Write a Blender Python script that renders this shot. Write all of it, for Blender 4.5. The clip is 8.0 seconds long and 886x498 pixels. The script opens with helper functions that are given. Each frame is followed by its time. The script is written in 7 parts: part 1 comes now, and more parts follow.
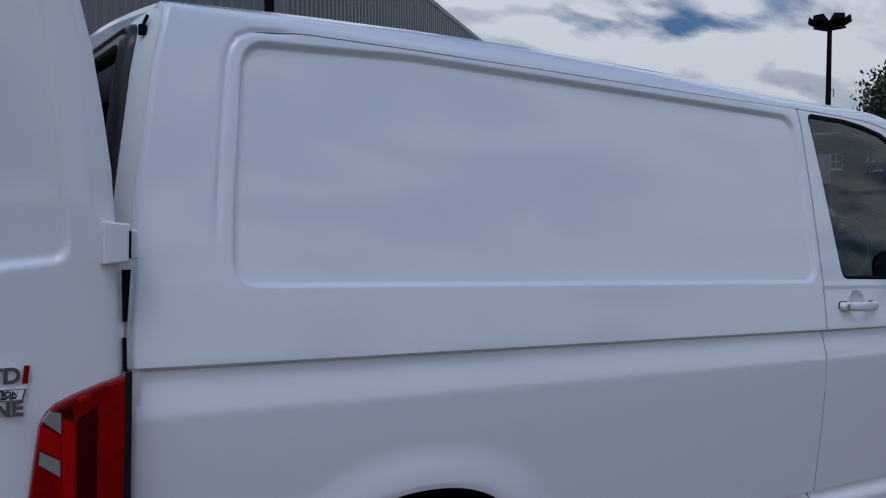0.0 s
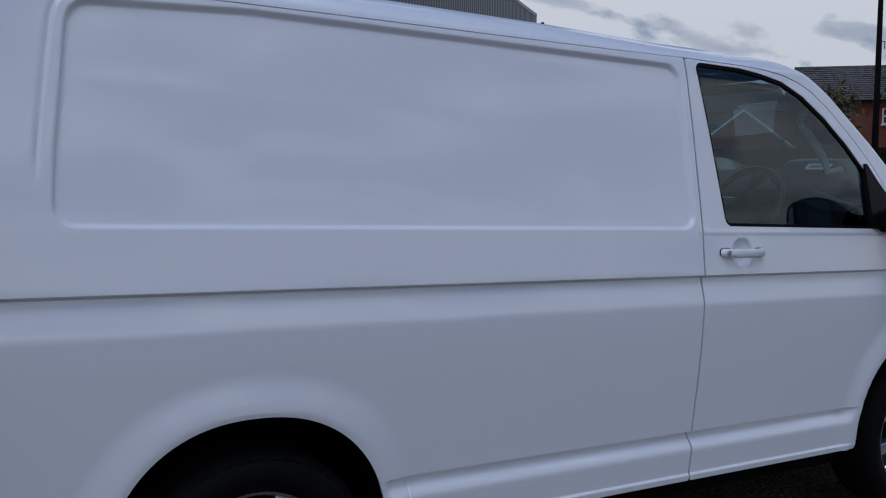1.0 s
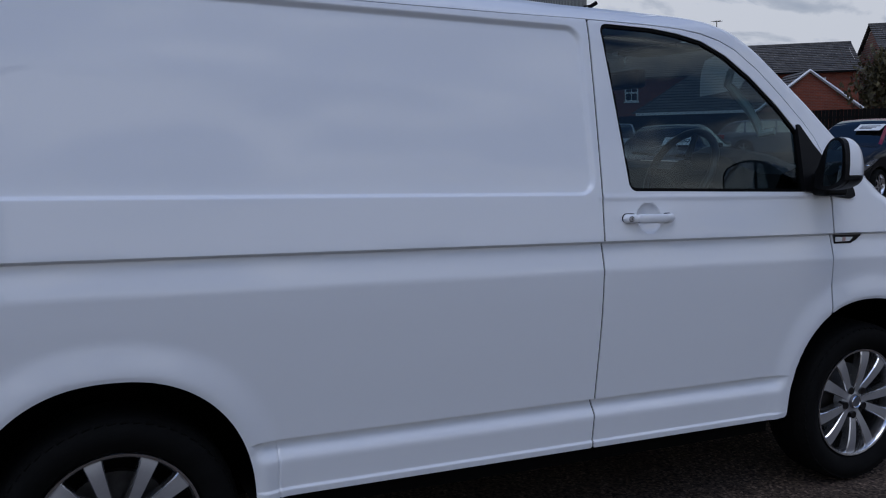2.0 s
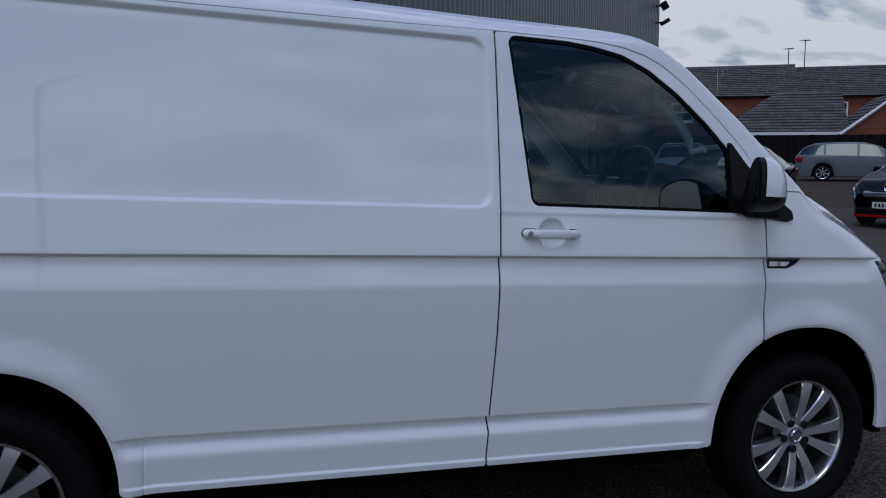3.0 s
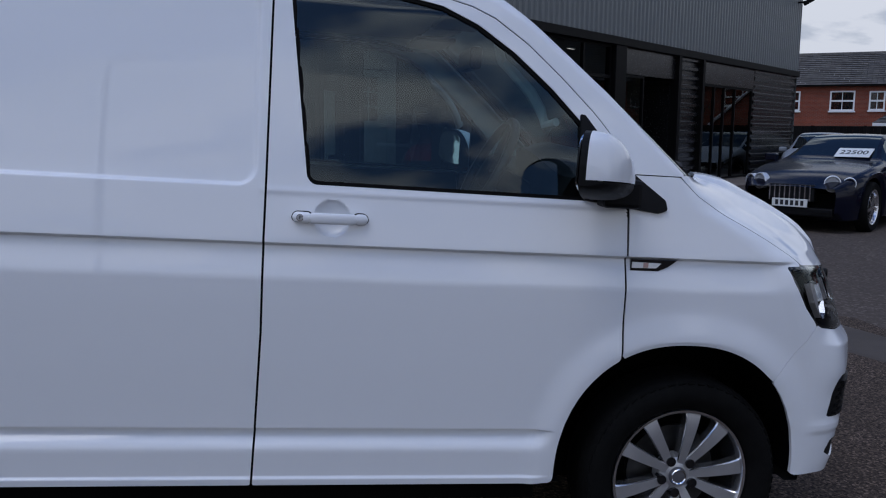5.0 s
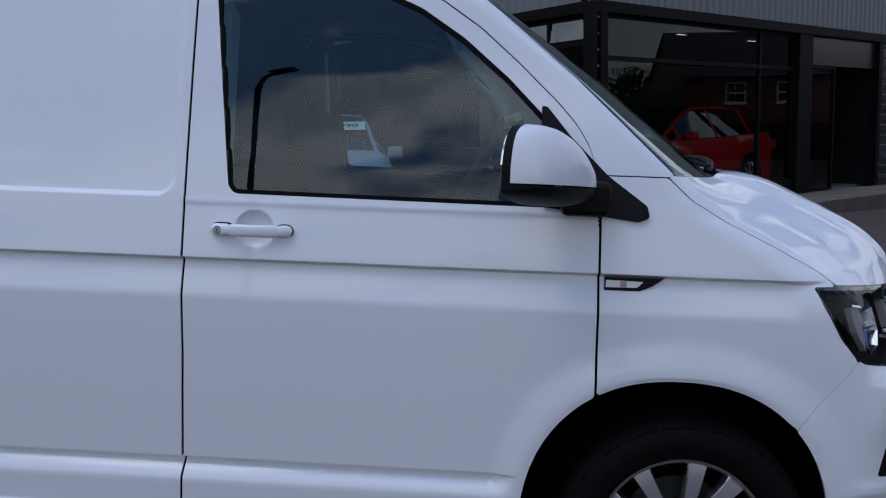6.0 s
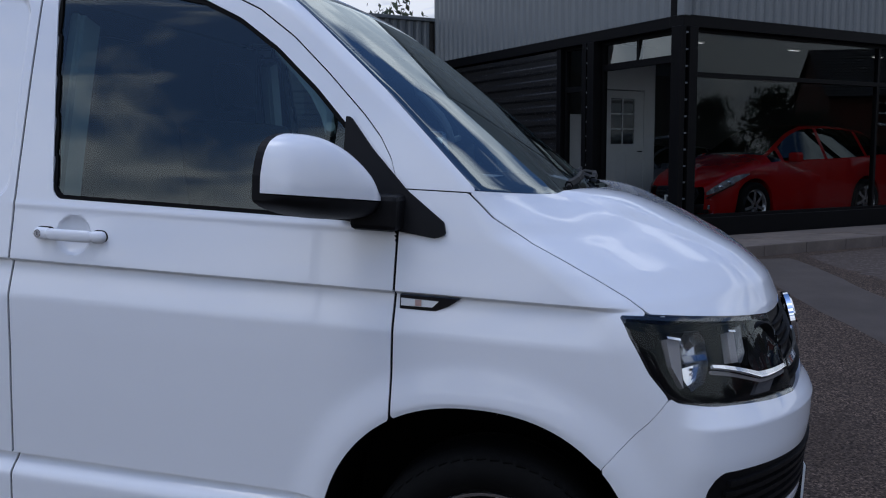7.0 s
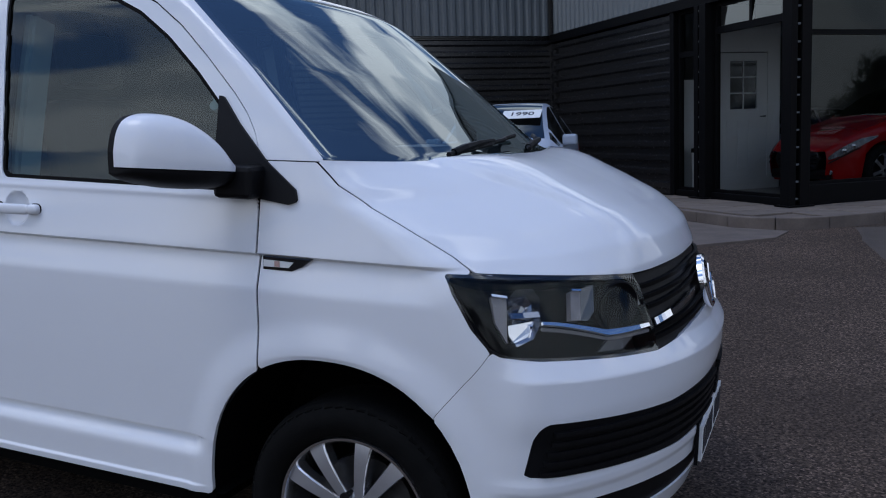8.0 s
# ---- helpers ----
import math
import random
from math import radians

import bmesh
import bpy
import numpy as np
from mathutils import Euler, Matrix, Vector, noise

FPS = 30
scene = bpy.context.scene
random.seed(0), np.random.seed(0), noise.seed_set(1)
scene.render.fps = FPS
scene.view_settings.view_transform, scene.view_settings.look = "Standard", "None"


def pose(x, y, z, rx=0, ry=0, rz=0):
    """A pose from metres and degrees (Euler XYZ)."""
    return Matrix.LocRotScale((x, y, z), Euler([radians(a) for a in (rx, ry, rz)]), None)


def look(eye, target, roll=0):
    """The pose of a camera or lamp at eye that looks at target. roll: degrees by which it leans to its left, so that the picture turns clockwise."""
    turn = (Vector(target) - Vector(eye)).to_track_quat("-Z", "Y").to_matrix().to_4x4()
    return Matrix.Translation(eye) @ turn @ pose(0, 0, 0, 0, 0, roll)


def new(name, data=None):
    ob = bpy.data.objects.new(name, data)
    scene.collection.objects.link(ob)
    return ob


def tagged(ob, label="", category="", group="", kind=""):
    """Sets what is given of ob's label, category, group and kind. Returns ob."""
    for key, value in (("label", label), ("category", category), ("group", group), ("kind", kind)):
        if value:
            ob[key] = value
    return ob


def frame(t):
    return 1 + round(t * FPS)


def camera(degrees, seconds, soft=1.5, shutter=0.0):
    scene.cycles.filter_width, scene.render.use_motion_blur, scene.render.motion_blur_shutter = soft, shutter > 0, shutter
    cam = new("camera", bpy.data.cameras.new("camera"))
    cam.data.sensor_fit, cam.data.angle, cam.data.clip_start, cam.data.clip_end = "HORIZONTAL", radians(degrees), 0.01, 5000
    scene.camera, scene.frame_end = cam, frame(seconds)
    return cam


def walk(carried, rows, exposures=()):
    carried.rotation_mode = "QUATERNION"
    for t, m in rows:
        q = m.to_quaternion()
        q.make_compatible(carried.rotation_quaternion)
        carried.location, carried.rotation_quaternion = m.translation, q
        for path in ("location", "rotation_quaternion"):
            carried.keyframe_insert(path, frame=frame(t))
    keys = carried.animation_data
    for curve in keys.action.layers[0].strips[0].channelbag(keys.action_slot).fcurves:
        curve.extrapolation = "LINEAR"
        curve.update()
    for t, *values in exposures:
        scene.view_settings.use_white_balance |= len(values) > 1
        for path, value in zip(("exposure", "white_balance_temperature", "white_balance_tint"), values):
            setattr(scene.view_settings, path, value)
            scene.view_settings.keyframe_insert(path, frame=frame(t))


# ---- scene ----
cam = camera(54.3, 8.0, soft=1.1)
METRES = 5.7
BASE = pose(-4.0535, -2.7250, 1.6246, -3.432, 0.289, -32.731)
ROWS = [
    (0.0, 0.0, 0.0, 0.0, 0.0, 0.0, -0.0),
    (0.5, 0.051, -0.0184, 0.0053, 2.29, -0.49, 0.5),
    (1.0, 0.101, -0.0178, -0.0069, 3.22, -2.7, 0.15),
    (1.5, 0.1525, -0.0161, -0.0069, 5.39, -4.62, 0.93),
    (3.0, 0.3162, 0.0131, -0.0108, 13.14, -3.81, -0.83),
    (3.5, 0.3688, 0.0302, -0.0094, 16.17, -4.05, -1.36),
    (4.0, 0.413, 0.0675, -0.0147, 14.96, -4.18, -3.31),
    (5.5, 0.5287, 0.2107, -0.0087, 30.08, -5.05, -1.44),
    (6.0, 0.5732, 0.2701, -0.0085, 36.39, -4.87, -1.09),
    (6.5, 0.6215, 0.3237, -0.0106, 41.16, -5.23, -0.26),
    (7.0, 0.6819, 0.381, -0.0064, 45.69, -3.99, -2.37),
    (7.5, 0.7406, 0.4301, -0.0061, 50.62, -4.86, -1.23),
    (8.0, 0.7935, 0.4738, -0.0055, 56.21, -5.94, -0.79),
]
EXPOSURES = [(0, -.70, 6400, 13), (1.5, -.70, 6400, 13), (3.5, -.63, 6400, 14), (5.5, -.42, 6400, 14), (8, -.20, 6350, 13)]
walk(cam, [(t, BASE @ pose(METRES * x, METRES * y, METRES * z, 90 + pitch, roll, yaw)) for t, x, y, z, yaw, pitch, roll in ROWS], EXPOSURES)

# ---------------------------------------------------------------- world and light
world = bpy.data.worlds.new("sky_world")
scene.world = world
world.use_nodes = True
wn, wl = world.node_tree.nodes, world.node_tree.links
wn.clear()
SUN_EL, SUN_AZ = 63.0, 222.0
w_out = wn.new("ShaderNodeOutputWorld")
w_bg = wn.new("ShaderNodeBackground")
w_sky = wn.new("ShaderNodeTexSky")
w_sky.sky_type = "NISHITA"
w_sky.sun_disc = False
w_sky.ozone_density = 1.8
w_sky.sun_elevation, w_sky.sun_rotation = radians(SUN_EL), radians(SUN_AZ)
w_co = wn.new("ShaderNodeTexCoord")
w_sep = wn.new("ShaderNodeSeparateXYZ")
wl.new(w_co.outputs["Generated"], w_sep.inputs["Vector"])


def w_math(op, a, b=0.0, c=0.0):
    """One step of arithmetic in the sky's nodes."""
    nd = wn.new("ShaderNodeMath")
    nd.operation = op
    for k, v in enumerate((a, b, c)):
        if isinstance(v, (int, float)):
            nd.inputs[k].default_value = v
        else:
            wl.new(v, nd.inputs[k])
    return nd.outputs["Value"]


# a flat layer of cloud overhead: directions are carried up to it, so that clouds close up towards the horizon
w_rise = w_math("ADD", w_math("MAXIMUM", w_sep.outputs["Z"], 0.0), 0.34)
w_flat = wn.new("ShaderNodeCombineXYZ")
wl.new(w_math("DIVIDE", w_sep.outputs["X"], w_rise), w_flat.inputs["X"])
wl.new(w_math("DIVIDE", w_sep.outputs["Y"], w_rise), w_flat.inputs["Y"])
CLOUD_SHIFT = (3.1, 1.7, 0.4)


def w_noise(scale, shift, detail, rough, distort):
    mp = wn.new("ShaderNodeMapping")
    mp.inputs["Location"].default_value = shift
    mp.inputs["Rotation"].default_value = (0, 0, radians(24))
    mp.inputs["Scale"].default_value = (1.0, 1.55, 1.0)
    nd = wn.new("ShaderNodeTexNoise")
    nd.inputs["Scale"].default_value = scale
    nd.inputs["Detail"].default_value = detail
    nd.inputs["Roughness"].default_value = rough
    nd.inputs["Distortion"].default_value = distort
    wl.new(w_flat.outputs["Vector"], mp.inputs["Vector"])
    wl.new(mp.outputs["Vector"], nd.inputs["Vector"])
    return nd.outputs["Fac"]


w_body = w_noise(2.3, CLOUD_SHIFT, 7.0, 0.50, 0.20)
w_edge = w_noise(2.3, (CLOUD_SHIFT[0] + 0.02, CLOUD_SHIFT[1] - 0.09, CLOUD_SHIFT[2]), 7.0, 0.50, 0.20)
# more cloud towards the horizon
w_cover = w_math("ADD", w_body, w_math("MULTIPLY_ADD", w_math("MINIMUM", w_sep.outputs["Z"], 0.62), -0.44, 0.208))
w_ramp = wn.new("ShaderNodeValToRGB")
w_ramp.color_ramp.elements[0].position, w_ramp.color_ramp.elements[0].color = 0.475, (0, 0, 0, 1)
w_ramp.color_ramp.elements[1].position, w_ramp.color_ramp.elements[1].color = 0.565, (1, 1, 1, 1)
wl.new(w_cover, w_ramp.inputs["Fac"])
# thick cloud is grey beneath, and bright where it faces the sun; far cloud pales in the haze
w_haze = w_math("MULTIPLY", w_math("MAXIMUM", w_math("SUBTRACT", 0.44, w_sep.outputs["Z"]), 0.0), 0.85)
w_lit = w_math("ADD", w_haze, w_math("MULTIPLY_ADD", w_math("SUBTRACT", w_body, w_edge), 3.8, w_math("MULTIPLY_ADD", w_body, -0.35, 0.735)))
w_cl = wn.new("ShaderNodeValToRGB")
w_cl.color_ramp.elements[0].position, w_cl.color_ramp.elements[0].color = 0.30, (12.4, 14.4, 17.4, 1)
w_cl.color_ramp.elements[1].position, w_cl.color_ramp.elements[1].color = 0.55, (14.8, 16.7, 19.4, 1)
w_top = w_cl.color_ramp.elements.new(0.76)
w_top.color = (20.2, 21.8, 24.0, 1)
wl.new(w_lit, w_cl.inputs["Fac"])
w_mix = wn.new("ShaderNodeMix")
w_mix.data_type = "RGBA"
w_bg.inputs["Strength"].default_value = 0.085
wl.new(w_ramp.outputs["Color"], w_mix.inputs["Factor"])
w_blue = wn.new("ShaderNodeVectorMath")
w_blue.operation = "MULTIPLY"
w_blue.inputs[1].default_value = (1.0, 1.38, 1.90)
wl.new(w_sky.outputs["Color"], w_blue.inputs[0])
wl.new(w_blue.outputs["Vector"], w_mix.inputs["A"])
wl.new(w_cl.outputs["Color"], w_mix.inputs["B"])
# thin cloud before the sun glows widely round it
w_dot = wn.new("ShaderNodeVectorMath")
w_dot.operation = "DOT_PRODUCT"
w_dot.inputs[1].default_value = (math.sin(radians(SUN_AZ)) * math.cos(radians(SUN_EL)), math.cos(radians(SUN_AZ)) * math.cos(radians(SUN_EL)), math.sin(radians(SUN_EL)))
wl.new(w_co.outputs["Generated"], w_dot.inputs[0])
w_lift = w_math("MULTIPLY_ADD", w_math("POWER", w_math("MAXIMUM", w_dot.outputs["Value"], 0.0), 2.0), 0.26, w_math("MULTIPLY_ADD", w_math("MULTIPLY", w_sep.outputs["Z"], w_math("MAXIMUM", w_sep.outputs["Z"], 0.0)), 0.95, 0.50))
w_mul = wn.new("ShaderNodeVectorMath")
w_mul.operation = "SCALE"
wl.new(w_mix.outputs["Result"], w_mul.inputs[0])
wl.new(w_lift, w_mul.inputs["Scale"])
wl.new(w_mul.outputs["Vector"], w_bg.inputs["Color"])
wl.new(w_bg.outputs["Background"], w_out.inputs["Surface"])

sun = new("sun", bpy.data.lights.new("sun", "SUN"))
sun.data.energy, sun.data.angle, sun.data.color = 0.6, radians(26), (1.0, 0.985, 0.97)
_az, _el = radians(SUN_AZ), radians(SUN_EL)
sun.matrix_world = look((0, 0, 30), Vector((0, 0, 30)) - Vector((math.sin(_az) * math.cos(_el), math.cos(_az) * math.cos(_el), math.sin(_el))))


# ---------------------------------------------------------------- materials
def material(name, colour, rough=0.5, metal=0.0, vary=0.0, scale=8.0, bump=0.0, bump_scale=60.0, coat=0.0, spec=0.5, colour2=None, detail=5.0, island=0.0):
    """A surface with two scales of variation in colour, roughness and relief."""
    m = bpy.data.materials.new(name)
    m.use_nodes = True
    n, l = m.node_tree.nodes, m.node_tree.links
    b = n["Principled BSDF"]
    b.inputs["Roughness"].default_value = rough
    b.inputs["Metallic"].default_value = metal
    b.inputs["Specular IOR Level"].default_value = spec
    b.inputs["Coat Weight"].default_value = coat
    b.inputs["Coat Roughness"].default_value = 0.012
    b.inputs["Base Color"].default_value = (*colour, 1)
    co = n.new("ShaderNodeTexCoord")
    if vary or colour2:
        t1 = n.new("ShaderNodeTexNoise")
        t1.inputs["Scale"].default_value = scale
        t1.inputs["Detail"].default_value = detail
        t2 = n.new("ShaderNodeTexNoise")
        t2.inputs["Scale"].default_value = scale * 11
        t2.inputs["Detail"].default_value = 3
        l.new(co.outputs["Object"], t1.inputs["Vector"])
        l.new(co.outputs["Object"], t2.inputs["Vector"])
        add = n.new("ShaderNodeMath")
        add.operation = "ADD"
        l.new(t1.outputs["Fac"], add.inputs[0])
        half = n.new("ShaderNodeMath")
        half.operation = "MULTIPLY"
        half.inputs[1].default_value = 0.5
        l.new(t2.outputs["Fac"], half.inputs[0])
        l.new(half.outputs[0], add.inputs[1])
        r = n.new("ShaderNodeMapRange")
        r.inputs["From Min"].default_value, r.inputs["From Max"].default_value = 0.5, 1.0
        l.new(add.outputs[0], r.inputs["Value"])
        mx = n.new("ShaderNodeMix")
        mx.data_type = "RGBA"
        c2 = colour2 or tuple(min(1.0, c * (1 + vary)) for c in colour)
        c1 = colour if colour2 else tuple(c * (1 - vary) for c in colour)
        mx.inputs["A"].default_value = (*c1, 1)
        mx.inputs["B"].default_value = (*c2, 1)
        l.new(r.outputs["Result"], mx.inputs["Factor"])
        src = mx.outputs["Result"]
        if island:
            oi = n.new("ShaderNodeObjectInfo")
            g = n.new("ShaderNodeNewGeometry")
            sm = n.new("ShaderNodeMath")
            sm.operation = "ADD"
            l.new(oi.outputs["Random"], sm.inputs[0])
            l.new(g.outputs["Random Per Island"], sm.inputs[1])
            fr = n.new("ShaderNodeMath")
            fr.operation = "FRACT"
            l.new(sm.outputs[0], fr.inputs[0])
            mr = n.new("ShaderNodeMapRange")
            mr.inputs["To Min"].default_value, mr.inputs["To Max"].default_value = 1 - island, 1 + island
            l.new(fr.outputs[0], mr.inputs["Value"])
            hs = n.new("ShaderNodeHueSaturation")
            l.new(src, hs.inputs["Color"])
            l.new(mr.outputs["Result"], hs.inputs["Value"])
            src = hs.outputs["Color"]
        l.new(src, b.inputs["Base Color"])
        rr = n.new("ShaderNodeMapRange")
        rr.inputs["From Min"].default_value, rr.inputs["From Max"].default_value = 0.05, 0.95
        rr.inputs["To Min"].default_value, rr.inputs["To Max"].default_value = max(0.02, rough * 0.85), min(1, rough * 1.15)
        l.new(t2.outputs["Fac"], rr.inputs["Value"])
        l.new(rr.outputs["Result"], b.inputs["Roughness"])
    if bump:
        tb = n.new("ShaderNodeTexNoise")
        tb.inputs["Scale"].default_value = bump_scale
        tb.inputs["Detail"].default_value = 4
        l.new(co.outputs["Object"], tb.inputs["Vector"])
        bp = n.new("ShaderNodeBump")
        bp.inputs["Strength"].default_value = bump
        bp.inputs["Distance"].default_value = 0.01
        l.new(tb.outputs["Fac"], bp.inputs["Height"])
        l.new(bp.outputs["Normal"], b.inputs["Normal"])
    return m


def glass_material(name, tint, rough=0.0, ior=1.5, double=1.7):
    m = bpy.data.materials.new(name)
    m.use_nodes = True
    n, l = m.node_tree.nodes, m.node_tree.links
    b = n["Principled BSDF"]
    out = n["Material Output"]
    n.remove(b)
    tr = n.new("ShaderNodeBsdfTransparent")
    tr.inputs["Color"].default_value = (*tint, 1)
    gl = n.new("ShaderNodeBsdfGlossy")
    gl.inputs["Roughness"].default_value = rough
    gl.inputs["Color"].default_value = (0.92, 1.0, 0.99, 1)
    lw = n.new("ShaderNodeLayerWeight")
    lw.inputs["Blend"].default_value = 0.5
    pw = n.new("ShaderNodeMath")
    pw.operation = "POWER"
    pw.inputs[1].default_value = 5.0
    fr = n.new("ShaderNodeMapRange")
    fr.inputs["To Min"].default_value, fr.inputs["To Max"].default_value = ((ior - 1) / (ior + 1)) ** 2 * double, 1.0
    l.new(lw.outputs["Facing"], pw.inputs[0])
    l.new(pw.outputs[0], fr.inputs["Value"])
    mx = n.new("ShaderNodeMixShader")
    l.new(fr.outputs["Result"], mx.inputs["Fac"])
    l.new(tr.outputs["BSDF"], mx.inputs[1])
    l.new(gl.outputs["BSDF"], mx.inputs[2])
    l.new(mx.outputs["Shader"], out.inputs["Surface"])
    return m


M_WHITE = material("white_car_paint", (0.78, 0.795, 0.82), 0.45, vary=0.006, scale=1.2, coat=1.0, spec=0.12)
M_JAMB = material("white_jamb_paint", (0.72, 0.72, 0.70), 0.45, vary=0.03, scale=6)
M_BLACK = material("black_textured_plastic", (0.005, 0.005, 0.006), 0.5, spec=0.16, vary=0.15, scale=20, bump=0.08, bump_scale=400)
M_GLOSSBLK = material("gloss_black_trim", (0.008, 0.008, 0.009), 0.12, coat=0.6)
M_LAMPBLK = material("dark_lamp_bowl", (0.004, 0.004, 0.005), 0.6, spec=0.1)
M_LAMPGREY = material("pale_lamp_plastic", (0.24, 0.225, 0.22), 0.4, vary=0.06, scale=40)
M_LAMPGREYDK = material("smoke_lamp_plastic", (0.075, 0.075, 0.08), 0.25, vary=0.1, scale=40)
M_LAMPGLASSY = material("smoke_lamp_block", (0.10, 0.11, 0.12), 0.12, vary=0.1, scale=30, coat=0.3)
M_RUBBER = material("black_rubber_seal", (0.003, 0.003, 0.003), 0.6, spec=0.08, vary=0.2, scale=30)
M_SEAL = material("shiny_rubber_seal", (0.004, 0.004, 0.004), 0.33, spec=0.4, vary=0.2, scale=30)
M_TYRE = material("tyre_rubber", (0.0045, 0.0045, 0.0045), 0.78, spec=0.1, vary=0.25, scale=25, bump=0.15, bump_scale=150)
M_ALLOY = material("silver_alloy", (0.74, 0.74, 0.76), 0.2, metal=0.95, vary=0.06, scale=12, coat=0.3)
M_ALLOYFACE = material("satin_grey_alloy", (0.54, 0.54, 0.555), 0.34, metal=0.7, vary=0.06, scale=12)
M_ALLOYDK = material("grey_painted_alloy", (0.20, 0.20, 0.22), 0.38, metal=0.7, vary=0.06, scale=12)
M_LAMPCHROME = material("lamp_chrome", (0.86, 0.87, 0.90), 0.07, metal=1.0)
M_CHROME = material("chrome", (0.82, 0.83, 0.86), 0.06, metal=1.0)
M_BOWL = material("satin_lamp_chrome", (0.32, 0.33, 0.35), 0.16, metal=1.0)
M_STEEL = material("dark_brake_steel", (0.06, 0.058, 0.056), 0.45, metal=0.8, vary=0.3, scale=20)
M_SILVER = material("silver_reflector", (0.30, 0.31, 0.34), 0.14, metal=1.0)
M_UNDER = material("underbody_black", (0.004, 0.004, 0.004), 0.95, spec=0.05)
M_RED = material("red_lamp_plastic", (0.23, 0.001, 0.002), 0.22, vary=0.35, scale=8, coat=0.04, spec=0.15)
M_REDLT = material("bright_red_lamp_plastic", (0.42, 0.002, 0.003), 0.22, vary=0.3, scale=14, coat=0.04, spec=0.15)
M_REDDK = material("dark_red_lamp_plastic", (0.055, 0.0006, 0.001), 0.22, coat=0.04, spec=0.15)
M_CLEAR = material("clear_lamp_plastic", (0.26, 0.24, 0.24), 0.15, coat=0.5, vary=0.1, scale=60)
M_AMBERLENS = material("amber_pink_lens", (0.50, 0.33, 0.29), 0.3, vary=0.1, scale=60)
M_CABIN = material("dark_grey_cabin_plastic", (0.010, 0.011, 0.013), 0.6, spec=0.25, vary=0.1, scale=15, bump=0.05, bump_scale=300)
M_CABINLT = material("light_grey_cabin_lining", (0.40, 0.47, 0.47), 0.7, vary=0.05, scale=10)
M_GRIP = material("satin_leather_rim", (0.018, 0.018, 0.02), 0.32, vary=0.1, scale=30)
M_SEAT = material("charcoal_seat_cloth", (0.016, 0.017, 0.020), 0.9, vary=0.2, scale=40, bump=0.1, bump_scale=500)
M_GLASS = glass_material("tinted_window_glass", (0.50, 0.63, 0.64), ior=1.52, double=1.42)
M_SCREEN = glass_material("windscreen_glass", (0.36, 0.44, 0.48), ior=1.6, double=3.8)
M_LENS = glass_material("headlamp_lens", (0.92, 0.93, 0.94), ior=1.40, double=0.7)
M_MIRROR = material("mirror_glass", (0.75, 0.8, 0.82), 0.02, metal=1.0)
M_LABEL = material("white_paper", (0.75, 0.76, 0.74), 0.7)
M_INK = material("black_ink", (0.015, 0.015, 0.02), 0.6)


# ---------------------------------------------------------------- mesh helpers
def mesh_object(name, bm, mat, parent=None, label="", smooth=False):
    me = bpy.data.meshes.new(name)
    bm.to_mesh(me)
    bm.free()
    if mat:
        me.materials.append(mat)
    if smooth:
        me.shade_smooth()
        me.set_sharp_from_angle(angle=radians(38))
    ob = new(name, me)
    if parent is not None:
        ob.parent = parent
    if label:
        ob["label"] = label
    return ob


def part(name, bm, mat, parent, label="", smooth=False):
    return mesh_object(name, bm, mat, parent, label, smooth)


def thing(name, label, category, m=None, group="", kind=""):
    ob = new(name)
    ob.empty_display_size = 0.2
    if m is not None:
        ob.matrix_basis = m
    return tagged(ob, label, category, group, kind)


def box(bm, x0, x1, y0, y1, z0, z1, bevel=0.0, seg=2):
    r = bmesh.ops.create_cube(bm, size=1.0, matrix=Matrix.LocRotScale(((x0 + x1) / 2, (y0 + y1) / 2, (z0 + z1) / 2), None, (x1 - x0, y1 - y0, z1 - z0)))
    if bevel:
        es = list({e for v in r["verts"] for e in v.link_edges})
        bmesh.ops.bevel(bm, geom=es, offset=bevel, segments=seg, affect="EDGES", profile=0.5)
    return bm


def boxes(*specs, bevel=0.0):
    bm = bmesh.new()
    for s in specs:
        box(bm, *s, bevel=bevel)
    return bm


def cyl(bm, a, b, r0, r1=None, seg=20, caps=True):
    a, b = Vector(a), Vector(b)
    d = b - a
    q = d.to_track_quat("Z", "Y").to_matrix().to_4x4()
    bmesh.ops.create_cone(bm, cap_ends=caps, segments=seg, radius1=r0, radius2=r0 if r1 is None else r1, depth=d.length, matrix=Matrix.Translation((a + b) / 2) @ q)
    return bm


def tube(points, r, seg=8, closed=False):
    """A round bar along the points."""
    bm = bmesh.new()
    pts = [Vector(p) for p in points]
    rings = []
    n = len(pts)
    for i, p in enumerate(pts):
        d = (pts[(i + 1) % n] - pts[i - 1]) if closed else (pts[min(i + 1, n - 1)] - pts[max(i - 1, 0)])
        q = d.to_track_quat("Z", "Y")
        rr = r[i] if isinstance(r, (list, tuple)) else r
        rings.append([bm.verts.new(p + q @ Vector((rr * math.cos(2 * math.pi * k / seg), rr * math.sin(2 * math.pi * k / seg), 0))) for k in range(seg)])
    for i in range(n if closed else n - 1):
        a, b = rings[i], rings[(i + 1) % n]
        for k in range(seg):
            bm.faces.new((a[k], a[(k + 1) % seg], b[(k + 1) % seg], b[k]))
    if not closed:
        bm.faces.new(rings[0][::-1])
        bm.faces.new(rings[-1])
    return bm


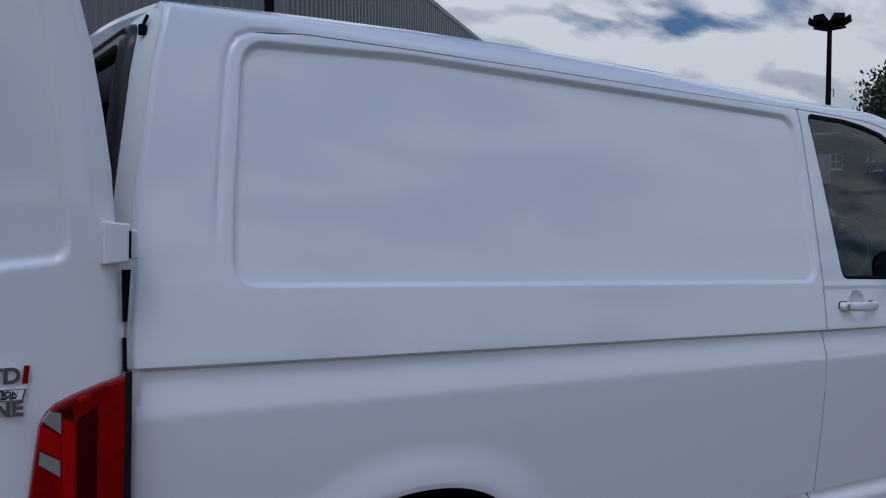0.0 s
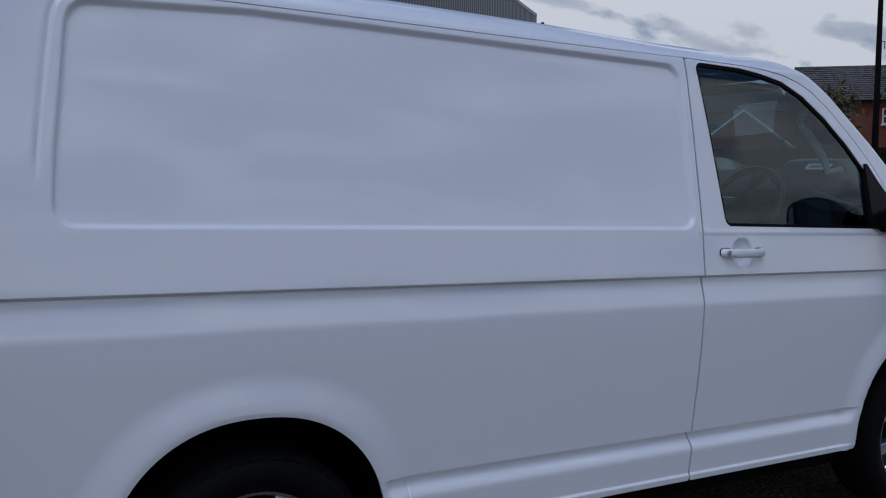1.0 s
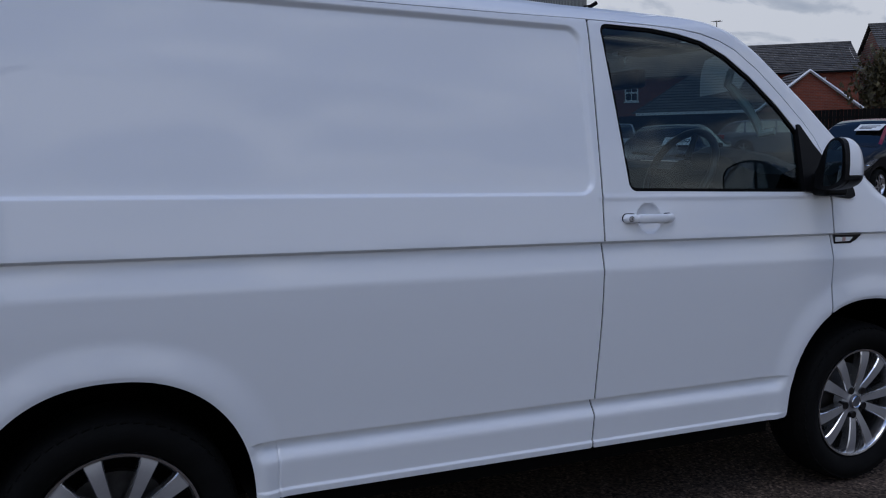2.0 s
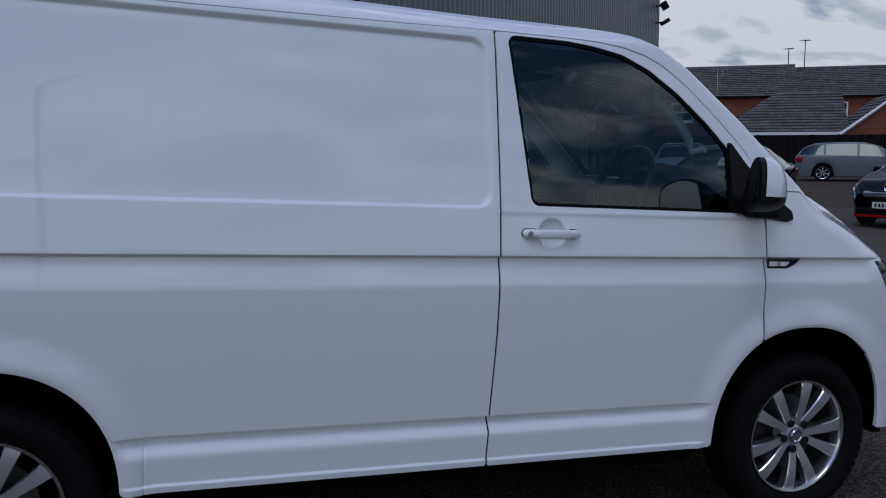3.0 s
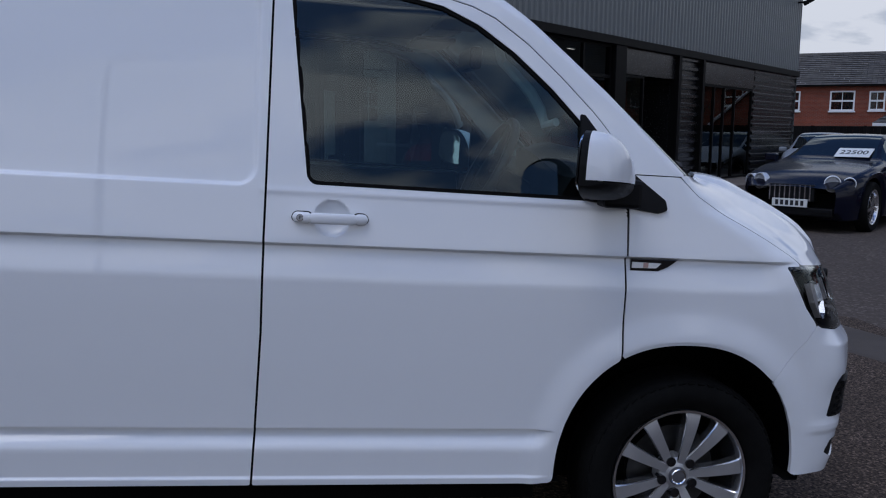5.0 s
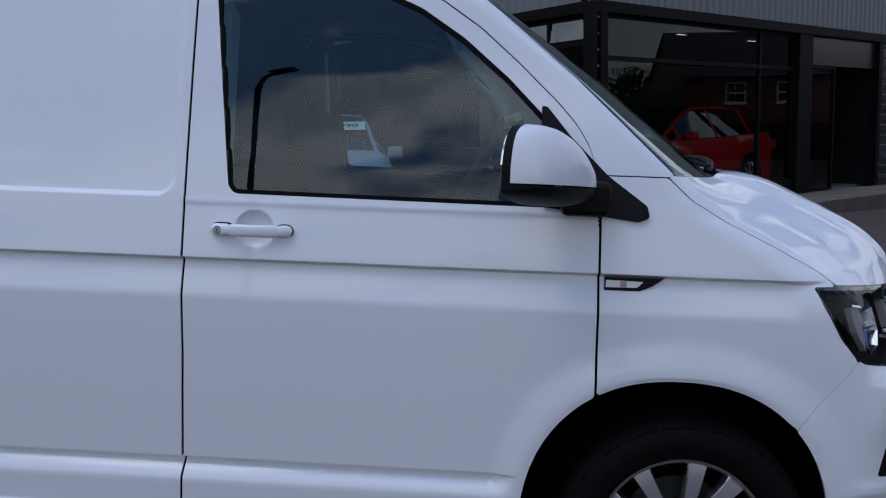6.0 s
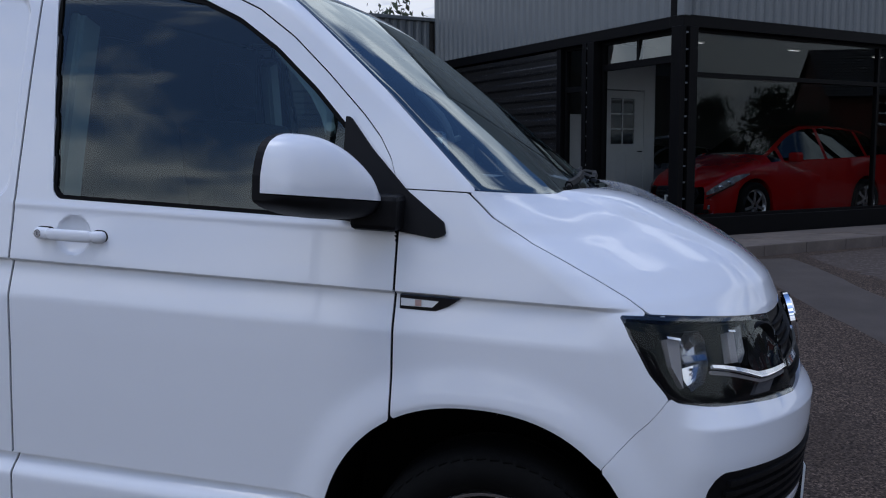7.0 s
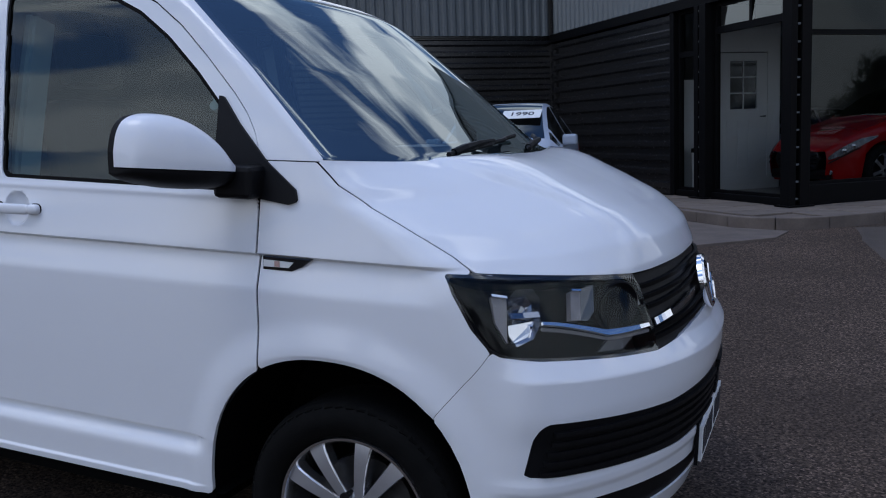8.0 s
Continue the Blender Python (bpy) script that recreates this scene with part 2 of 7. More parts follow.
def lathe(profile, seg=48, axis="y"):
    """A turned shape: profile of (radius, along)."""
    bm = bmesh.new()
    rings = []
    for r, a in profile:
        ring = []
        for k in range(seg):
            c, s = math.cos(2 * math.pi * k / seg), math.sin(2 * math.pi * k / seg)
            ring.append(bm.verts.new((r * c, a, r * s) if axis == "y" else (r * c, r * s, a)))
        rings.append(ring)
    for a, b in zip(rings, rings[1:]):
        for k in range(seg):
            bm.faces.new((a[k], a[(k + 1) % seg], b[(k + 1) % seg], b[k]))
    bmesh.ops.recalc_face_normals(bm, faces=bm.faces)
    return bm


def prism(outline, d0, d1, axis="y", bevel=0.0):
    """A flat outline of (a, b) pairs made solid from d0 to d1 along an axis."""
    def at(a, b, d):
        return {"y": (a, d, b), "x": (d, a, b), "z": (a, b, d)}[axis]
    bm = bmesh.new()
    lo = [bm.verts.new(at(a, b, d0)) for a, b in outline]
    hi = [bm.verts.new(at(a, b, d1)) for a, b in outline]
    n = len(outline)
    bm.faces.new(lo)
    bm.faces.new(hi[::-1])
    for i in range(n):
        bm.faces.new((lo[i], hi[i], hi[(i + 1) % n], lo[(i + 1) % n]))
    bmesh.ops.recalc_face_normals(bm, faces=bm.faces)
    if bevel:
        bmesh.ops.bevel(bm, geom=list(bm.edges), offset=bevel, segments=2, affect="EDGES", profile=0.5)
    return bm


def text_mesh(body, size, mat, parent, m, name="lettering", label="", depth=0.002, bold=0.0):
    cu = bpy.data.curves.new("letters", "FONT")
    cu.body, cu.size, cu.extrude, cu.align_x, cu.align_y, cu.offset = body, size, depth, "CENTER", "CENTER", bold
    tmp = bpy.data.objects.new("letters", cu)
    me = bpy.data.meshes.new_from_object(tmp)
    bpy.data.objects.remove(tmp)
    me.materials.clear()
    me.materials.append(mat)
    ob = new(name, me)
    ob.parent = parent
    ob.matrix_basis = m
    if label:
        ob["label"] = label
    return ob

# ---------------------------------------------------------------- the van
# Van frame: x forward, front axle at x = 0, ground at z = 0. The yard falls towards the front.
FALL = 2.1
RAKE = 0.93
VAN_POSE = pose(0, 0, 0, 0, FALL, 0)
WHEELBASE, TYRE_R = 2.99, 0.345


def smooth_table(zs, vs, lo, hi, win=0.03):
    """A table made smooth, as a function."""
    g = np.arange(lo - 0.2, hi + 0.2, 0.004)
    v = np.interp(g, zs, vs)
    k = np.hanning(max(3, int(win / 0.004)))
    v = np.convolve(np.pad(v, len(k) // 2, mode="edge"), k / k.sum(), mode="same")[len(k) // 2:len(k) // 2 + len(g)]
    return lambda z: np.interp(z, g, v)


HALF_W = smooth_table([0.25, 0.35, 0.45, 0.55, 0.72, 0.90, 1.00, 1.09, 1.25, 1.35, 1.60, 1.80, 1.87, 1.93, 1.97, 1.985],
                      [0.90, 0.922, 0.928, 0.934, 0.944, 0.951, 0.952, 0.947, 0.921, 0.901, 0.848, 0.802, 0.780, 0.735, 0.66, 0.60], 0.2, 2.0, 0.06)
NOSE = smooth_table([0.22, 0.30, 0.40, 0.50, 0.62, 0.72, 0.80, 0.88, 0.95, 1.00, 1.05, 1.10, 1.16, 1.22, 1.28, 1.335, 1.42, 1.60, 1.78, 1.86, 1.91, 1.94, 1.96, 1.975],
                    [0.75, 0.815, 0.850, 0.862, 0.868, 0.870, 0.862, 0.838, 0.810, 0.787, 0.763, 0.712, 0.620, 0.50, 0.36, 0.175, 0.062, -0.17, -0.425, -0.545, -0.645, -0.77, -0.93, -1.18], 0.2, 2.0, 0.035)
BOW = smooth_table([0.2, 0.5, 0.7, 0.8, 0.9, 1.0, 1.05, 1.12, 1.24, 1.29, 1.34, 1.45, 1.54, 1.63, 1.73, 1.82, 1.9, 2.0], [0.40, 0.405, 0.415, 0.447, 0.455, 0.464, 0.478, 0.505, 0.515, 0.44, 0.285, 0.265, 0.254, 0.241, 0.220, 0.20, 0.20, 0.20], 0.2, 2.0, 0.05)
FILLET = smooth_table([0.2, 0.7, 1.05, 1.25, 1.34, 1.8, 1.95], [0.10, 0.12, 0.10, 0.08, 0.04, 0.05, 0.12], 0.2, 2.0, 0.1)
REAR = smooth_table([0.2, 0.9, 1.14, 1.43, 1.73, 1.94], [-3.70, -3.70, -3.70, -3.678, -3.630, -3.575], 0.2, 2.0, 0.1)


def fine(base, *spots):
    """Grid lines, with more of them about some places: (centre, reach, step)."""
    v = list(base)
    for c, r, s in spots:
        v += list(np.arange(c - r, c + r + 1e-6, s))
    v = np.unique(np.round(v, 4))
    keep = [v[0]]
    for q in v[1:]:
        if q - keep[-1] > 0.0018:
            keep.append(q)
    return np.array(keep)


CREASE, LOWCREASE, SILL = 1.0895, 0.5225, 0.348
rows_z = fine(np.arange(0.26, 1.9721, 0.0115), (CREASE - 0.004, 0.016, 0.0025), (LOWCREASE - 0.008, 0.024, 0.0025), (1.252, 0.022, 0.003), (1.166, 0.062, 0.004), (0.370, 0.014, 0.0025), (1.826, 0.04, 0.0027), (1.871, 0.008, 0.003), (0.792, 0.030, 0.005), (0.85, 0.03, 0.006), (1.05, 0.03, 0.005))
cols_x = fine(np.arange(-3.70, -0.9, 0.012), (-1.405, 0.036, 0.004), (-3.465, 0.075, 0.004), (-3.66, 0.045, 0.006), (-3.692, 0.009, 0.003), (-1.374, 0.006, 0.003), (-1.178, 0.062, 0.004), (-2.535, 0.012, 0.0025))
N_FWD, N_FIL, N_FRT = 66, 14, 64


def outline_grid():
    zz = rows_z
    ncol = len(cols_x) + N_FWD + N_FIL + N_FRT
    X, Y = np.zeros((len(zz), ncol)), np.zeros((len(zz), ncol))
    for i, z in enumerate(zz):
        w, f, k, r, xr = float(HALF_W(z)), float(NOSE(z)), float(BOW(z)), float(FILLET(z)), float(REAR(z))
        cx = f - k * w ** 2.5
        xs = np.where(cols_x > -3.0, cols_x, xr + (cols_x + 3.70) * ((-3.0 - xr) / 0.70))
        xe = cx - r
        last = min(-0.9, xe - 0.04)
        xs = np.where(xs > -2.0, -2.0 + (xs + 2.0) * (last + 2.0) / 1.1, xs)
        a = np.linspace(xs[-1], xe, N_FWD + 1)[1:]
        sx = np.concatenate([xs, a])
        taper = 0.05 * np.clip((sx - 0.0) / 0.8, 0, 1) ** 2
        back = 0.007 * np.clip((xr + 0.012 - sx) / 0.012, 0, 1) ** 2
        sy = w - taper - back
        t = np.linspace(0, 1, N_FIL + 1)[1:]
        slope = k * 2.5 * w ** 1.5
        dy = r / math.hypot(1, slope)
        p0, p1, p2 = (xe, sy[-1]), (cx, w - 0.3 * taper[-1]), (f - k * (w - dy) ** 2.5, w - dy)
        bx = (1 - t) ** 2 * p0[0] + 2 * t * (1 - t) * p1[0] + t ** 2 * p2[0]
        by = (1 - t) ** 2 * p0[1] + 2 * t * (1 - t) * p1[1] + t ** 2 * p2[1]
        fy = np.linspace(w - dy, 0, N_FRT + 1)[1:]
        fx = f - k * fy ** 2.5
        X[i], Y[i] = np.concatenate([sx, bx, fx]), -np.concatenate([sy, by, fy])
    return X, Y, np.repeat(zz[:, None], ncol, 1)


GX, GY, GZ = outline_grid()
GC = GX - np.abs(GY)


def poly_sdf(px, pz, poly, r=0.0):
    """Signed distance to a closed outline, below zero inside; r rounds its corners outward."""
    d = np.full(px.shape, 1e9)
    inside = np.zeros(px.shape, bool)
    n = len(poly)
    for i in range(n):
        (ax, az), (bx, bz) = poly[i], poly[(i + 1) % n]
        ex, ez = bx - ax, bz - az
        t = np.clip(((px - ax) * ex + (pz - az) * ez) / (ex * ex + ez * ez + 1e-12), 0, 1)
        d = np.minimum(d, np.hypot(px - ax - t * ex, pz - az - t * ez))
        cross = ((az > pz) != (bz > pz)) & (px < (bx - ax) * (pz - az) / (bz - az + 1e-12) + ax)
        inside ^= cross
    return np.where(inside, -d, d) - r


def round_box(px, pz, x0, x1, z0, z1, r):
    dx, dz = np.abs(px - (x0 + x1) / 2) - (x1 - x0) / 2 + r, np.abs(pz - (z0 + z1) / 2) - (z1 - z0) / 2 + r
    return np.hypot(np.maximum(dx, 0), np.maximum(dz, 0)) + np.minimum(np.maximum(dx, dz), 0) - r


def step(v, a, b):
    t = np.clip((v - a) / (b - a), 0, 1)
    return t * t * (3 - 2 * t)


ARCHES = ((-0.035, 0.36, 0.418, 0.452), (-2.997, 0.33, 0.392, 0.422))


def arch(x, z, i):
    """Distance outside a wheel arch's opening, roughly in metres."""
    cx, cz, a, b = ARCHES[i]
    up = np.maximum(z - cz, 0)
    q = (np.abs((x - cx) / a) ** 2.25 + (up / b) ** 2.25) ** (1 / 2.25)
    return (q - 1) * (a + b) / 2


side_part = np.arange(GX.shape[1])[None, :] < len(cols_x) + N_FWD + N_FIL // 2
A0, A1 = arch(GX, GZ, 0), arch(GX, GZ, 1)
A0 = np.where(GX > 0.75, 1.0, A0)
HANDLE = (-1.178, 1.166)

BULGE = np.zeros(GX.shape)
# belt crease: a small overhang, with the face below turned up
fade_front = 1 - step(GX, 0.20, 0.36)
below = CREASE - GZ
BULGE -= np.where(below > 0, 0.022 * step(below, 0.0, 0.009) * np.clip(1 - (below - 0.009) / 0.095, 0, 1), 0) * fade_front
# lower crease between the arches
reach = step(GX, -2.62, -2.57) * (1 - step(GX, -0.53, -0.47))
low = LOWCREASE - GZ
BULGE += reach * np.where(low > 0, -0.027 * step(low, 0, 0.006) + 0.038 * step(low, 0.009, 0.065), 0)
# pressed panel in the cargo side; behind, its edges lean with the rear of the van
rear_mix = np.clip((-3.0 - GX) / 0.45, 0, 1)
PX = GX - 0.72 * (REAR(GZ) + 3.70) * rear_mix
PZ = GZ + 0.026 * np.clip((-2.97 - GX) / 0.43, 0, 1) * step(GZ, 1.6, 1.8)
inner = round_box(PX, PZ, -3.485, -1.402, 1.254, 1.829, 0.055)
soft = np.maximum(1 - step(GZ, 1.27, 1.31), step(GX, -1.46, -1.42))
half = 0.006 + 0.0012 * soft + 0.003 * step(GZ, 1.76, 1.80)
BULGE -= 0.015 * (1 - step(inner / half, -1.0, 1.0))
# fine pressed line that runs round behind the panel and on into the gutter
outer = np.full(GX.shape, 1e9)
bend = [(-3.518, 1.30), (-3.511, 1.38), (-3.503, 1.475), (-3.484, 1.644), (-3.467, 1.762), (-3.457, 1.790), (-3.440, 1.813), (-3.405, 1.830), (-3.327, 1.838), (-3.256, 1.843)]
for (ax, az), (bx, bz) in zip(bend, bend[1:]):
    tt = np.clip(((GX - ax) * (bx - ax) + (GZ - az) * (bz - az)) / ((bx - ax) ** 2 + (bz - az) ** 2), 0, 1)
    outer = np.minimum(outer, np.hypot(GX - ax - tt * (bx - ax), GZ - az - tt * (bz - az)))
BULGE -= 0.0065 * np.exp(-(outer / 0.007) ** 2) * (1 - step(GX, -3.34, -3.28)) * step(GZ, 1.34, 1.42)
# faint edge under the door window
BULGE += 0.0025 * np.exp(-((GZ - 1.240) / 0.010) ** 2) * step(GX, -1.40, -1.37) * (1 - step(GX, -0.40, -0.25))
# flared arch lips
for A in (A0, A1):
    BULGE += 0.017 * (1 - step(A, 0.005, 0.115)) - 0.004 * (1 - step(A, 0.0, 0.012))
# dish behind the door handle
hd = np.hypot(GX - HANDLE[0], GZ - HANDLE[1])
BULGE -= 0.024 * np.clip(1 - (hd / 0.053) ** 2, 0, 1) ** 0.6
# folded lip along the sill, and the joint behind the rear arch
BULGE += 0.007 * (1 - step(GZ, 0.366, 0.373)) * step(GX, -2.62, -2.57) * (1 - step(GX, -0.53, -0.47))
BULGE -= 0.004 * np.exp(-((GX + 2.535) / 0.0035) ** 2) * (1 - step(GZ, 0.50, 0.515))
# bonnet swage and bumper shelf
Y_SWAGE = np.interp(GZ, [1.02, 1.07, 1.12, 1.18, 1.24, 1.28, 1.33], [0.475, 0.465, 0.44, 0.45, 0.505, 0.545, 0.57])
BULGE += 0.013 * step(GZ, 1.03, 1.10) * (1 - step(GZ, 1.32, 1.35)) * step(GX, -0.1, 0.0) * (1 - step(np.abs(GY) - Y_SWAGE, -0.002, 0.026))
BULGE += (0.022 * (1 - step(np.abs(GY), 0.45, 0.74)) + 0.012 * np.exp(-((np.abs(GY) - 0.42) / 0.20) ** 2)) * step(GZ, 1.02, 1.15) * (1 - step(GZ, 1.29, 1.36)) * step(GX, -0.1, 0.05)
# bumper: a crisp edge below the lamps, with the face above it turned up
Z_RIDGE = np.interp(GC, [-0.50, -0.40, -0.20, 0.15, 0.50, 0.86], [0.82, 0.809, 0.797, 0.790, 0.787, 0.778])
over = GZ - Z_RIDGE
BULGE += 0.022 * step(GC, -0.50, -0.36) * np.where(over > 0, np.clip(1 - over / 0.055, 0, 1), np.clip(1 + over / 0.17, 0, 1))
BULGE += 0.005 * step(GC, -0.52, -0.42) * (1 - step(np.abs(GZ - 0.525), 0.006, 0.03))


def grid_normals(X, Y, Z):
    p = np.stack([X, Y, Z], -1)
    du, dv = np.gradient(p, axis=1), np.gradient(p, axis=0)
    n = np.cross(du, dv)
    n /= np.linalg.norm(n, axis=-1, keepdims=True) + 1e-12
    return n


NRM = grid_normals(GX, GY, GZ)
BODY = np.stack([GX, GY, GZ], -1) + NRM * BULGE[..., None]
BODY[..., 0] -= math.tan(radians(RAKE)) * GZ
# the roof falls away to the rear
ROOF_FALL = np.interp(GX, [-3.62, -3.45, -3.2, -2.9, -2.5, -1.9, -1.4, -1.1, -0.95, -0.8, -0.6, -0.4], [0.074, 0.062, 0.048, 0.036, 0.026, 0.028, 0.038, 0.038, 0.032, 0.022, 0.008, 0.0])
BODY[..., 2] -= ROOF_FALL * step(GZ, 1.845, 1.975)
NRM2 = grid_normals(BODY[..., 0], BODY[..., 1], BODY[..., 2])


def skin(name, f, mat, parent, label="", offset=0.0, rim=0.014, side=1, smooth=True, plain=False):
    """The piece of the body's surface where f is below zero, with a turned-in rim; side -1 mirrors it."""
    N = NRM if plain else NRM2
    P = BODY + N * offset
    inside = f <= 0
    r, c = f.shape
    verts, index, faces, inward = [], {}, [], []
    cells = np.argwhere(inside[:-1, :-1] | inside[1:, :-1] | inside[:-1, 1:] | inside[1:, 1:])

    def vert(i, j):
        k = (i, j)
        if k not in index:
            index[k] = len(verts)
            verts.append(P[i, j])
            inward.append(-N[i, j])
        return index[k]

    def cut(a, b):
        k = (a, b) if a < b else (b, a)
        if k not in index:
            a, b = k
            t = f[a] / (f[a] - f[b])
            t = min(max(t, 0.001), 0.999)
            index[k] = len(verts)
            verts.append(P[a] * (1 - t) + P[b] * t)
            inward.append(-(N[a] * (1 - t) + N[b] * t))
        return index[k]

    for i, j in cells.tolist():
        q = ((i, j), (i, j + 1), (i + 1, j + 1), (i + 1, j))
        ins = [inside[k] for k in q]
        if all(ins):
            faces.append([vert(*k) for k in q])
            continue
        poly = []
        for n in range(4):
            a, b = q[n], q[(n + 1) % 4]
            if ins[n]:
                poly.append(vert(*a))
            if ins[n] != ins[(n + 1) % 4]:
                poly.append(cut(a, b))
        if len(poly) > 2:
            faces.append(poly)
    if rim:
        count = {}
        for p in faces:
            for a, b in zip(p, p[1:] + p[:1]):
                count[(a, b)] = 1
        extra = {}

        def deep(v):
            if v not in extra:
                extra[v] = len(verts)
                verts.append(np.asarray(verts[v]) + np.asarray(inward[v]) * rim)
                inward.append(inward[v])
            return extra[v]
        edges = [(a, b) for (a, b) in count if (b, a) not in count]
        for a, b in edges:
            if abs(verts[a][1]) < 1e-4 and abs(verts[b][1]) < 1e-4:
                continue
            faces.append([b, a, deep(a), deep(b)])
    vs = np.array(verts)
    if side < 0:
        vs = vs * np.array([1, -1, 1])
        faces = [p[::-1] for p in faces]
    me = bpy.data.meshes.new(name)
    me.from_pydata(vs.tolist(), [], faces)
    me.materials.append(mat)
    if smooth:
        me.shade_smooth()
        me.set_sharp_from_angle(angle=radians(42))
    ob = new(name, me)
    ob.parent = parent
    if label:
        ob["label"] = label
    return ob


def lines(v, xs, ys):
    return np.interp(v, xs, ys)


SEAM_B = lines(GZ, [0.35, 0.515, 0.82, 1.09, 1.27, 1.87], [-1.399, -1.391, -1.378, -1.375, -1.371, -1.362])
SEAM_A = -0.258
GUTTER = lines(GX, [-4.0, -3.405, -3.327, -3.256, -2.97, -2.60, -2.20, -1.70, -1.36, -1.08, -0.95, -0.849, -0.76, -0.688, -0.582, -0.476, -0.37, -0.322, -0.288, -0.266, -0.257], [1.830, 1.830, 1.838, 1.843, 1.848, 1.852, 1.855, 1.860, 1.868, 1.868, 1.862, 1.850, 1.828, 1.797, 1.724, 1.630, 1.527, 1.472, 1.415, 1.345, 1.20])
FENDER_TOP = 1.343
seam_x = lines(rows_z, [1.070, 1.085, 1.11, 1.152, 1.19, 1.228, 1.285, 1.32, 1.344], [0.368, 0.354, 0.316, 0.237, 0.160, 0.079, -0.02, -0.058, -0.085])
SEAM_C = np.array([np.interp(sx, GX[i], GC[i]) for i, sx in enumerate(seam_x)])[:, None] + 0 * GX
Z_EDGE = lines(GC, [-0.70, -0.62, -0.53, -0.28, -0.05, 0.20, 0.32, 0.45, 0.9], [1.080, 1.079, 1.076, 1.062, 1.049, 1.036, 1.037, 1.041, 1.045])
Z_LOW = lines(GC, [-0.56, -0.513, -0.476, -0.33, -0.15, 0.02, 0.24, 0.42, 0.58, 0.80], [0.94, 0.887, 0.872, 0.856, 0.846, 0.837, 0.829, 0.842, 0.861, 0.874])
Z_SCREEN = lines(GC, [-1.0, -0.8, -0.4, 0.0, 0.3], [1.352, 1.346, 1.335, 1.328, 1.325])
SCREEN_C = lines(GZ, [1.33, 1.60, 1.88], [-0.945, -1.165, -1.42])
GAP = 0.0034
ROOF_GAP = 0.0015 * step(GX, -3.42, -3.36)
win_poly = [(-1.278, 1.822), (-1.08, 1.820), (-0.97, 1.809), (-0.862, 1.789), (-0.757, 1.743), (-0.645, 1.668), (-0.527, 1.566), (-0.35, 1.385), (-0.36, 1.287), (-1.222, 1.294)]
F_WIN = poly_sdf(GX, GZ, win_poly, 0.037)
F_WIN = np.where(GX > -0.2, 1.0, F_WIN)
sail_poly = [(-0.410, 1.514), (-0.345, 1.435), (-0.245, 1.335), (-0.145, 1.262), (-0.14, 1.240), (-0.16, 1.232), (-0.405, 1.262)]
F_SAIL = poly_sdf(GX, GZ, sail_poly, 0.007)
lamp_poly = [(-0.632, 1.074), (-0.53, 1.070), (-0.28, 1.056), (-0.05, 1.043), (0.19, 1.030), (0.213, 0.995), (0.222, 0.955), (0.242, 0.90), (0.25, 0.832), (0.02, 0.839), (-0.15, 0.848), (-0.33, 0.858), (-0.44, 0.867), (-0.476, 0.874), (-0.511, 0.889), (-0.563, 0.941), (-0.614, 1.025)]
F_LAMP = poly_sdf(GC, GZ, lamp_poly, 0.002)
F_BUMPER_SIDE = poly_sdf(GC, GZ, [(-0.490, 0.899), (-0.66, 0.70), (-0.66, 0.0), (2, 0), (2, 0.899)])
lgrille_poly = [(-0.31, 0.699), (-0.345, 0.690), (-0.370, 0.660), (-0.398, 0.564), (-0.32, 0.561), (-0.013, 0.552), (0.395, 0.541), (0.61, 0.545), (0.95, 0.555), (0.95, 0.705), (0.71, 0.688), (0.31, 0.677), (0.0, 0.687)]
F_LGRILLE = poly_sdf(GC, GZ, lgrille_poly, 0.004)
F_SLOT = poly_sdf(GC, GZ, [(-0.37, 0.435), (-0.33, 0.470), (0.0, 0.466), (0.2, 0.461), (0.5, 0.450), (0.95, 0.450), (0.95, 0.400), (0.2, 0.397), (-0.3, 0.412)], 0.005)
Z_CHIN = lines(GC, [-0.6, -0.3, 0.2, 0.8], [0.368, 0.358, 0.335, 0.325])
SHUT = np.maximum.reduce
F_SCREEN = SHUT([SCREEN_C - GC, Z_SCREEN - GZ, GZ - 1.885])
BOTTOM = SILL - GZ


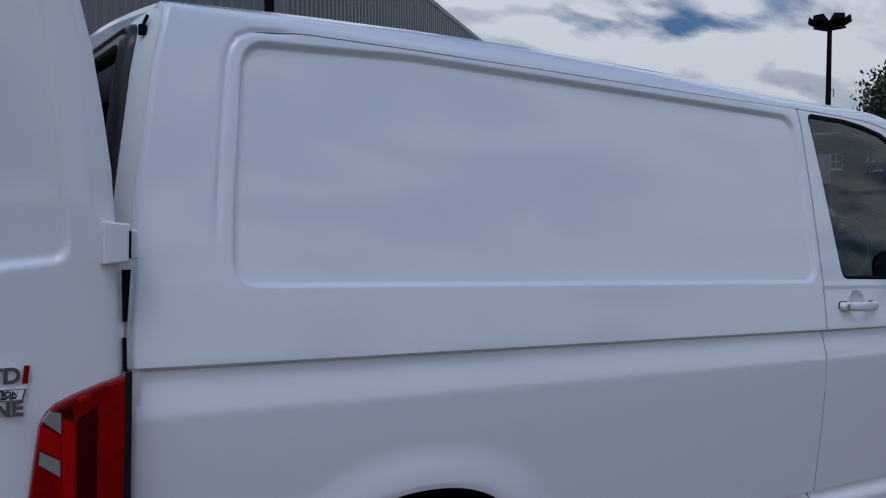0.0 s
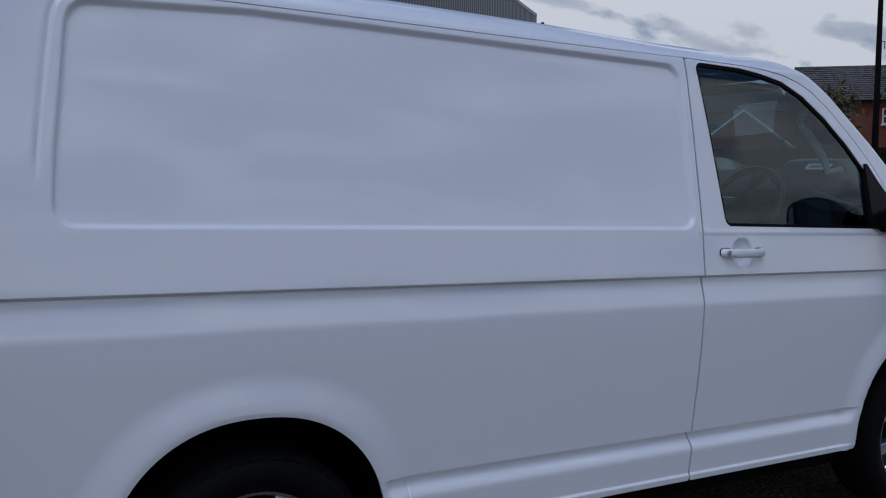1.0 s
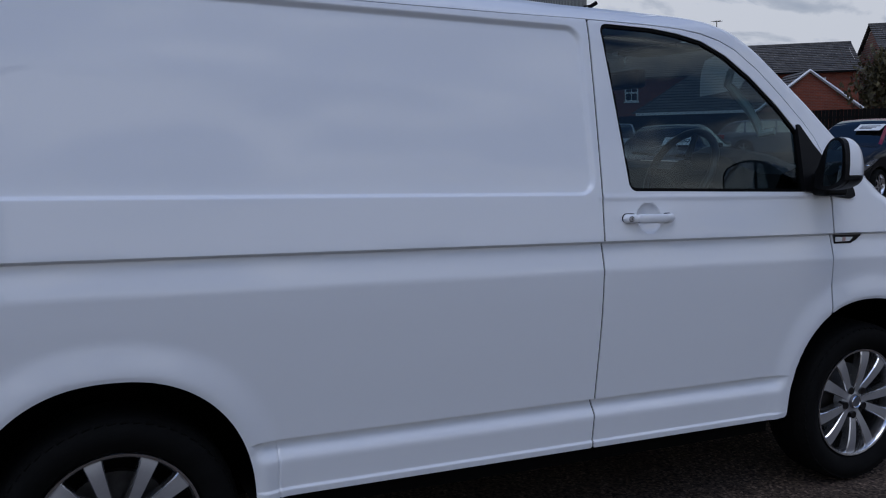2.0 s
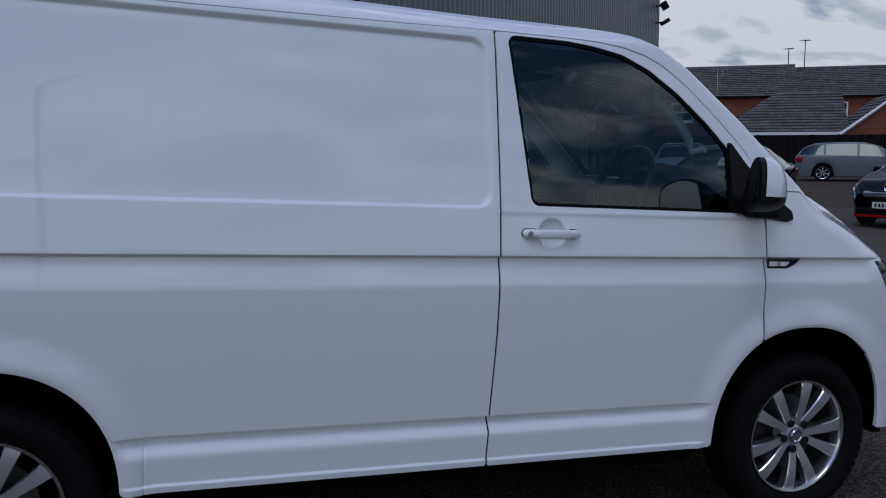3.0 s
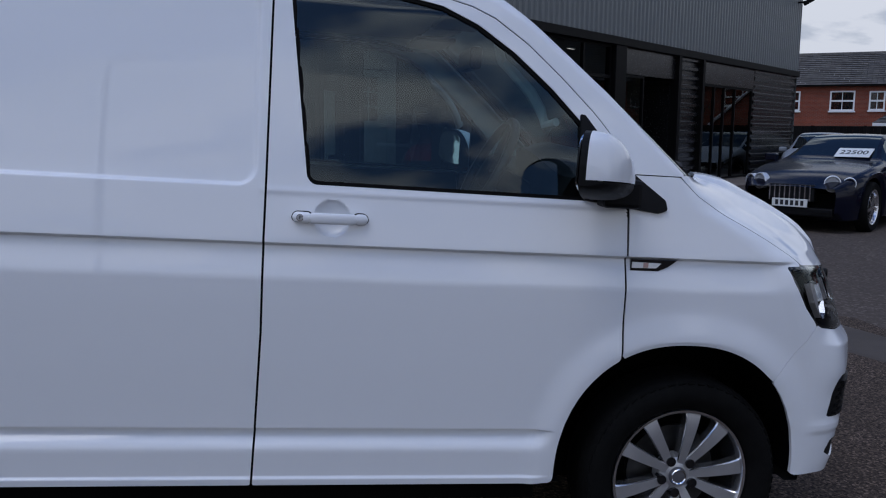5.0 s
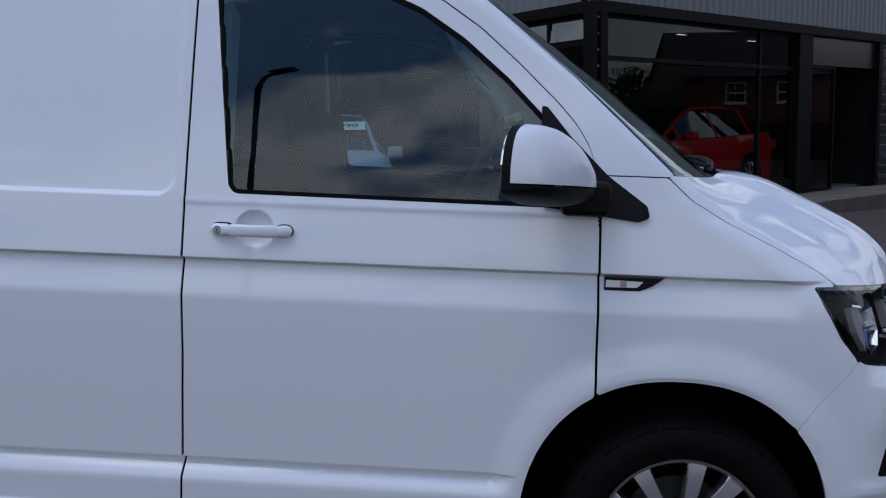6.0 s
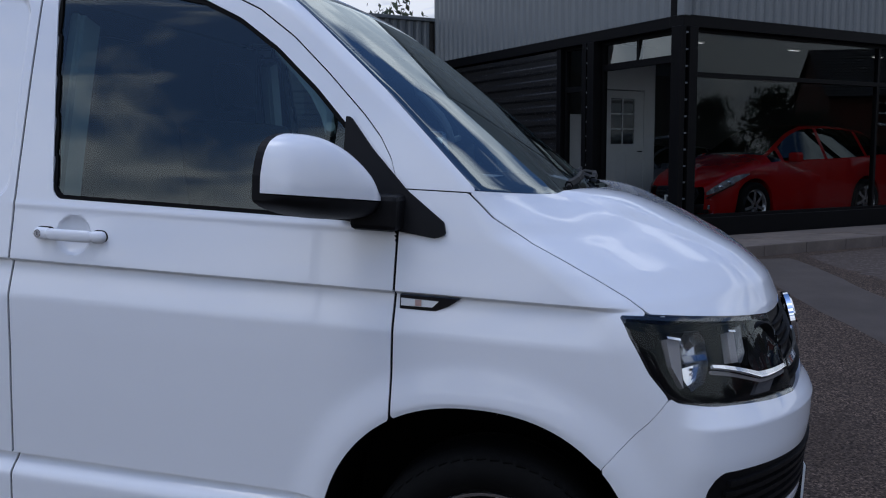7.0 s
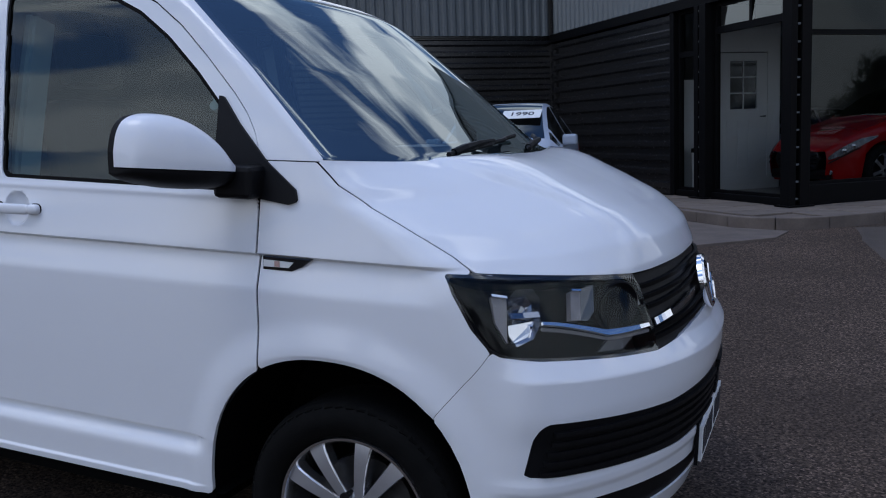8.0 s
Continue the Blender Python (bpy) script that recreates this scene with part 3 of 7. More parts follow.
def build_van():
    van = thing("panel_van", "white panel van with alloy wheels, parked on tarmac", "van", VAN_POSE)
    shell = new("body")
    shell.parent = van
    shell.matrix_basis = pose(0, 0, 0, 0, RAKE, 0)
    for s in (1, -1):
        skin("side_panel", SHUT([GX - SEAM_B + GAP, GZ - GUTTER + ROOF_GAP, BOTTOM, -A1]), M_WHITE, shell, "white pressed steel cargo side", side=s)
        skin("door", SHUT([SEAM_B - GX + GAP, GX - SEAM_A + GAP, GZ - GUTTER + GAP, BOTTOM, -A0, -F_WIN - 0.004]), M_WHITE, shell, "white steel front door", side=s)
        skin("window_seal", SHUT([F_WIN + 0.004, -F_WIN - 0.016]), M_RUBBER, shell, "black rubber window surround", offset=-0.004, side=s)
        g = skin("window_glass", F_WIN + 0.011, M_GLASS, shell, "dark tinted door glass", offset=-0.009, rim=0, side=s)
        g.visible_shadow = False
        skin("mirror_sail", F_SAIL, M_BLACK, shell, "black plastic mirror corner piece", offset=0.010, rim=0.03, side=s)
        skin("wing", SHUT([SEAM_A - GX + GAP, np.where(GZ > 1.070, GC - SEAM_C + 1.2 * GAP, np.minimum(GC + 0.2, 0)), GZ - FENDER_TOP + 0.5 * GAP, -F_LAMP, -F_BUMPER_SIDE + 0.0015, -A0, BOTTOM, GC + 0.45]), M_WHITE, shell, "white steel front wing", side=s)
        skin("roof_side", SHUT([GUTTER - GZ + ROOF_GAP, np.where(GX > -0.27, FENDER_TOP - GZ + 0.5 * GAP, -1), -F_SCREEN, np.where(GZ < 1.36, GC - SCREEN_C, -1)]), M_WHITE, shell, "white roof and windscreen pillar", side=s)
        skin("bonnet", SHUT([SEAM_C - GC + 1.25 * GAP, Z_EDGE - GZ, GZ - Z_SCREEN + GAP]), M_WHITE, shell, "white steel bonnet", side=s)
        w = skin("windscreen", F_SCREEN, M_SCREEN, shell, "curved windscreen reflecting the sky", offset=-0.004, rim=0, side=s)
        w.visible_shadow = False
        skin("grille", SHUT([GZ - Z_EDGE + 0.004, Z_LOW - GZ, -F_LAMP, -0.45 - GC]), M_BLACK, shell, "black ribbed radiator grille", offset=-0.012, side=s)
        skin("bumper", SHUT([GZ - Z_LOW, F_BUMPER_SIDE, -A0, Z_CHIN - GZ, -F_LGRILLE, -F_SLOT]), M_WHITE, shell, "white painted front bumper", side=s)
        skin("lower_grille", F_LGRILLE - 0.004, M_BLACK, shell, "black lower bumper grille", offset=-0.004, rim=0, side=s)
        skin("bumper_slot", F_SLOT - 0.004, M_BLACK, shell, "", offset=-0.006, rim=0, side=s)
        h = skin("headlamp", F_LAMP, M_LENS, shell, "clear dark-bezelled headlamp", offset=0.002, rim=0.0, side=s)
        h.visible_shadow = False
        skin("headlamp_bowl", F_LAMP, M_LAMPBLK, h, "", offset=-0.075, rim=-0.075, side=s, plain=True)
        # black backing strips in the shut lines stand in for the shade inside the gaps
        door_z = SHUT([BOTTOM + 0.01, GZ - GUTTER, -A0])
        skin("shut_line", SHUT([np.abs(GX - SEAM_B) - 0.010, BOTTOM + 0.005, GZ - GUTTER]), M_RUBBER, shell, "", offset=-0.0055, rim=0, side=s)
        skin("shut_line", SHUT([np.abs(GX - SEAM_A) - 0.010, -A0 - 0.004, GZ - 1.30, BOTTOM]), M_RUBBER, shell, "", offset=-0.0055, rim=0, side=s)
        skin("shut_line", SHUT([np.abs(GZ - GUTTER) - 0.012, -3.37 - GX, GX + 0.20]), M_RUBBER, shell, "", offset=-0.0055, rim=0, side=s)
        skin("shut_line", SHUT([np.abs(GC - SEAM_C) - 0.012, 1.07 - GZ, GZ - 1.345]), M_RUBBER, shell, "", offset=-0.0055, rim=0, side=s)
        skin("shut_line", SHUT([np.abs(GZ - FENDER_TOP) - 0.008, -0.26 - GX, GC - SEAM_C - 0.01]), M_RUBBER, shell, "", offset=-0.0055, rim=0, side=s)
        skin("shut_line", SHUT([np.abs(F_BUMPER_SIDE) - 0.008, GZ - 0.889, -A0, 0.6 - GZ, GC + 0.49]), M_RUBBER, shell, "", offset=-0.006, rim=0, side=s)
    return van, shell


van, shell = build_van()

# ---------------------------------------------------------------- roof, underside and wheels of the van
top_i = len(rows_z) - 1
ridge = [(float(BODY[top_i, j, 0]), float(BODY[top_i, j, 1])) for j in range(0, GX.shape[1], 4)]
bm = bmesh.new()
fall = [float(BODY[top_i, j, 2]) for j in range(0, GX.shape[1], 4)]
lo = [bm.verts.new((x, y, z)) for (x, y), z in zip(ridge, fall)]
mid = [bm.verts.new((x, y * 0.6, z + 0.012)) for (x, y), z in zip(ridge, fall)]
mid2 = [bm.verts.new((x, -y * 0.6, z + 0.012)) for (x, y), z in zip(ridge, fall)]
hi = [bm.verts.new((x, -y, z)) for (x, y), z in zip(ridge, fall)]
for A, B in ((lo, mid), (mid, mid2), (mid2, hi)):
    for k in range(len(ridge) - 1):
        try:
            bm.faces.new((A[k], A[k + 1], B[k + 1], B[k]))
        except ValueError:
            pass
bmesh.ops.remove_doubles(bm, verts=bm.verts, dist=0.0005)
bmesh.ops.recalc_face_normals(bm, faces=bm.faces)
part("roof_top", bm, M_WHITE, shell, "white steel roof", smooth=True)

part("underbody", boxes((-3.6, 0.60, -0.62, 0.62, 0.24, 0.36), (-2.55, -0.50, -0.87, 0.87, 0.27, 0.36)), M_UNDER, shell)
part("bulkhead", boxes((-1.46, -1.43, -0.70, 0.70, 0.36, 1.84)), M_CABIN, shell, "dark grey cabin bulkhead")
part("cabin_floor", boxes((-1.43, -0.50, -0.86, 0.86, 0.52, 0.56)), M_CABIN, shell)
part("engine_bay", boxes((-0.02, 0.55, -0.48, 0.48, 0.36, 1.02), (-0.50, 0.36, -0.80, 0.80, 0.845, 0.86)), M_UNDER, shell)
part("firewall", boxes((-0.02, 0.02, -0.80, 0.80, 0.87, 1.24)), M_CABIN, shell)


def wheel_well(i, side):
    cx, cz, a, b = ARCHES[i]
    bm = bmesh.new()
    n = 28
    prev = None
    for k in range(n + 1):
        t = math.pi * (k / n * 1.30 - 0.15)
        x, z = cx + a * 1.06 * math.cos(t), cz + b * 1.05 * math.sin(t)
        z = max(z, 0.345)
        row = [bm.verts.new((x, side * y, z)) for y in (0.925, 0.50)]
        if prev:
            bm.faces.new((prev[0], prev[1], row[1], row[0]))
        prev = row
    box(bm, cx - a * 1.06, cx + a * 1.06, side * 0.50 - 0.01, side * 0.50 + 0.01, 0.345, cz + b * 1.05)
    return bm


for i in (0, 1):
    for s in (-1, 1):
        part("wheel_arch_liner", wheel_well(i, s), M_UNDER, shell, "black plastic arch liner")


def build_wheel(side, parent):
    """A road wheel about its own centre, outer face towards -y."""
    w = new("wheel")
    w.parent = parent
    w["label"] = "ten-spoke silver alloy wheel with black tyre"
    R = TYRE_R
    part("tyre", lathe([(0.232, 0.055), (0.236, -0.075), (0.250, -0.098), (0.285, -0.112), (0.315, -0.108), (0.332, -0.094), (0.342, -0.075), (R, -0.03), (R, 0.03), (0.342, 0.075), (0.32, 0.105), (0.26, 0.10), (0.232, 0.055)], 72), M_TYRE, w, "black road tyre", smooth=True)
    lugs = bmesh.new()
    for k in range(60):
        t = 2 * math.pi * k / 60
        m = pose(0, 0, 0, 0, math.degrees(t), 0)
        for y in (-0.078, 0.0, 0.078):
            bmesh.ops.create_cube(lugs, size=1, matrix=m @ Matrix.LocRotScale((0, y, R - 0.006 - (0.005 if y else 0)), Euler((0.35 if y < 0 else -0.35 if y > 0 else 0, 0, 0.5 if y == 0 else 0.15)), (0.024, 0.05, 0.006)))
    part("tread", lugs, M_TYRE, w, "worn tyre tread blocks")
    part("rim", lathe([(0.205, 0.08), (0.222, -0.02), (0.218, -0.075), (0.226, -0.088), (0.234, -0.090), (0.236, -0.080), (0.228, 0.0), (0.21, 0.09), (0.205, 0.08)], 72), M_ALLOY, w, "bright alloy rim lip", smooth=True)
    part("brake_disc", lathe([(0.0, -0.005), (0.155, -0.005), (0.155, 0.02), (0.0, 0.02)], 40), M_STEEL, w, "dull steel brake disc")
    part("backing", lathe([(0.0, 0.035), (0.215, 0.035), (0.215, 0.05), (0.0, 0.05)], 40), M_UNDER, w)
    for k in range(10):
        pair, hand = k // 2, 1 if k % 2 else -1
        t = 72 * pair + hand * 15.5 + 90
        face, edge = bmesh.new(), bmesh.new()
        secs = []
        for rad, half, fy in ((0.030, 0.013, -0.064), (0.075, 0.0165, -0.072), (0.12, 0.019, -0.080), (0.17, 0.0225, -0.084), (0.205, 0.0255, -0.083), (0.226, 0.029, -0.078)):
            secs.append((rad, half, fy, hand * (-0.004 + 0.004 * rad / 0.22)))
        pf = pe = None
        for rad, half, fy, sk in secs:
            rf = [face.verts.new((sk - half * 0.86, fy, rad)), face.verts.new((sk + half * 0.86, fy, rad))]
            re = [edge.verts.new(q) for q in ((sk - half, fy + 0.040, rad), (sk - half, fy + 0.005, rad), (sk - half * 0.86, fy, rad), (sk + half * 0.86, fy, rad), (sk + half, fy + 0.005, rad), (sk + half, fy + 0.040, rad))]
            if pf:
                face.faces.new((pf[0], rf[0], rf[1], pf[1]))
                for q in (0, 1, 3, 4):
                    edge.faces.new((pe[q], re[q], re[q + 1], pe[q + 1]))
            pf, pe = rf, re
        for b in (face, edge):
            bmesh.ops.recalc_face_normals(b, faces=b.faces)
        for f in face.faces:
            if f.normal.y > 0:
                f.normal_flip()
        sp = part("spoke", face, M_ALLOYFACE, w, "grey satin wheel spoke face", smooth=True)
        sp.matrix_basis = pose(0, 0, 0, 0, t, 0)
        part("spoke_edge", edge, M_ALLOY, sp, "bright bevelled spoke edge")
    part("hub", lathe([(0.0, -0.070), (0.040, -0.068), (0.060, -0.056), (0.070, -0.02)], 36), M_ALLOYFACE, w, "alloy hub", smooth=True)
    cap = part("hub_cap", lathe([(0.0, -0.080), (0.028, -0.079), (0.031, -0.072), (0.032, -0.06)], 36), M_ALLOYDK, w, "dark grey centre cap", smooth=True)
    part("emblem_ring", lathe([(0.021, -0.0795), (0.025, -0.0825), (0.027, -0.080)], 32), M_CHROME, cap)
    for k in range(5):
        t = 2 * math.pi * (k + 0.5) / 5
        bm = bmesh.new()
        cyl(bm, (0.058 * math.sin(t), -0.045, 0.058 * math.cos(t)), (0.058 * math.sin(t), -0.076, 0.058 * math.cos(t)), 0.0165, seg=12)
        part("wheel_bolt", bm, M_GLOSSBLK, w, "dark wheel bolt")
    if side > 0:
        w.rotation_euler = (0, 0, math.pi)
    return w


for x in (0.0, -WHEELBASE):
    for s in (-1, 1):
        wh = build_wheel(s, van)
        wh.location = (x, s * 0.815, TYRE_R)
        wh.rotation_euler.y = radians(7.0 if x == 0 else 22.0)

# ---------------------------------------------------------------- ground and showroom
def chipping_material(name, dark, light, cell, spread=1.0):
    """Tarmac with rolled-in stone chippings: cells of stone over a mottled bed."""
    m = bpy.data.materials.new(name)
    m.use_nodes = True
    n, l = m.node_tree.nodes, m.node_tree.links
    b = n["Principled BSDF"]
    b.inputs["Roughness"].default_value = 0.92
    b.inputs["Specular IOR Level"].default_value = 0.12
    co = n.new("ShaderNodeTexCoord")
    v = n.new("ShaderNodeTexVoronoi")
    v.inputs["Scale"].default_value = cell
    v.inputs["Randomness"].default_value = 1.0
    big = n.new("ShaderNodeTexNoise")
    big.inputs["Scale"].default_value = 0.9
    big.inputs["Detail"].default_value = 8
    fine_n = n.new("ShaderNodeTexNoise")
    fine_n.inputs["Scale"].default_value = cell * 0.6
    fine_n.inputs["Detail"].default_value = 5
    for t in (v, big, fine_n):
        l.new(co.outputs["Object"], t.inputs["Vector"])
    sp = n.new("ShaderNodeSeparateColor")
    l.new(v.outputs["Color"], sp.inputs["Color"])
    pw = n.new("ShaderNodeMath")
    pw.operation = "POWER"
    pw.inputs[1].default_value = 6.0
    l.new(sp.outputs["Red"], pw.inputs[0])
    mul = n.new("ShaderNodeMath")
    mul.operation = "MULTIPLY"
    l.new(pw.outputs[0], mul.inputs[0])
    rb = n.new("ShaderNodeMapRange")
    rb.inputs["From Min"].default_value, rb.inputs["From Max"].default_value = 0.35, 0.68
    rb.inputs["To Min"].default_value, rb.inputs["To Max"].default_value = 0.22 * spread, 1.25
    l.new(big.outputs["Fac"], rb.inputs["Value"])
    l.new(rb.outputs["Result"], mul.inputs[1])
    add = n.new("ShaderNodeMath")
    add.operation = "ADD"
    l.new(mul.outputs[0], add.inputs[0])
    rf = n.new("ShaderNodeMapRange")
    rf.inputs["From Min"].default_value, rf.inputs["From Max"].default_value = 0.35, 0.75
    rf.inputs["To Min"].default_value, rf.inputs["To Max"].default_value = 0.0, 0.45
    l.new(fine_n.outputs["Fac"], rf.inputs["Value"])
    l.new(rf.outputs["Result"], add.inputs[1])
    mx = n.new("ShaderNodeMix")
    mx.data_type = "RGBA"
    mx.inputs["A"].default_value = (*dark, 1)
    mx.inputs["B"].default_value = (*light, 1)
    l.new(add.outputs[0], mx.inputs["Factor"])
    l.new(mx.outputs["Result"], b.inputs["Base Color"])
    bp = n.new("ShaderNodeBump")
    bp.inputs["Strength"].default_value = 0.9
    bp.inputs["Distance"].default_value = 0.008
    l.new(add.outputs[0], bp.inputs["Height"])
    l.new(bp.outputs["Normal"], b.inputs["Normal"])
    return m


M_TARMAC = chipping_material("chipped_tarmac", (0.0150, 0.0113, 0.0090), (0.235, 0.170, 0.130), 104)
M_EARTHY = chipping_material("worn_brown_tarmac", (0.068, 0.054, 0.046), (0.150, 0.120, 0.100), 40, 2.0)
M_PATCH = material("smooth_patch_tarmac", (0.078, 0.064, 0.054), 0.9, vary=0.18, scale=2.2, bump=0.2, bump_scale=120, spec=0.25)
M_CONC = material("weathered_concrete", (0.115, 0.092, 0.077), 0.9, vary=0.25, scale=3, bump=0.2, bump_scale=60)
M_CLAD = material("grey_profiled_steel", (0.13, 0.145, 0.15), 0.38, vary=0.05, scale=2, metal=0.0)
M_CLADBLK = material("black_profiled_steel", (0.007, 0.007, 0.008), 0.26, vary=0.1, scale=3, spec=1.0)
M_FRAME = material("black_powder_coat", (0.0035, 0.0035, 0.004), 0.5, spec=0.08, vary=0.1, scale=6)
M_SHOPGLASS = glass_material("showroom_glass", (0.60, 0.63, 0.64), ior=1.5, double=0.8)


def ground_z(x, y):
    near = (1 - step(abs(y) * 1.0, 2.5, 7.0)) * (1 - step(x, 2.5, 9.0)) * step(x, -16.0, -7.0)
    rise = 0.14 * float(step(y, 2.5, 7.5)) * (1 - float(step(x, 3.0, 7.0))) * float(step(x, -14.0, -6.0))
    return -math.tan(radians(FALL)) * x * float(near) + rise


gx = np.unique(np.concatenate([np.linspace(-12, 14, 66), np.array([-600, -200, -80, -40, -20, 20, 30, 45, 80, 200, 600])]))
gy = np.unique(np.concatenate([np.linspace(-9, 12, 54), np.array([-600, -200, -80, -40, -20, 16, 22, 30, 45, 80, 200, 600])]))
vs, fs = [], []
for j, y in enumerate(gy):
    for i, x in enumerate(gx):
        vs.append((x, y, ground_z(x, y)))
        if i and j:
            n = len(gx)
            fs.append(((j - 1) * n + i - 1, (j - 1) * n + i, j * n + i, j * n + i - 1))
me = bpy.data.meshes.new("ground")
me.from_pydata(vs, [], fs)
me.materials.append(M_TARMAC)
me.shade_smooth()
tagged(new("ground", me), "dark gritty worn tarmac yard", "ground", kind="structure")



def ground_patch(name, label, left, right, mat, lift, steps=24):
    """A thin layer on the ground between two edges."""
    def along(line, t):
        k = t * (len(line) - 1)
        i = min(int(k), len(line) - 2)
        f = k - i
        return line[i][0] * (1 - f) + line[i + 1][0] * f, line[i][1] * (1 - f) + line[i + 1][1] * f
    V, Fc, wide = [], [], 12
    rr = random.Random(7)
    for i in range(steps + 1):
        a, b = along(left, i / steps), along(right, i / steps)
        ja, jb = rr.uniform(-0.03, 0.03), rr.uniform(-0.03, 0.03)
        for k in range(wide + 1):
            f = k / wide
            x, y = a[0] + ja + (b[0] + jb - a[0] - ja) * f, a[1] * (1 - f) + b[1] * f
            V.append((x, y, ground_z(x, y) + (lift if 0 < k < wide and 0 < i < steps else -0.004)))
    n = wide + 1
    for i in range(steps):
        for k in range(wide):
            Fc.append((i * n + k, i * n + k + 1, (i + 1) * n + k + 1, (i + 1) * n + k))
    me = bpy.data.meshes.new(name)
    me.from_pydata(V, [], Fc)
    me.materials.append(mat)
    return tagged(new(name, me), label, "ground", kind="structure")


trench_l = [(1.55, 8.3), (1.62, 7.0), (1.80, 5.6), (2.20, 4.1), (2.55, 2.8), (2.85, 1.6), (3.05, 0.9), (3.4, -0.6), (3.7, -3.0)]
trench_r = [(2.25, 8.6), (2.40, 7.2), (2.62, 5.8), (2.95, 4.4), (3.25, 3.1), (3.50, 1.9), (3.70, 1.1), (4.0, -0.6), (4.3, -3.0)]
ground_patch("road_patch", "smooth grey tarmac trench repair strip", trench_l, trench_r, M_PATCH, 0.008)
ground_patch("yard_surface", "worn brown tarmac beyond the repair strip", [(x - 0.02, y) for x, y in trench_r], [(7.2, 14.0), (9.0, 14.0), (11.0, 13.0), (14.0, 12.0), (16.0, 9.0), (17.0, 6.0), (17.0, 3.0), (16.0, 0.0), (15.0, -3.0)], M_EARTHY, 0.005, 40)

# loose and proud stone chippings
rngs = np.random.default_rng(11)
NST = 30000
px = rngs.uniform(-0.4, 3.3, NST)
py = rngs.uniform(-1.6, 8.4, NST)
edge_l = np.interp(py, [p[1] for p in trench_l[::-1]], [p[0] for p in trench_l[::-1]])
keepers = (px < edge_l - 0.02) & ~((px < 0.95) & (np.abs(py) < 0.95))
px, py = px[keepers], py[keepers]
size = 0.004 + 0.007 * rngs.random(len(px)) ** 2
rot = rngs.uniform(0, 6.283, len(px))
V, Fc = [], []
for x, y, s_, a in zip(px, py, size, rot):
    z = ground_z(float(x), float(y)) - 0.001
    c, sn = math.cos(a) * s_, math.sin(a) * s_
    k = len(V)
    V += [(x + c, y + sn, z), (x - sn * 0.8, y + c * 0.8, z), (x - c * 0.9, y - sn * 0.9, z), (x + sn * 0.7, y - c * 0.7, z), (x + c * 0.2, y, z + s_ * 0.75)]
    Fc += [(k, k + 1, k + 4), (k + 1, k + 2, k + 4), (k + 2, k + 3, k + 4), (k + 3, k, k + 4)]
me = bpy.data.meshes.new("chippings")
me.from_pydata(V, [], Fc)
M_CHIP = material("grey_brown_chipping", (0.080, 0.057, 0.043), 0.9, vary=0.2, scale=20, island=0.75)
me.materials.append(M_CHIP)
tagged(new("chippings", me), "loose grey-brown stone chippings on tarmac", "gravel", kind="stuff")

# showroom frame: s along the front, d back from it
TURN_B = 42.5
CORNER = (0.92, 10.60)
NEARER, YARD_RISE = 0.90, 0.14
SHOW = pose(0.6, -2.98, YARD_RISE) @ Matrix.Scale(NEARER, 4) @ pose(CORNER[0] - 0.6, CORNER[1] + 2.98, 0.0, 0, 0, TURN_B)
PAVE, HEAD, TOP = 0.16, 3.50, 6.75
show = thing("showroom_wall", "dark steel and glass showroom front with grey profiled cladding", "building", SHOW, kind="structure")


def ribs(length, height, pitch, depth, vertical=True):
    """A profiled steel sheet in the x-z plane, facing -y."""
    prof = []
    a = 0.0
    while a < length - 1e-6:
        for da, d in ((0, 0), (0.22, 0), (0.40, -depth), (0.76, -depth), (1.0, 0)) if vertical else ((0, 0), (0.36, 0), (0.52, -depth), (0.84, -depth), (0.97, 0)):
            prof.append((min(a + da * pitch, length), d))
        a += pitch
    v, f = [], []
    for a, d in prof:
        for b in (0, height):
            v.append((a, d, b) if vertical else (b, d, a))
    for k in range(len(prof) - 1):
        q = (2 * k, 2 * k + 2, 2 * k + 3, 2 * k + 1)
        f.append(q if vertical else q[::-1])
    return v, f


def sheet(name, length, height, pitch, depth, m, mat, parent, vertical=True, label=""):
    v, f = ribs(length if vertical else height, height if vertical else length, pitch, depth, vertical)
    me = bpy.data.meshes.new(name)
    me.from_pydata(v, [], f)
    me.materials.append(mat)
    ob = new(name, me)
    ob.parent = parent
    ob.matrix_basis = m
    if label:
        ob["label"] = label
    return ob


FRONT_L, SIDE_L, WING_L = 19.5, 7.86, 14.0
WING_TOP = 4.45


def member(name, spec, mat=None, label="", bevel=0.0, parent=None):
    return part(name, boxes(*spec, bevel=bevel), mat or M_FRAME, parent or show, label)


# upper walls, then the grey profiled sheets over them
member("wall_core", [(0.05, FRONT_L, 0.12, 0.35, HEAD, TOP), (0.12, 0.35, 0.36, SIDE_L, HEAD, TOP), (FRONT_L - 0.25, FRONT_L, 0.36, SIDE_L, 0, TOP), (0.12, FRONT_L, SIDE_L - 0.2, SIDE_L, 0, TOP)])
sheet("cladding", FRONT_L, TOP - HEAD, 0.20, 0.040, pose(0, 0.10, HEAD), M_CLAD, show, True, "grey vertical profiled steel cladding")
sheet("cladding", SIDE_L, TOP - HEAD, 0.20, 0.040, pose(0.10, SIDE_L, HEAD, 0, 0, -90), M_CLAD, show, True, "grey vertical profiled steel cladding")
sheet("cladding", SIDE_L - 0.1, TOP, 0.20, 0.040, pose(FRONT_L + 0.02, 0.10, 0, 0, 0, 90), M_CLAD, show, True, "grey vertical profiled steel cladding")
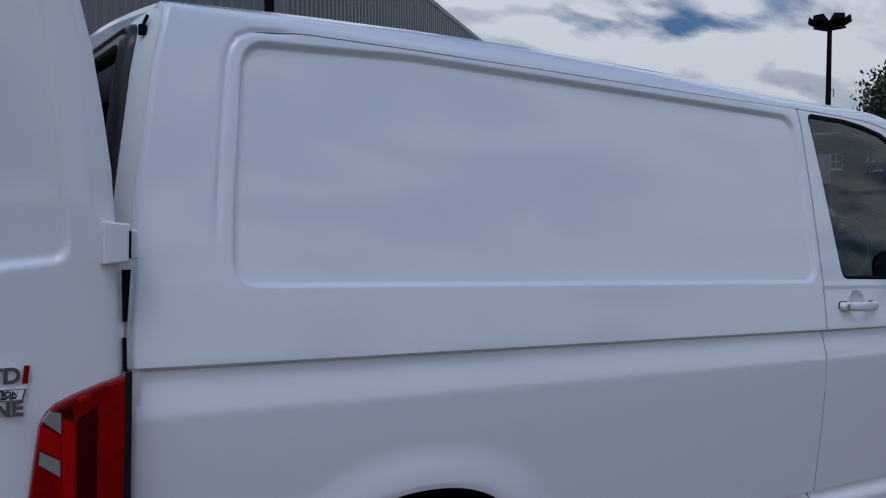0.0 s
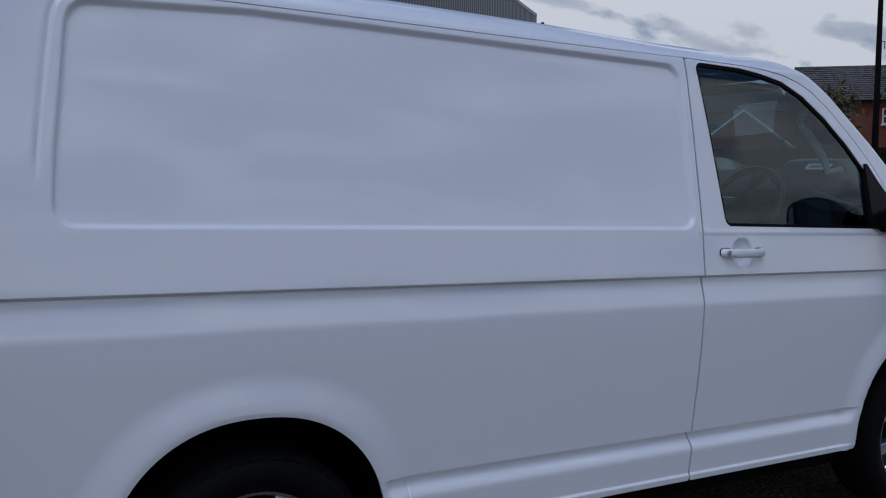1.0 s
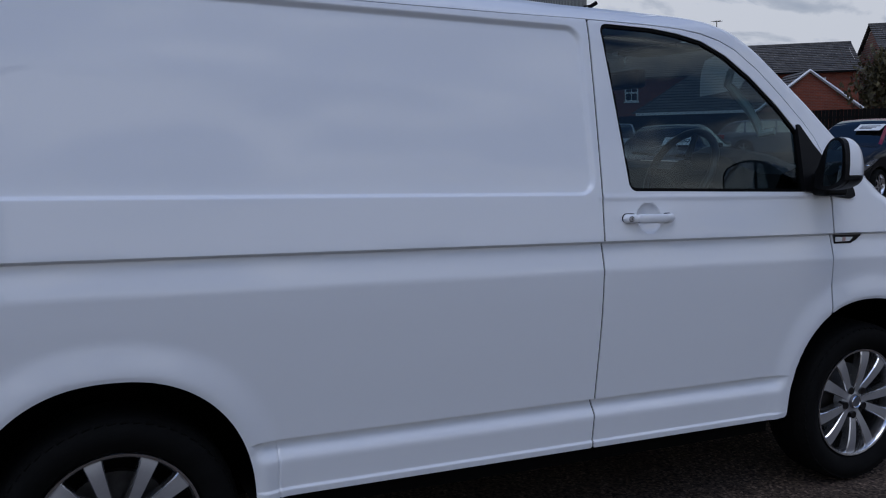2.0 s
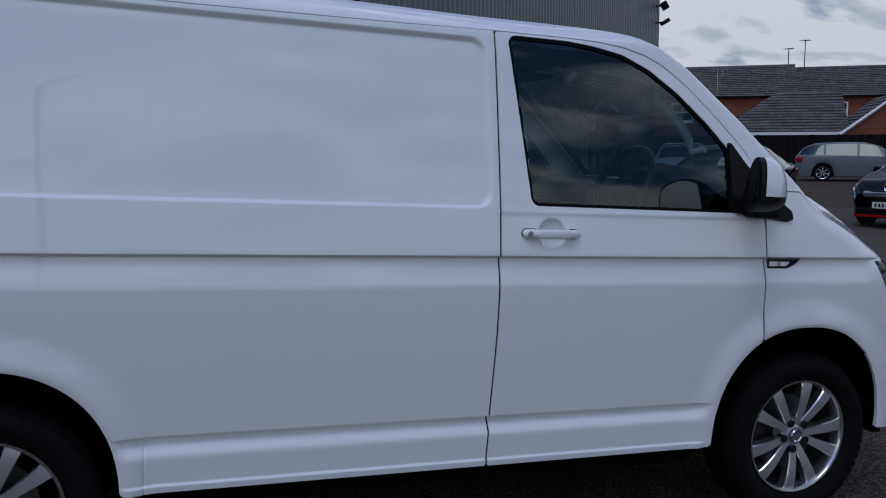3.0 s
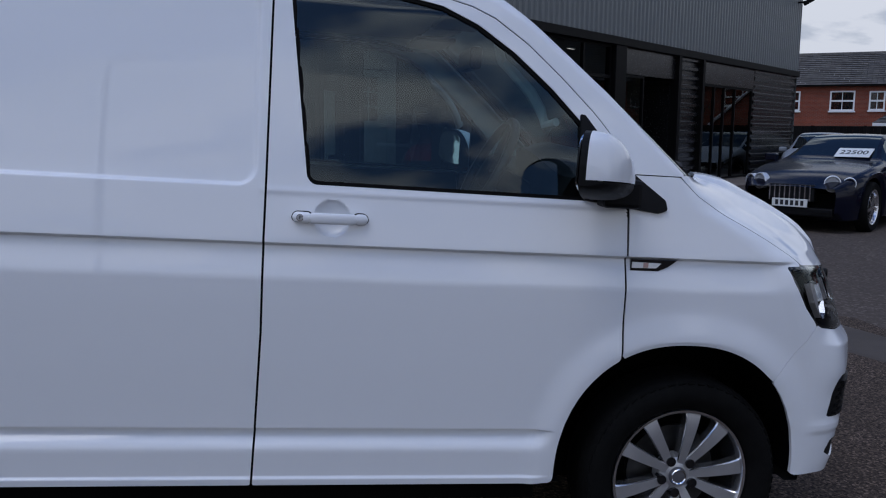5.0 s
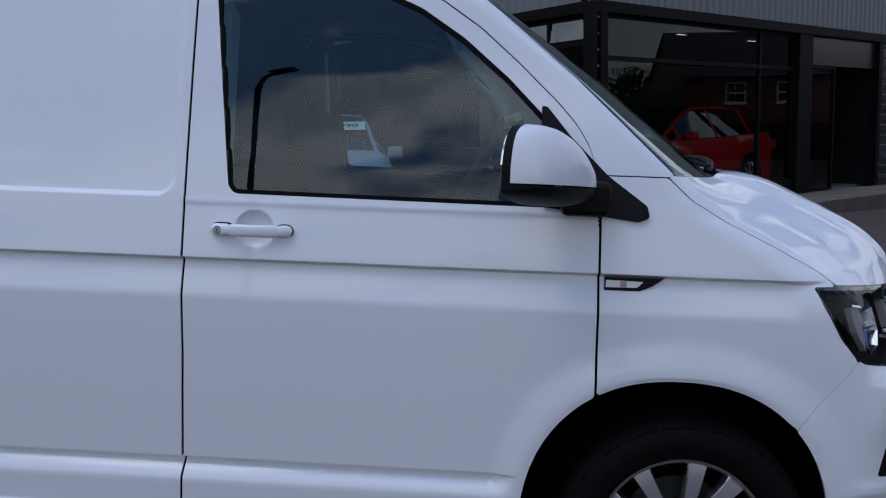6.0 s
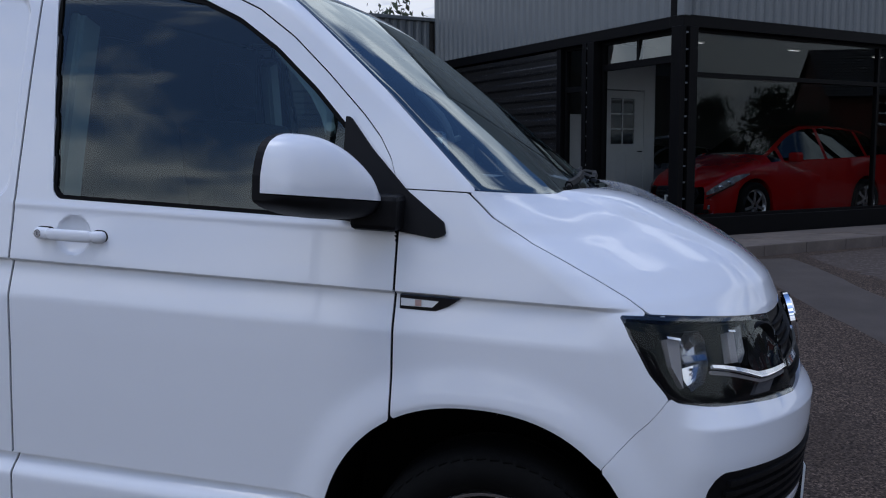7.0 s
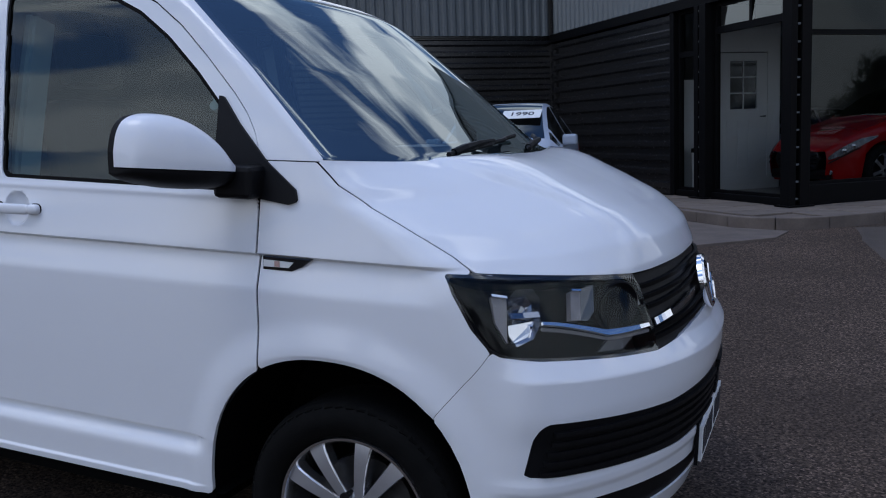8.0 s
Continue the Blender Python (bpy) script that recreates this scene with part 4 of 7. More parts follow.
member("roof_sheet", [(0.0, FRONT_L, 0.05, SIDE_L, TOP, TOP + 0.12)], M_CLAD, "grey steel roof")
member("corner_flashing", [(-0.02, 0.12, -0.0, 0.14, HEAD, TOP + 0.12)], M_CLAD)
member("head_beam", [(-0.02, FRONT_L, 0.0, 0.30, HEAD - 0.16, HEAD + 0.02)], None, "black steel head beam", 0.01)
member("head_beam", [(0.0, 0.30, 0.31, SIDE_L, HEAD - 0.16, HEAD + 0.02)], None, "black steel head beam", 0.01)


def column(x, y, turn):
    """A laced steel column: two flanges, a web and short cross plates."""
    c = new("column")
    c.parent = show
    c["label"] = "black laced steel column"
    c.matrix_basis = pose(x, y, PAVE, 0, 0, turn)
    h = HEAD - PAVE - 0.16
    part("flange", boxes((-0.17, -0.06, -0.10, 0.10, 0, h), bevel=0.006), M_FRAME, c)
    part("flange", boxes((0.00, 0.17, -0.12, 0.12, 0, h), bevel=0.006), M_FRAME, c)
    part("web", boxes((-0.06, 0.0, 0.02, 0.04, 0, h)), M_FRAME, c)
    for k in range(13):
        z = 0.10 + k * (h - 0.2) / 12
        part("cross_plate", boxes((-0.06, 0.0, -0.085, 0.02, z, z + 0.026)), M_CLAD, c)
    part("base_plate", boxes((-0.22, 0.22, -0.17, 0.17, 0, 0.02)), M_FRAME, c)


column(0.06, 0.06, 0)
column(0.06, 2.20, -90)


def glazing(a0, a1, z0, z1, side=False, bars=(), transoms=(), t=0.05):
    """A framed glazed bay in the front wall, or in the side wall."""
    g = new("window")
    g.parent = show
    g["label"] = "black-framed showroom glazing"
    if side:
        g.matrix_basis = pose(0.12, a1, 0, 0, 0, -90)
    else:
        g.matrix_basis = pose(a0, 0.12, 0)
    L = a1 - a0
    fr = [(0, t, 0, 0.08, z0, z1), (L - t, L, 0, 0.08, z0, z1), (t, L - t, 0, 0.08, z0, z0 + t), (t, L - t, 0, 0.08, z1 - t, z1)]
    for s in fr:
        part("window_frame", boxes(s), M_FRAME, g)
    for b in bars:
        part("mullion", boxes((b - a0 - 0.03, b - a0 + 0.03, 0.0, 0.08, z0 + t, z1 - t)), M_FRAME, g)
    zz = [z0 + t]
    for b in transoms:
        part("transom", boxes((t, L - t, -0.004, 0.078, b - 0.035, b + 0.035)), M_FRAME, g)
        zz += [b - 0.035, b + 0.035]
    zz.append(z1 - t)
    xx = [t] + [v for b in bars for v in (b - a0 - 0.03, b - a0 + 0.03)] + [L - t]
    for i in range(0, len(xx), 2):
        for j in range(0, len(zz), 2):
            bmp = bmesh.new()
            bmp.faces.new([bmp.verts.new(v) for v in ((xx[i], 0.038, zz[j]), (xx[i + 1], 0.038, zz[j]), (xx[i + 1], 0.038, zz[j + 1]), (xx[i], 0.038, zz[j + 1]))])
            p = part("pane", bmp, M_SHOPGLASS, g)
            p.visible_shadow = False
    return g


glazing(0.26, 6.08, 0.45, HEAD - 0.16, False, (4.85,), (2.66,))
member("plinth", [(0.26, 6.08, 0.08, 0.26, PAVE - 0.02, 0.45)], None, "black plinth below the glazing", 0.01)
glazing(0.26, 2.02, PAVE + 0.10, 2.90, True)
M_VENTGLASS = glass_material("vent_glass", (0.5, 0.53, 0.54), ior=1.6, double=2.4)
vent = glazing(0.26, 2.02, 2.90, HEAD - 0.16, True, (1.14,), (), 0.06)
for ob in vent.children:
    if ob.name.startswith("pane"):
        ob.data.materials[0] = M_VENTGLASS
        ob.matrix_basis = Matrix.Translation((0, 0.038, HEAD - 0.21)) @ pose(0, 0, 0, -6) @ Matrix.Translation((0, -0.038, -HEAD + 0.21))
member("threshold", [(0.06, 0.30, 0.26, 3.04, PAVE - 0.02, PAVE + 0.10)], None, "", 0.01)
glazing(2.38, 3.04, PAVE + 0.10, 2.60, True)
glazing(2.38, 3.04, 2.60, HEAD - 0.16, True)
# entrance bays
member("post", [(6.10, 6.62, 0.02, 0.28, PAVE - 0.02, HEAD - 0.16)], None, "black door post", 0.01)
glazing(6.64, 7.75, PAVE, 2.75)
member("door_header", [(6.64, 9.46, 0.10, 0.20, 2.76, HEAD - 0.16)], M_CLADBLK, "black door header panel")
member("porch_wall", [(7.77, 7.85, 0.22, 1.6, PAVE, 2.75), (9.40, 9.50, 0.22, 1.6, PAVE, 2.75), (7.86, 9.39, 1.5, 1.6, PAVE, 2.75)], M_CLADBLK)
member("post", [(9.46, 9.62, 0.0, 0.28, PAVE - 0.02, HEAD - 0.16)])
sheet("rib_cladding", 1.40, HEAD - 0.16 - PAVE, 0.23, 0.055, pose(9.62, 0.14, PAVE), M_CLADBLK, show, False, "black horizontal profiled steel")
member("rib_backing", [(9.62, 11.02, 0.16, 0.28, PAVE, HEAD - 0.16)])
member("post", [(11.02, 11.16, 0.0, 0.28, PAVE - 0.02, HEAD - 0.16)])
member("door_header", [(11.16, 15.25, 0.10, 0.20, 2.76, HEAD - 0.16)], M_CLADBLK)
glazing(11.16, 15.25, PAVE, 2.75, False, (12.2, 12.95, 13.8))
sheet("rib_cladding", 4.15, HEAD - 0.16 - PAVE, 0.23, 0.055, pose(15.30, 0.14, PAVE), M_CLADBLK, show, False, "black horizontal profiled steel")
member("rib_backing", [(15.26, FRONT_L - 0.26, 0.16, 0.28, PAVE - 0.1, HEAD - 0.16)])
# ribbed side wall
sheet("rib_cladding", SIDE_L - 3.18, HEAD - 0.18 - PAVE, 0.245, 0.060, pose(0.12, SIDE_L, PAVE, 0, 0, -90), M_CLADBLK, show, False, "black horizontal profiled steel")
member("rib_backing", [(0.14, 0.30, 3.20, SIDE_L, PAVE - 0.1, HEAD - 0.16)])
member("rib_trim", [(0.03, 0.20, 3.06, 3.18, PAVE - 0.02, HEAD - 0.16)], None, "", 0.008)
# lower wing behind the yard corner
wing = thing("wing_wall", "lower black and grey clad wing wall of the showroom", "building", SHOW, kind="structure")
member("corner_post", [(0.05, 0.22, SIDE_L - 0.06, SIDE_L + 0.10, 0, WING_TOP)], M_CLADBLK, "", 0, wing)
member("wing_core", [(-WING_L, 0.10, SIDE_L + 0.06, SIDE_L + 0.30, 0, WING_TOP)], M_CLADBLK, "", 0, wing)
sheet("cladding", WING_L, WING_TOP - HEAD, 0.20, 0.040, pose(-WING_L, SIDE_L + 0.04, HEAD), M_CLAD, wing, True, "grey vertical profiled steel cladding")
sheet("rib_cladding", WING_L, HEAD - 0.04, 0.245, 0.05, pose(-WING_L, SIDE_L + 0.04, 0.0), M_CLADBLK, wing, False, "black horizontal profiled steel")
member("coping", [(-WING_L, 0.10, SIDE_L - 0.04, SIDE_L + 0.34, WING_TOP, WING_TOP + 0.08)], M_CLAD, "", 0.01, wing)

# inside the showroom
M_INFLOOR = material("grey_showroom_floor", (0.12, 0.12, 0.12), 0.35, vary=0.1, scale=2)
# wall and ceiling grey set low, so the room's dimness is in the colour
M_INWALL = material("shade_grey_inner_wall", (0.10, 0.10, 0.104), 0.8, vary=0.04, scale=2)
M_UPVC0 = material("white_steel_frame", (0.7, 0.7, 0.7), 0.5)
M_DOORWHT = material("white_painted_door", (0.72, 0.72, 0.70), 0.4, vary=0.03, scale=4)
inner = thing("showroom_interior", "dim showroom interior with grey floor", "interior", SHOW, kind="structure")
member("inner_floor", [(0.30, 19.2, 0.36, 7.5, PAVE - 0.1, PAVE + 0.02)], M_INFLOOR, "", 0, inner)
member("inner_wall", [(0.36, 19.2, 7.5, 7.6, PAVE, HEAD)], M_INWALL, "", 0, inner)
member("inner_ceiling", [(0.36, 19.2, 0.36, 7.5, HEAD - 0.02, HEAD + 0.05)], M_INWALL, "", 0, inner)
member("partition", [(0.93, 0.985, 3.05, 3.15, PAVE + 0.02, HEAD - 0.02), (2.03, 2.30, 3.05, 3.15, PAVE + 0.02, HEAD - 0.02), (0.985, 2.03, 3.05, 3.15, 2.66, HEAD - 0.02), (0.985, 2.03, 3.05, 3.15, PAVE + 0.02, 0.42)], M_DOORWHT, "white painted partition round the door", 0, inner)
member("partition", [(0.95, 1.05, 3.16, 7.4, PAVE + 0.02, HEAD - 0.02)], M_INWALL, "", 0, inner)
cup = thing("cupboard", "tall white cupboard behind the glazing", "cupboard", SHOW @ pose(0.40, 3.35, PAVE + 0.02))
part("cupboard_body", boxes((0, 0.44, 0, 0.40, 0.04, 2.02), bevel=0.008), M_DOORWHT, cup)
part("cupboard_door", boxes((0.012, 0.428, -0.02, -0.002, 0.06, 2.0), bevel=0.004), M_DOORWHT, cup)
part("plinth", boxes((0.02, 0.42, 0.03, 0.38, 0, 0.04)), M_FRAME, cup)
dr = thing("inner_door", "white panelled door with six glass panes", "door", SHOW @ pose(0.985, 3.07, 0.42))
part("door_leaf", boxes((0, 1.06, 0, 0.045, 0, 1.22), (0, 0.24, 0, 0.045, 1.22, 2.22), (0.82, 1.06, 0, 0.045, 1.22, 2.22), (0.24, 0.82, 0, 0.045, 2.08, 2.22)), M_DOORWHT, dr)
for k in range(6):
    x, z = 0.25 + 0.19 * (k % 2) * 1.5, 1.23 + 0.285 * (k // 2)
    part("door_pane", boxes((x, x + 0.27, 0.018, 0.024, z, z + 0.27)), M_GLOSSBLK, dr)
for z in (1.505, 1.79):
    part("glazing_bar", boxes((0.24, 0.82, 0.004, 0.04, z - 0.012, z + 0.012)), M_DOORWHT, dr)
part("glazing_bar", boxes((0.518, 0.542, 0.004, 0.04, 1.22, 2.08)), M_DOORWHT, dr)
for x in (0.16, 0.40, 0.64):
    part("door_panel", boxes((x, x + 0.20, -0.008, 0.0, 0.14, 1.02), bevel=0.006), M_DOORWHT, dr)
bm = bmesh.new()
cyl(bm, (0.97, -0.01, 1.08), (0.97, -0.055, 1.08), 0.012)
cyl(bm, (0.97, -0.05, 1.08), (0.86, -0.05, 1.08), 0.009)
part("door_lever", bm, M_GLOSSBLK, dr, "black lever handle")
bin_ = thing("waste_bin", "pale grey waste bin with dark lid inside the glazing", "bin", SHOW @ pose(0.56, 3.05, PAVE + 0.02))
part("bin_body", lathe([(0.0, 0.0), (0.13, 0.0), (0.145, 0.72), (0.0, 0.72)], 24, axis="z"), M_DOORWHT, bin_)
part("bin_lid", lathe([(0.0, 0.72), (0.15, 0.72), (0.145, 0.79), (0.0, 0.82)], 24, axis="z"), M_FRAME, bin_)

# lit ceiling fittings of the showroom
M_LAMP = bpy.data.materials.new("lit_ceiling_diffuser")
M_LAMP.use_nodes = True
M_LAMP.node_tree.nodes["Principled BSDF"].inputs["Emission Color"].default_value = (1, 0.97, 0.92, 1)
M_LAMP.node_tree.nodes["Principled BSDF"].inputs["Emission Strength"].default_value = 1.1
for k in range(4):
    cl = thing("ceiling_light", "lit rectangular ceiling light in the showroom", "light", SHOW @ pose(2.2 + k * 2.6, 1.9, HEAD - 0.03), "ceiling lights")
    part("light_frame", boxes((-0.16, 0.16, -0.04, 0.04, -0.03, 0.0)), M_UPVC0, cl)
    part("diffuser", boxes((-0.14, 0.14, -0.025, 0.025, -0.036, -0.031)), M_LAMP, cl)

# raised pavement with kerb stones and flags
pv = thing("pavement", "raised concrete pavement with worn kerb stones", "pavement", SHOW, kind="structure")
R_K, K_X, K_Y = 0.9, -1.45, -1.30


def kerb_line():
    pts = [(K_X, 7.5 - 0.9 * k) for k in range(9)]
    for k in range(7):
        t = math.pi / 2 * k / 6
        pts.append((K_X + R_K - R_K * math.cos(t), K_Y + R_K - R_K * math.sin(t)))
    pts += [(K_X + R_K + 0.9 * k, K_Y) for k in range(1, 22)]
    return pts


kl = kerb_line()
out = [(a, b) for a, b in kl] + [(kl[-1][0], 0.3), (0.3, 0.3), (0.3, 7.55), (K_X, 7.55)]
part("pavement_bed", prism([(a + 0.06 if b > K_Y + 0.01 and a < 0 else a, b + 0.06 if a >= 0 else b + 0.03) for a, b in out], -0.15, PAVE - 0.03, axis="z"), M_CONC, pv)
for (a, b), (c, d) in zip(kl, kl[1:]):
    L = math.hypot(c - a, d - b)
    if L < 0.5:
        continue
    bm = boxes((0.004, L - 0.004, 0.0, 0.125, -0.15, PAVE), bevel=0.012)
    k = part("kerb_stone", bm, M_CONC, pv)
    k.matrix_basis = pose(a, b, 0, 0, 0, math.degrees(math.atan2(d - b, c - a)))
# two long stones round the corner
for h0, h1 in ((0.0, 0.5), (0.5, 1.0)):
    arc = [math.pi / 2 * (h0 + (h1 - h0) * q / 8) + (0.006 if q == 0 else -0.006 if q == 8 else 0) for q in range(9)]
    ring = [(K_X + R_K - r * math.cos(t), K_Y + R_K - r * math.sin(t)) for r, seq in ((R_K, arc), (R_K - 0.125, arc[::-1])) for t in seq]
    part("kerb_stone", prism(ring, -0.15, PAVE, axis="z", bevel=0.012), M_CONC, pv)
M_FLAG = material("paving_flag", (0.142, 0.115, 0.094), 0.9, vary=0.22, scale=3, bump=0.2, bump_scale=50, island=0.18)
flag = boxes((0.004, 0.596, 0.004, 0.596, -0.05, 0.0), bevel=0.006)
fm = bpy.data.meshes.new("flag")
flag.to_mesh(fm)
flag.free()
fm.materials.append(M_FLAG)
rng = random.Random(4)
for i in range(30):
    for j in range(2):
        f = new("flag", fm)
        f.parent = pv
        f.matrix_basis = pose(-0.5 + i * 0.6, -1.165 + j * 0.6, PAVE - 0.004 + rng.uniform(-0.003, 0.003), rng.uniform(-.3, .3), rng.uniform(-.3, .3), 0)
for i in range(2):
    for j in range(14):
        f = new("flag", fm)
        f.parent = pv
        f.matrix_basis = pose(-1.18 + i * 0.6, -0.55 + j * 0.6, PAVE - 0.004 + rng.uniform(-0.003, 0.003), rng.uniform(-.3, .3), rng.uniform(-.3, .3), 0)
ap = thing("apron", "pale worn concrete strip beside the tarmac", "ground", SHOW, kind="structure")
part("apron_slab", prism([(-3.1, -1.75), (-1.75, -1.72), (-1.2, -1.30), (-1.5, -0.6), (-1.5, 7.0), (-3.1, 7.0)], -0.1, 0.018, axis="z", bevel=0.004), M_CONC, ap)

# floodlight and camera on the far corner
for k, (z, nm, lb) in enumerate(((6.30, "wall_floodlight", "black wall floodlight on a bracket"), (5.72, "security_camera", "black security camera on a bracket"))):
    f = thing(nm, lb, "lamp" if k == 0 else "camera", SHOW @ pose(FRONT_L - 0.55, 0.05, z))
    bm = bmesh.new()
    cyl(bm, (0, 0, 0), (0.10, -0.20, 0.03), 0.03)
    part("bracket", bm, M_FRAME, f)
    h = part("head", boxes((-0.18, 0.18, -0.10, 0.10, -0.14, 0.14) if k == 0 else (-0.08, 0.08, -0.22, 0.14, -0.07, 0.07), bevel=0.03), M_FRAME, f)
    h.matrix_basis = pose(0.13, -0.27, 0.02, -30, 0, 25)

# ---------------------------------------------------------------- van: lamps, mirrors, handles and trim
def on_skin(c, z, out=0.0, mirror=1):
    """A place on the body's front surface, by c = x - |y| and height."""
    i = int(np.clip(np.searchsorted(rows_z, z) - 1, 0, len(rows_z) - 2))
    t = float((z - rows_z[i]) / (rows_z[i + 1] - rows_z[i]))
    p = np.zeros(3)
    for k, w in ((i, 1 - t), (i + 1, t)):
        p += w * np.array([np.interp(c, GC[k], BODY[k, :, a] + NRM2[k, :, a] * out) for a in range(3)])
    return Vector((p[0], p[1] * mirror, p[2]))


def at_side(x, z, out=0.0, mirror=1):
    """A place on the body's side, by x and height."""
    i = int(np.argmin(np.abs(rows_z - z)))
    j = int(np.argmin(np.abs(GX[i] - x)))
    p = BODY[i, j] + NRM2[i, j] * out
    return Vector((p[0], p[1] * mirror, p[2]))


def strip(points, width, thick=0.006, twist=(0, 0, 1)):
    """A flat bar along points, with its width along z."""
    bm = bmesh.new()
    pts = [Vector(p) for p in points]
    rows = []
    for i, p in enumerate(pts):
        d = (pts[min(i + 1, len(pts) - 1)] - pts[max(i - 1, 0)]).normalized()
        up = Vector(twist)
        n = d.cross(up).normalized()
        w = width[i] if isinstance(width, (list, tuple)) else width
        rows.append([bm.verts.new(p + up * w / 2 * a + n * thick / 2 * b) for a, b in ((-1, -1), (1, -1), (1, 1), (-1, 1))])
    for a, b in zip(rows, rows[1:]):
        for k in range(4):
            bm.faces.new((a[k], a[(k + 1) % 4], b[(k + 1) % 4], b[k]))
    bm.faces.new(rows[0][::-1])
    bm.faces.new(rows[-1])
    bmesh.ops.recalc_face_normals(bm, faces=bm.faces)
    return bm


def lamp_insides(lamp, s):
    """Reflectors, light strip and bowls behind the lens."""
    def at(c, z, o):
        return on_skin(c, z, o, s)

    def plate_piece(name, poly, mat, label, offset, rim=0.02):
        bm = bmesh.new()
        rings = [[bm.verts.new(at(c, z, o)) for c, z in poly] for o in (offset, offset - rim)]
        n = len(poly)
        bm.faces.new(rings[0])
        bm.faces.new(rings[1][::-1])
        for k in range(n):
            bm.faces.new((rings[0][k], rings[1][k], rings[1][(k + 1) % n], rings[0][(k + 1) % n]))
        bmesh.ops.recalc_face_normals(bm, faces=bm.faces)
        return part(name, bm, mat, lamp, label)
    lean = Vector((-0.50, 0.42 * s, 0.76))
    plate_piece("reflector_housing", [(-0.479, 1.022), (-0.420, 1.014), (-0.442, 0.905), (-0.478, 0.955)], M_LAMPGREY, "pale grey reflector side", -0.012)
    part("reflector_edge", strip([at(-0.480, 1.024, -0.008), at(-0.420, 1.017, -0.008)], 0.007, 0.006, lean), M_CHROME, lamp, "bright chrome edge")
    # faceted chrome bowl: rings sinking to a dark middle
    ring0 = [(-0.418, 1.012), (-0.372, 1.036), (-0.300, 1.034), (-0.278, 1.010), (-0.290, 0.950), (-0.330, 0.912), (-0.405, 0.896), (-0.432, 0.925)]
    mid = (-0.355, 0.968)
    bm = bmesh.new()
    rings = []
    for k, dep in ((1.0, -0.016), (0.82, -0.046), (0.55, -0.060), (0.22, -0.066)):
        rings.append([bm.verts.new(at(mid[0] + (c - mid[0]) * k, mid[1] + (z - mid[1]) * k, dep)) for c, z in ring0])
    for a, b in zip(rings, rings[1:]):
        for k in range(8):
            bm.faces.new((a[k], a[(k + 1) % 8], b[(k + 1) % 8], b[k]))
    bm.faces.new(rings[-1])
    bmesh.ops.recalc_face_normals(bm, faces=bm.faces)
    part("reflector", bm, M_BOWL, lamp, "faceted satin chrome reflector bowl")
    plate_piece("reflector_floor", [(-0.420, 0.950), (-0.300, 0.958), (-0.305, 0.936), (-0.345, 0.914), (-0.415, 0.905)], M_LAMPCHROME, "bright chrome floor of the bowl", -0.040, 0.01)
    part("reflector_shelf", strip([at(-0.415, 0.972, -0.022), at(-0.35, 0.972, -0.030), at(-0.288, 0.970, -0.022)], 0.016, 0.008, lean), M_SILVER, lamp, "chrome shelf across the bowl")
    plate_piece("reflector_housing", [(-0.136, 1.018), (-0.092, 1.014), (-0.112, 0.944), (-0.158, 0.946)], M_LAMPGREY, "pale grey reflector side", -0.014)
    part("reflector_edge", strip([at(-0.136, 1.020, -0.010), at(-0.092, 1.016, -0.010)], 0.006, 0.006, lean), M_CHROME, lamp, "bright chrome edge")
    plate_piece("lamp_block", [(-0.086, 1.022), (-0.008, 1.028), (-0.030, 0.962), (-0.070, 0.940), (-0.105, 0.944)], M_LAMPGLASSY, "smoke grey lamp block", -0.022)
    p = at(0.095, 0.965, -0.020)
    bm = lathe([(0.0, 0.030), (0.02, 0.028), (0.045, 0.012), (0.060, -0.004), (0.066, -0.008), (0.070, -0.004), (0.070, 0.02)], 32)
    bowl = part("bulb_bowl", bm, M_LAMPBLK, lamp, "dark round lamp bowl", smooth=True)
    bowl.matrix_basis = Matrix.Translation(p) @ pose(0, 0, 0, 0, 0, 52 * s)
    part("bezel", tube([at(c, z, -0.010) for c, z in ((0.10, 1.024), (0.14, 1.016), (0.175, 1.000), (0.197, 0.98), (0.206, 0.955))], 0.004, 6), M_LAMPGREY, lamp, "grey lamp bezel", smooth=True)
    cz = [(-0.297, 0.946), (-0.23, 0.939), (-0.166, 0.930), (-0.09, 0.917), (-0.011, 0.902), (0.04, 0.900), (0.11, 0.899), (0.17, 0.899), (0.228, 0.899)]
    part("light_strip", strip([at(c, z, -0.003) for c, z in cz], [0.008, 0.010, 0.011, 0.013, 0.016, 0.016, 0.014, 0.012, 0.010], 0.008, lean), M_LAMPCHROME, lamp, "chrome daytime light strip")
    part("light_strip_edge", strip([at(c, z - 0.013, -0.010) for c, z in cz], 0.008, 0.010), M_LAMPGREY, lamp)
    plate_piece("turn_signal", [(0.004, 0.886), (0.16, 0.888), (0.07, 0.853), (-0.055, 0.858)], M_LAMPGREYDK, "smoke grey turn signal lens", -0.012, 0.01)


for ob in list(shell.children):
    if ob.name.split(".")[0] == "headlamp":
        lamp_insides(ob, 1 if ob.data.vertices[0].co.y < 0 else -1)

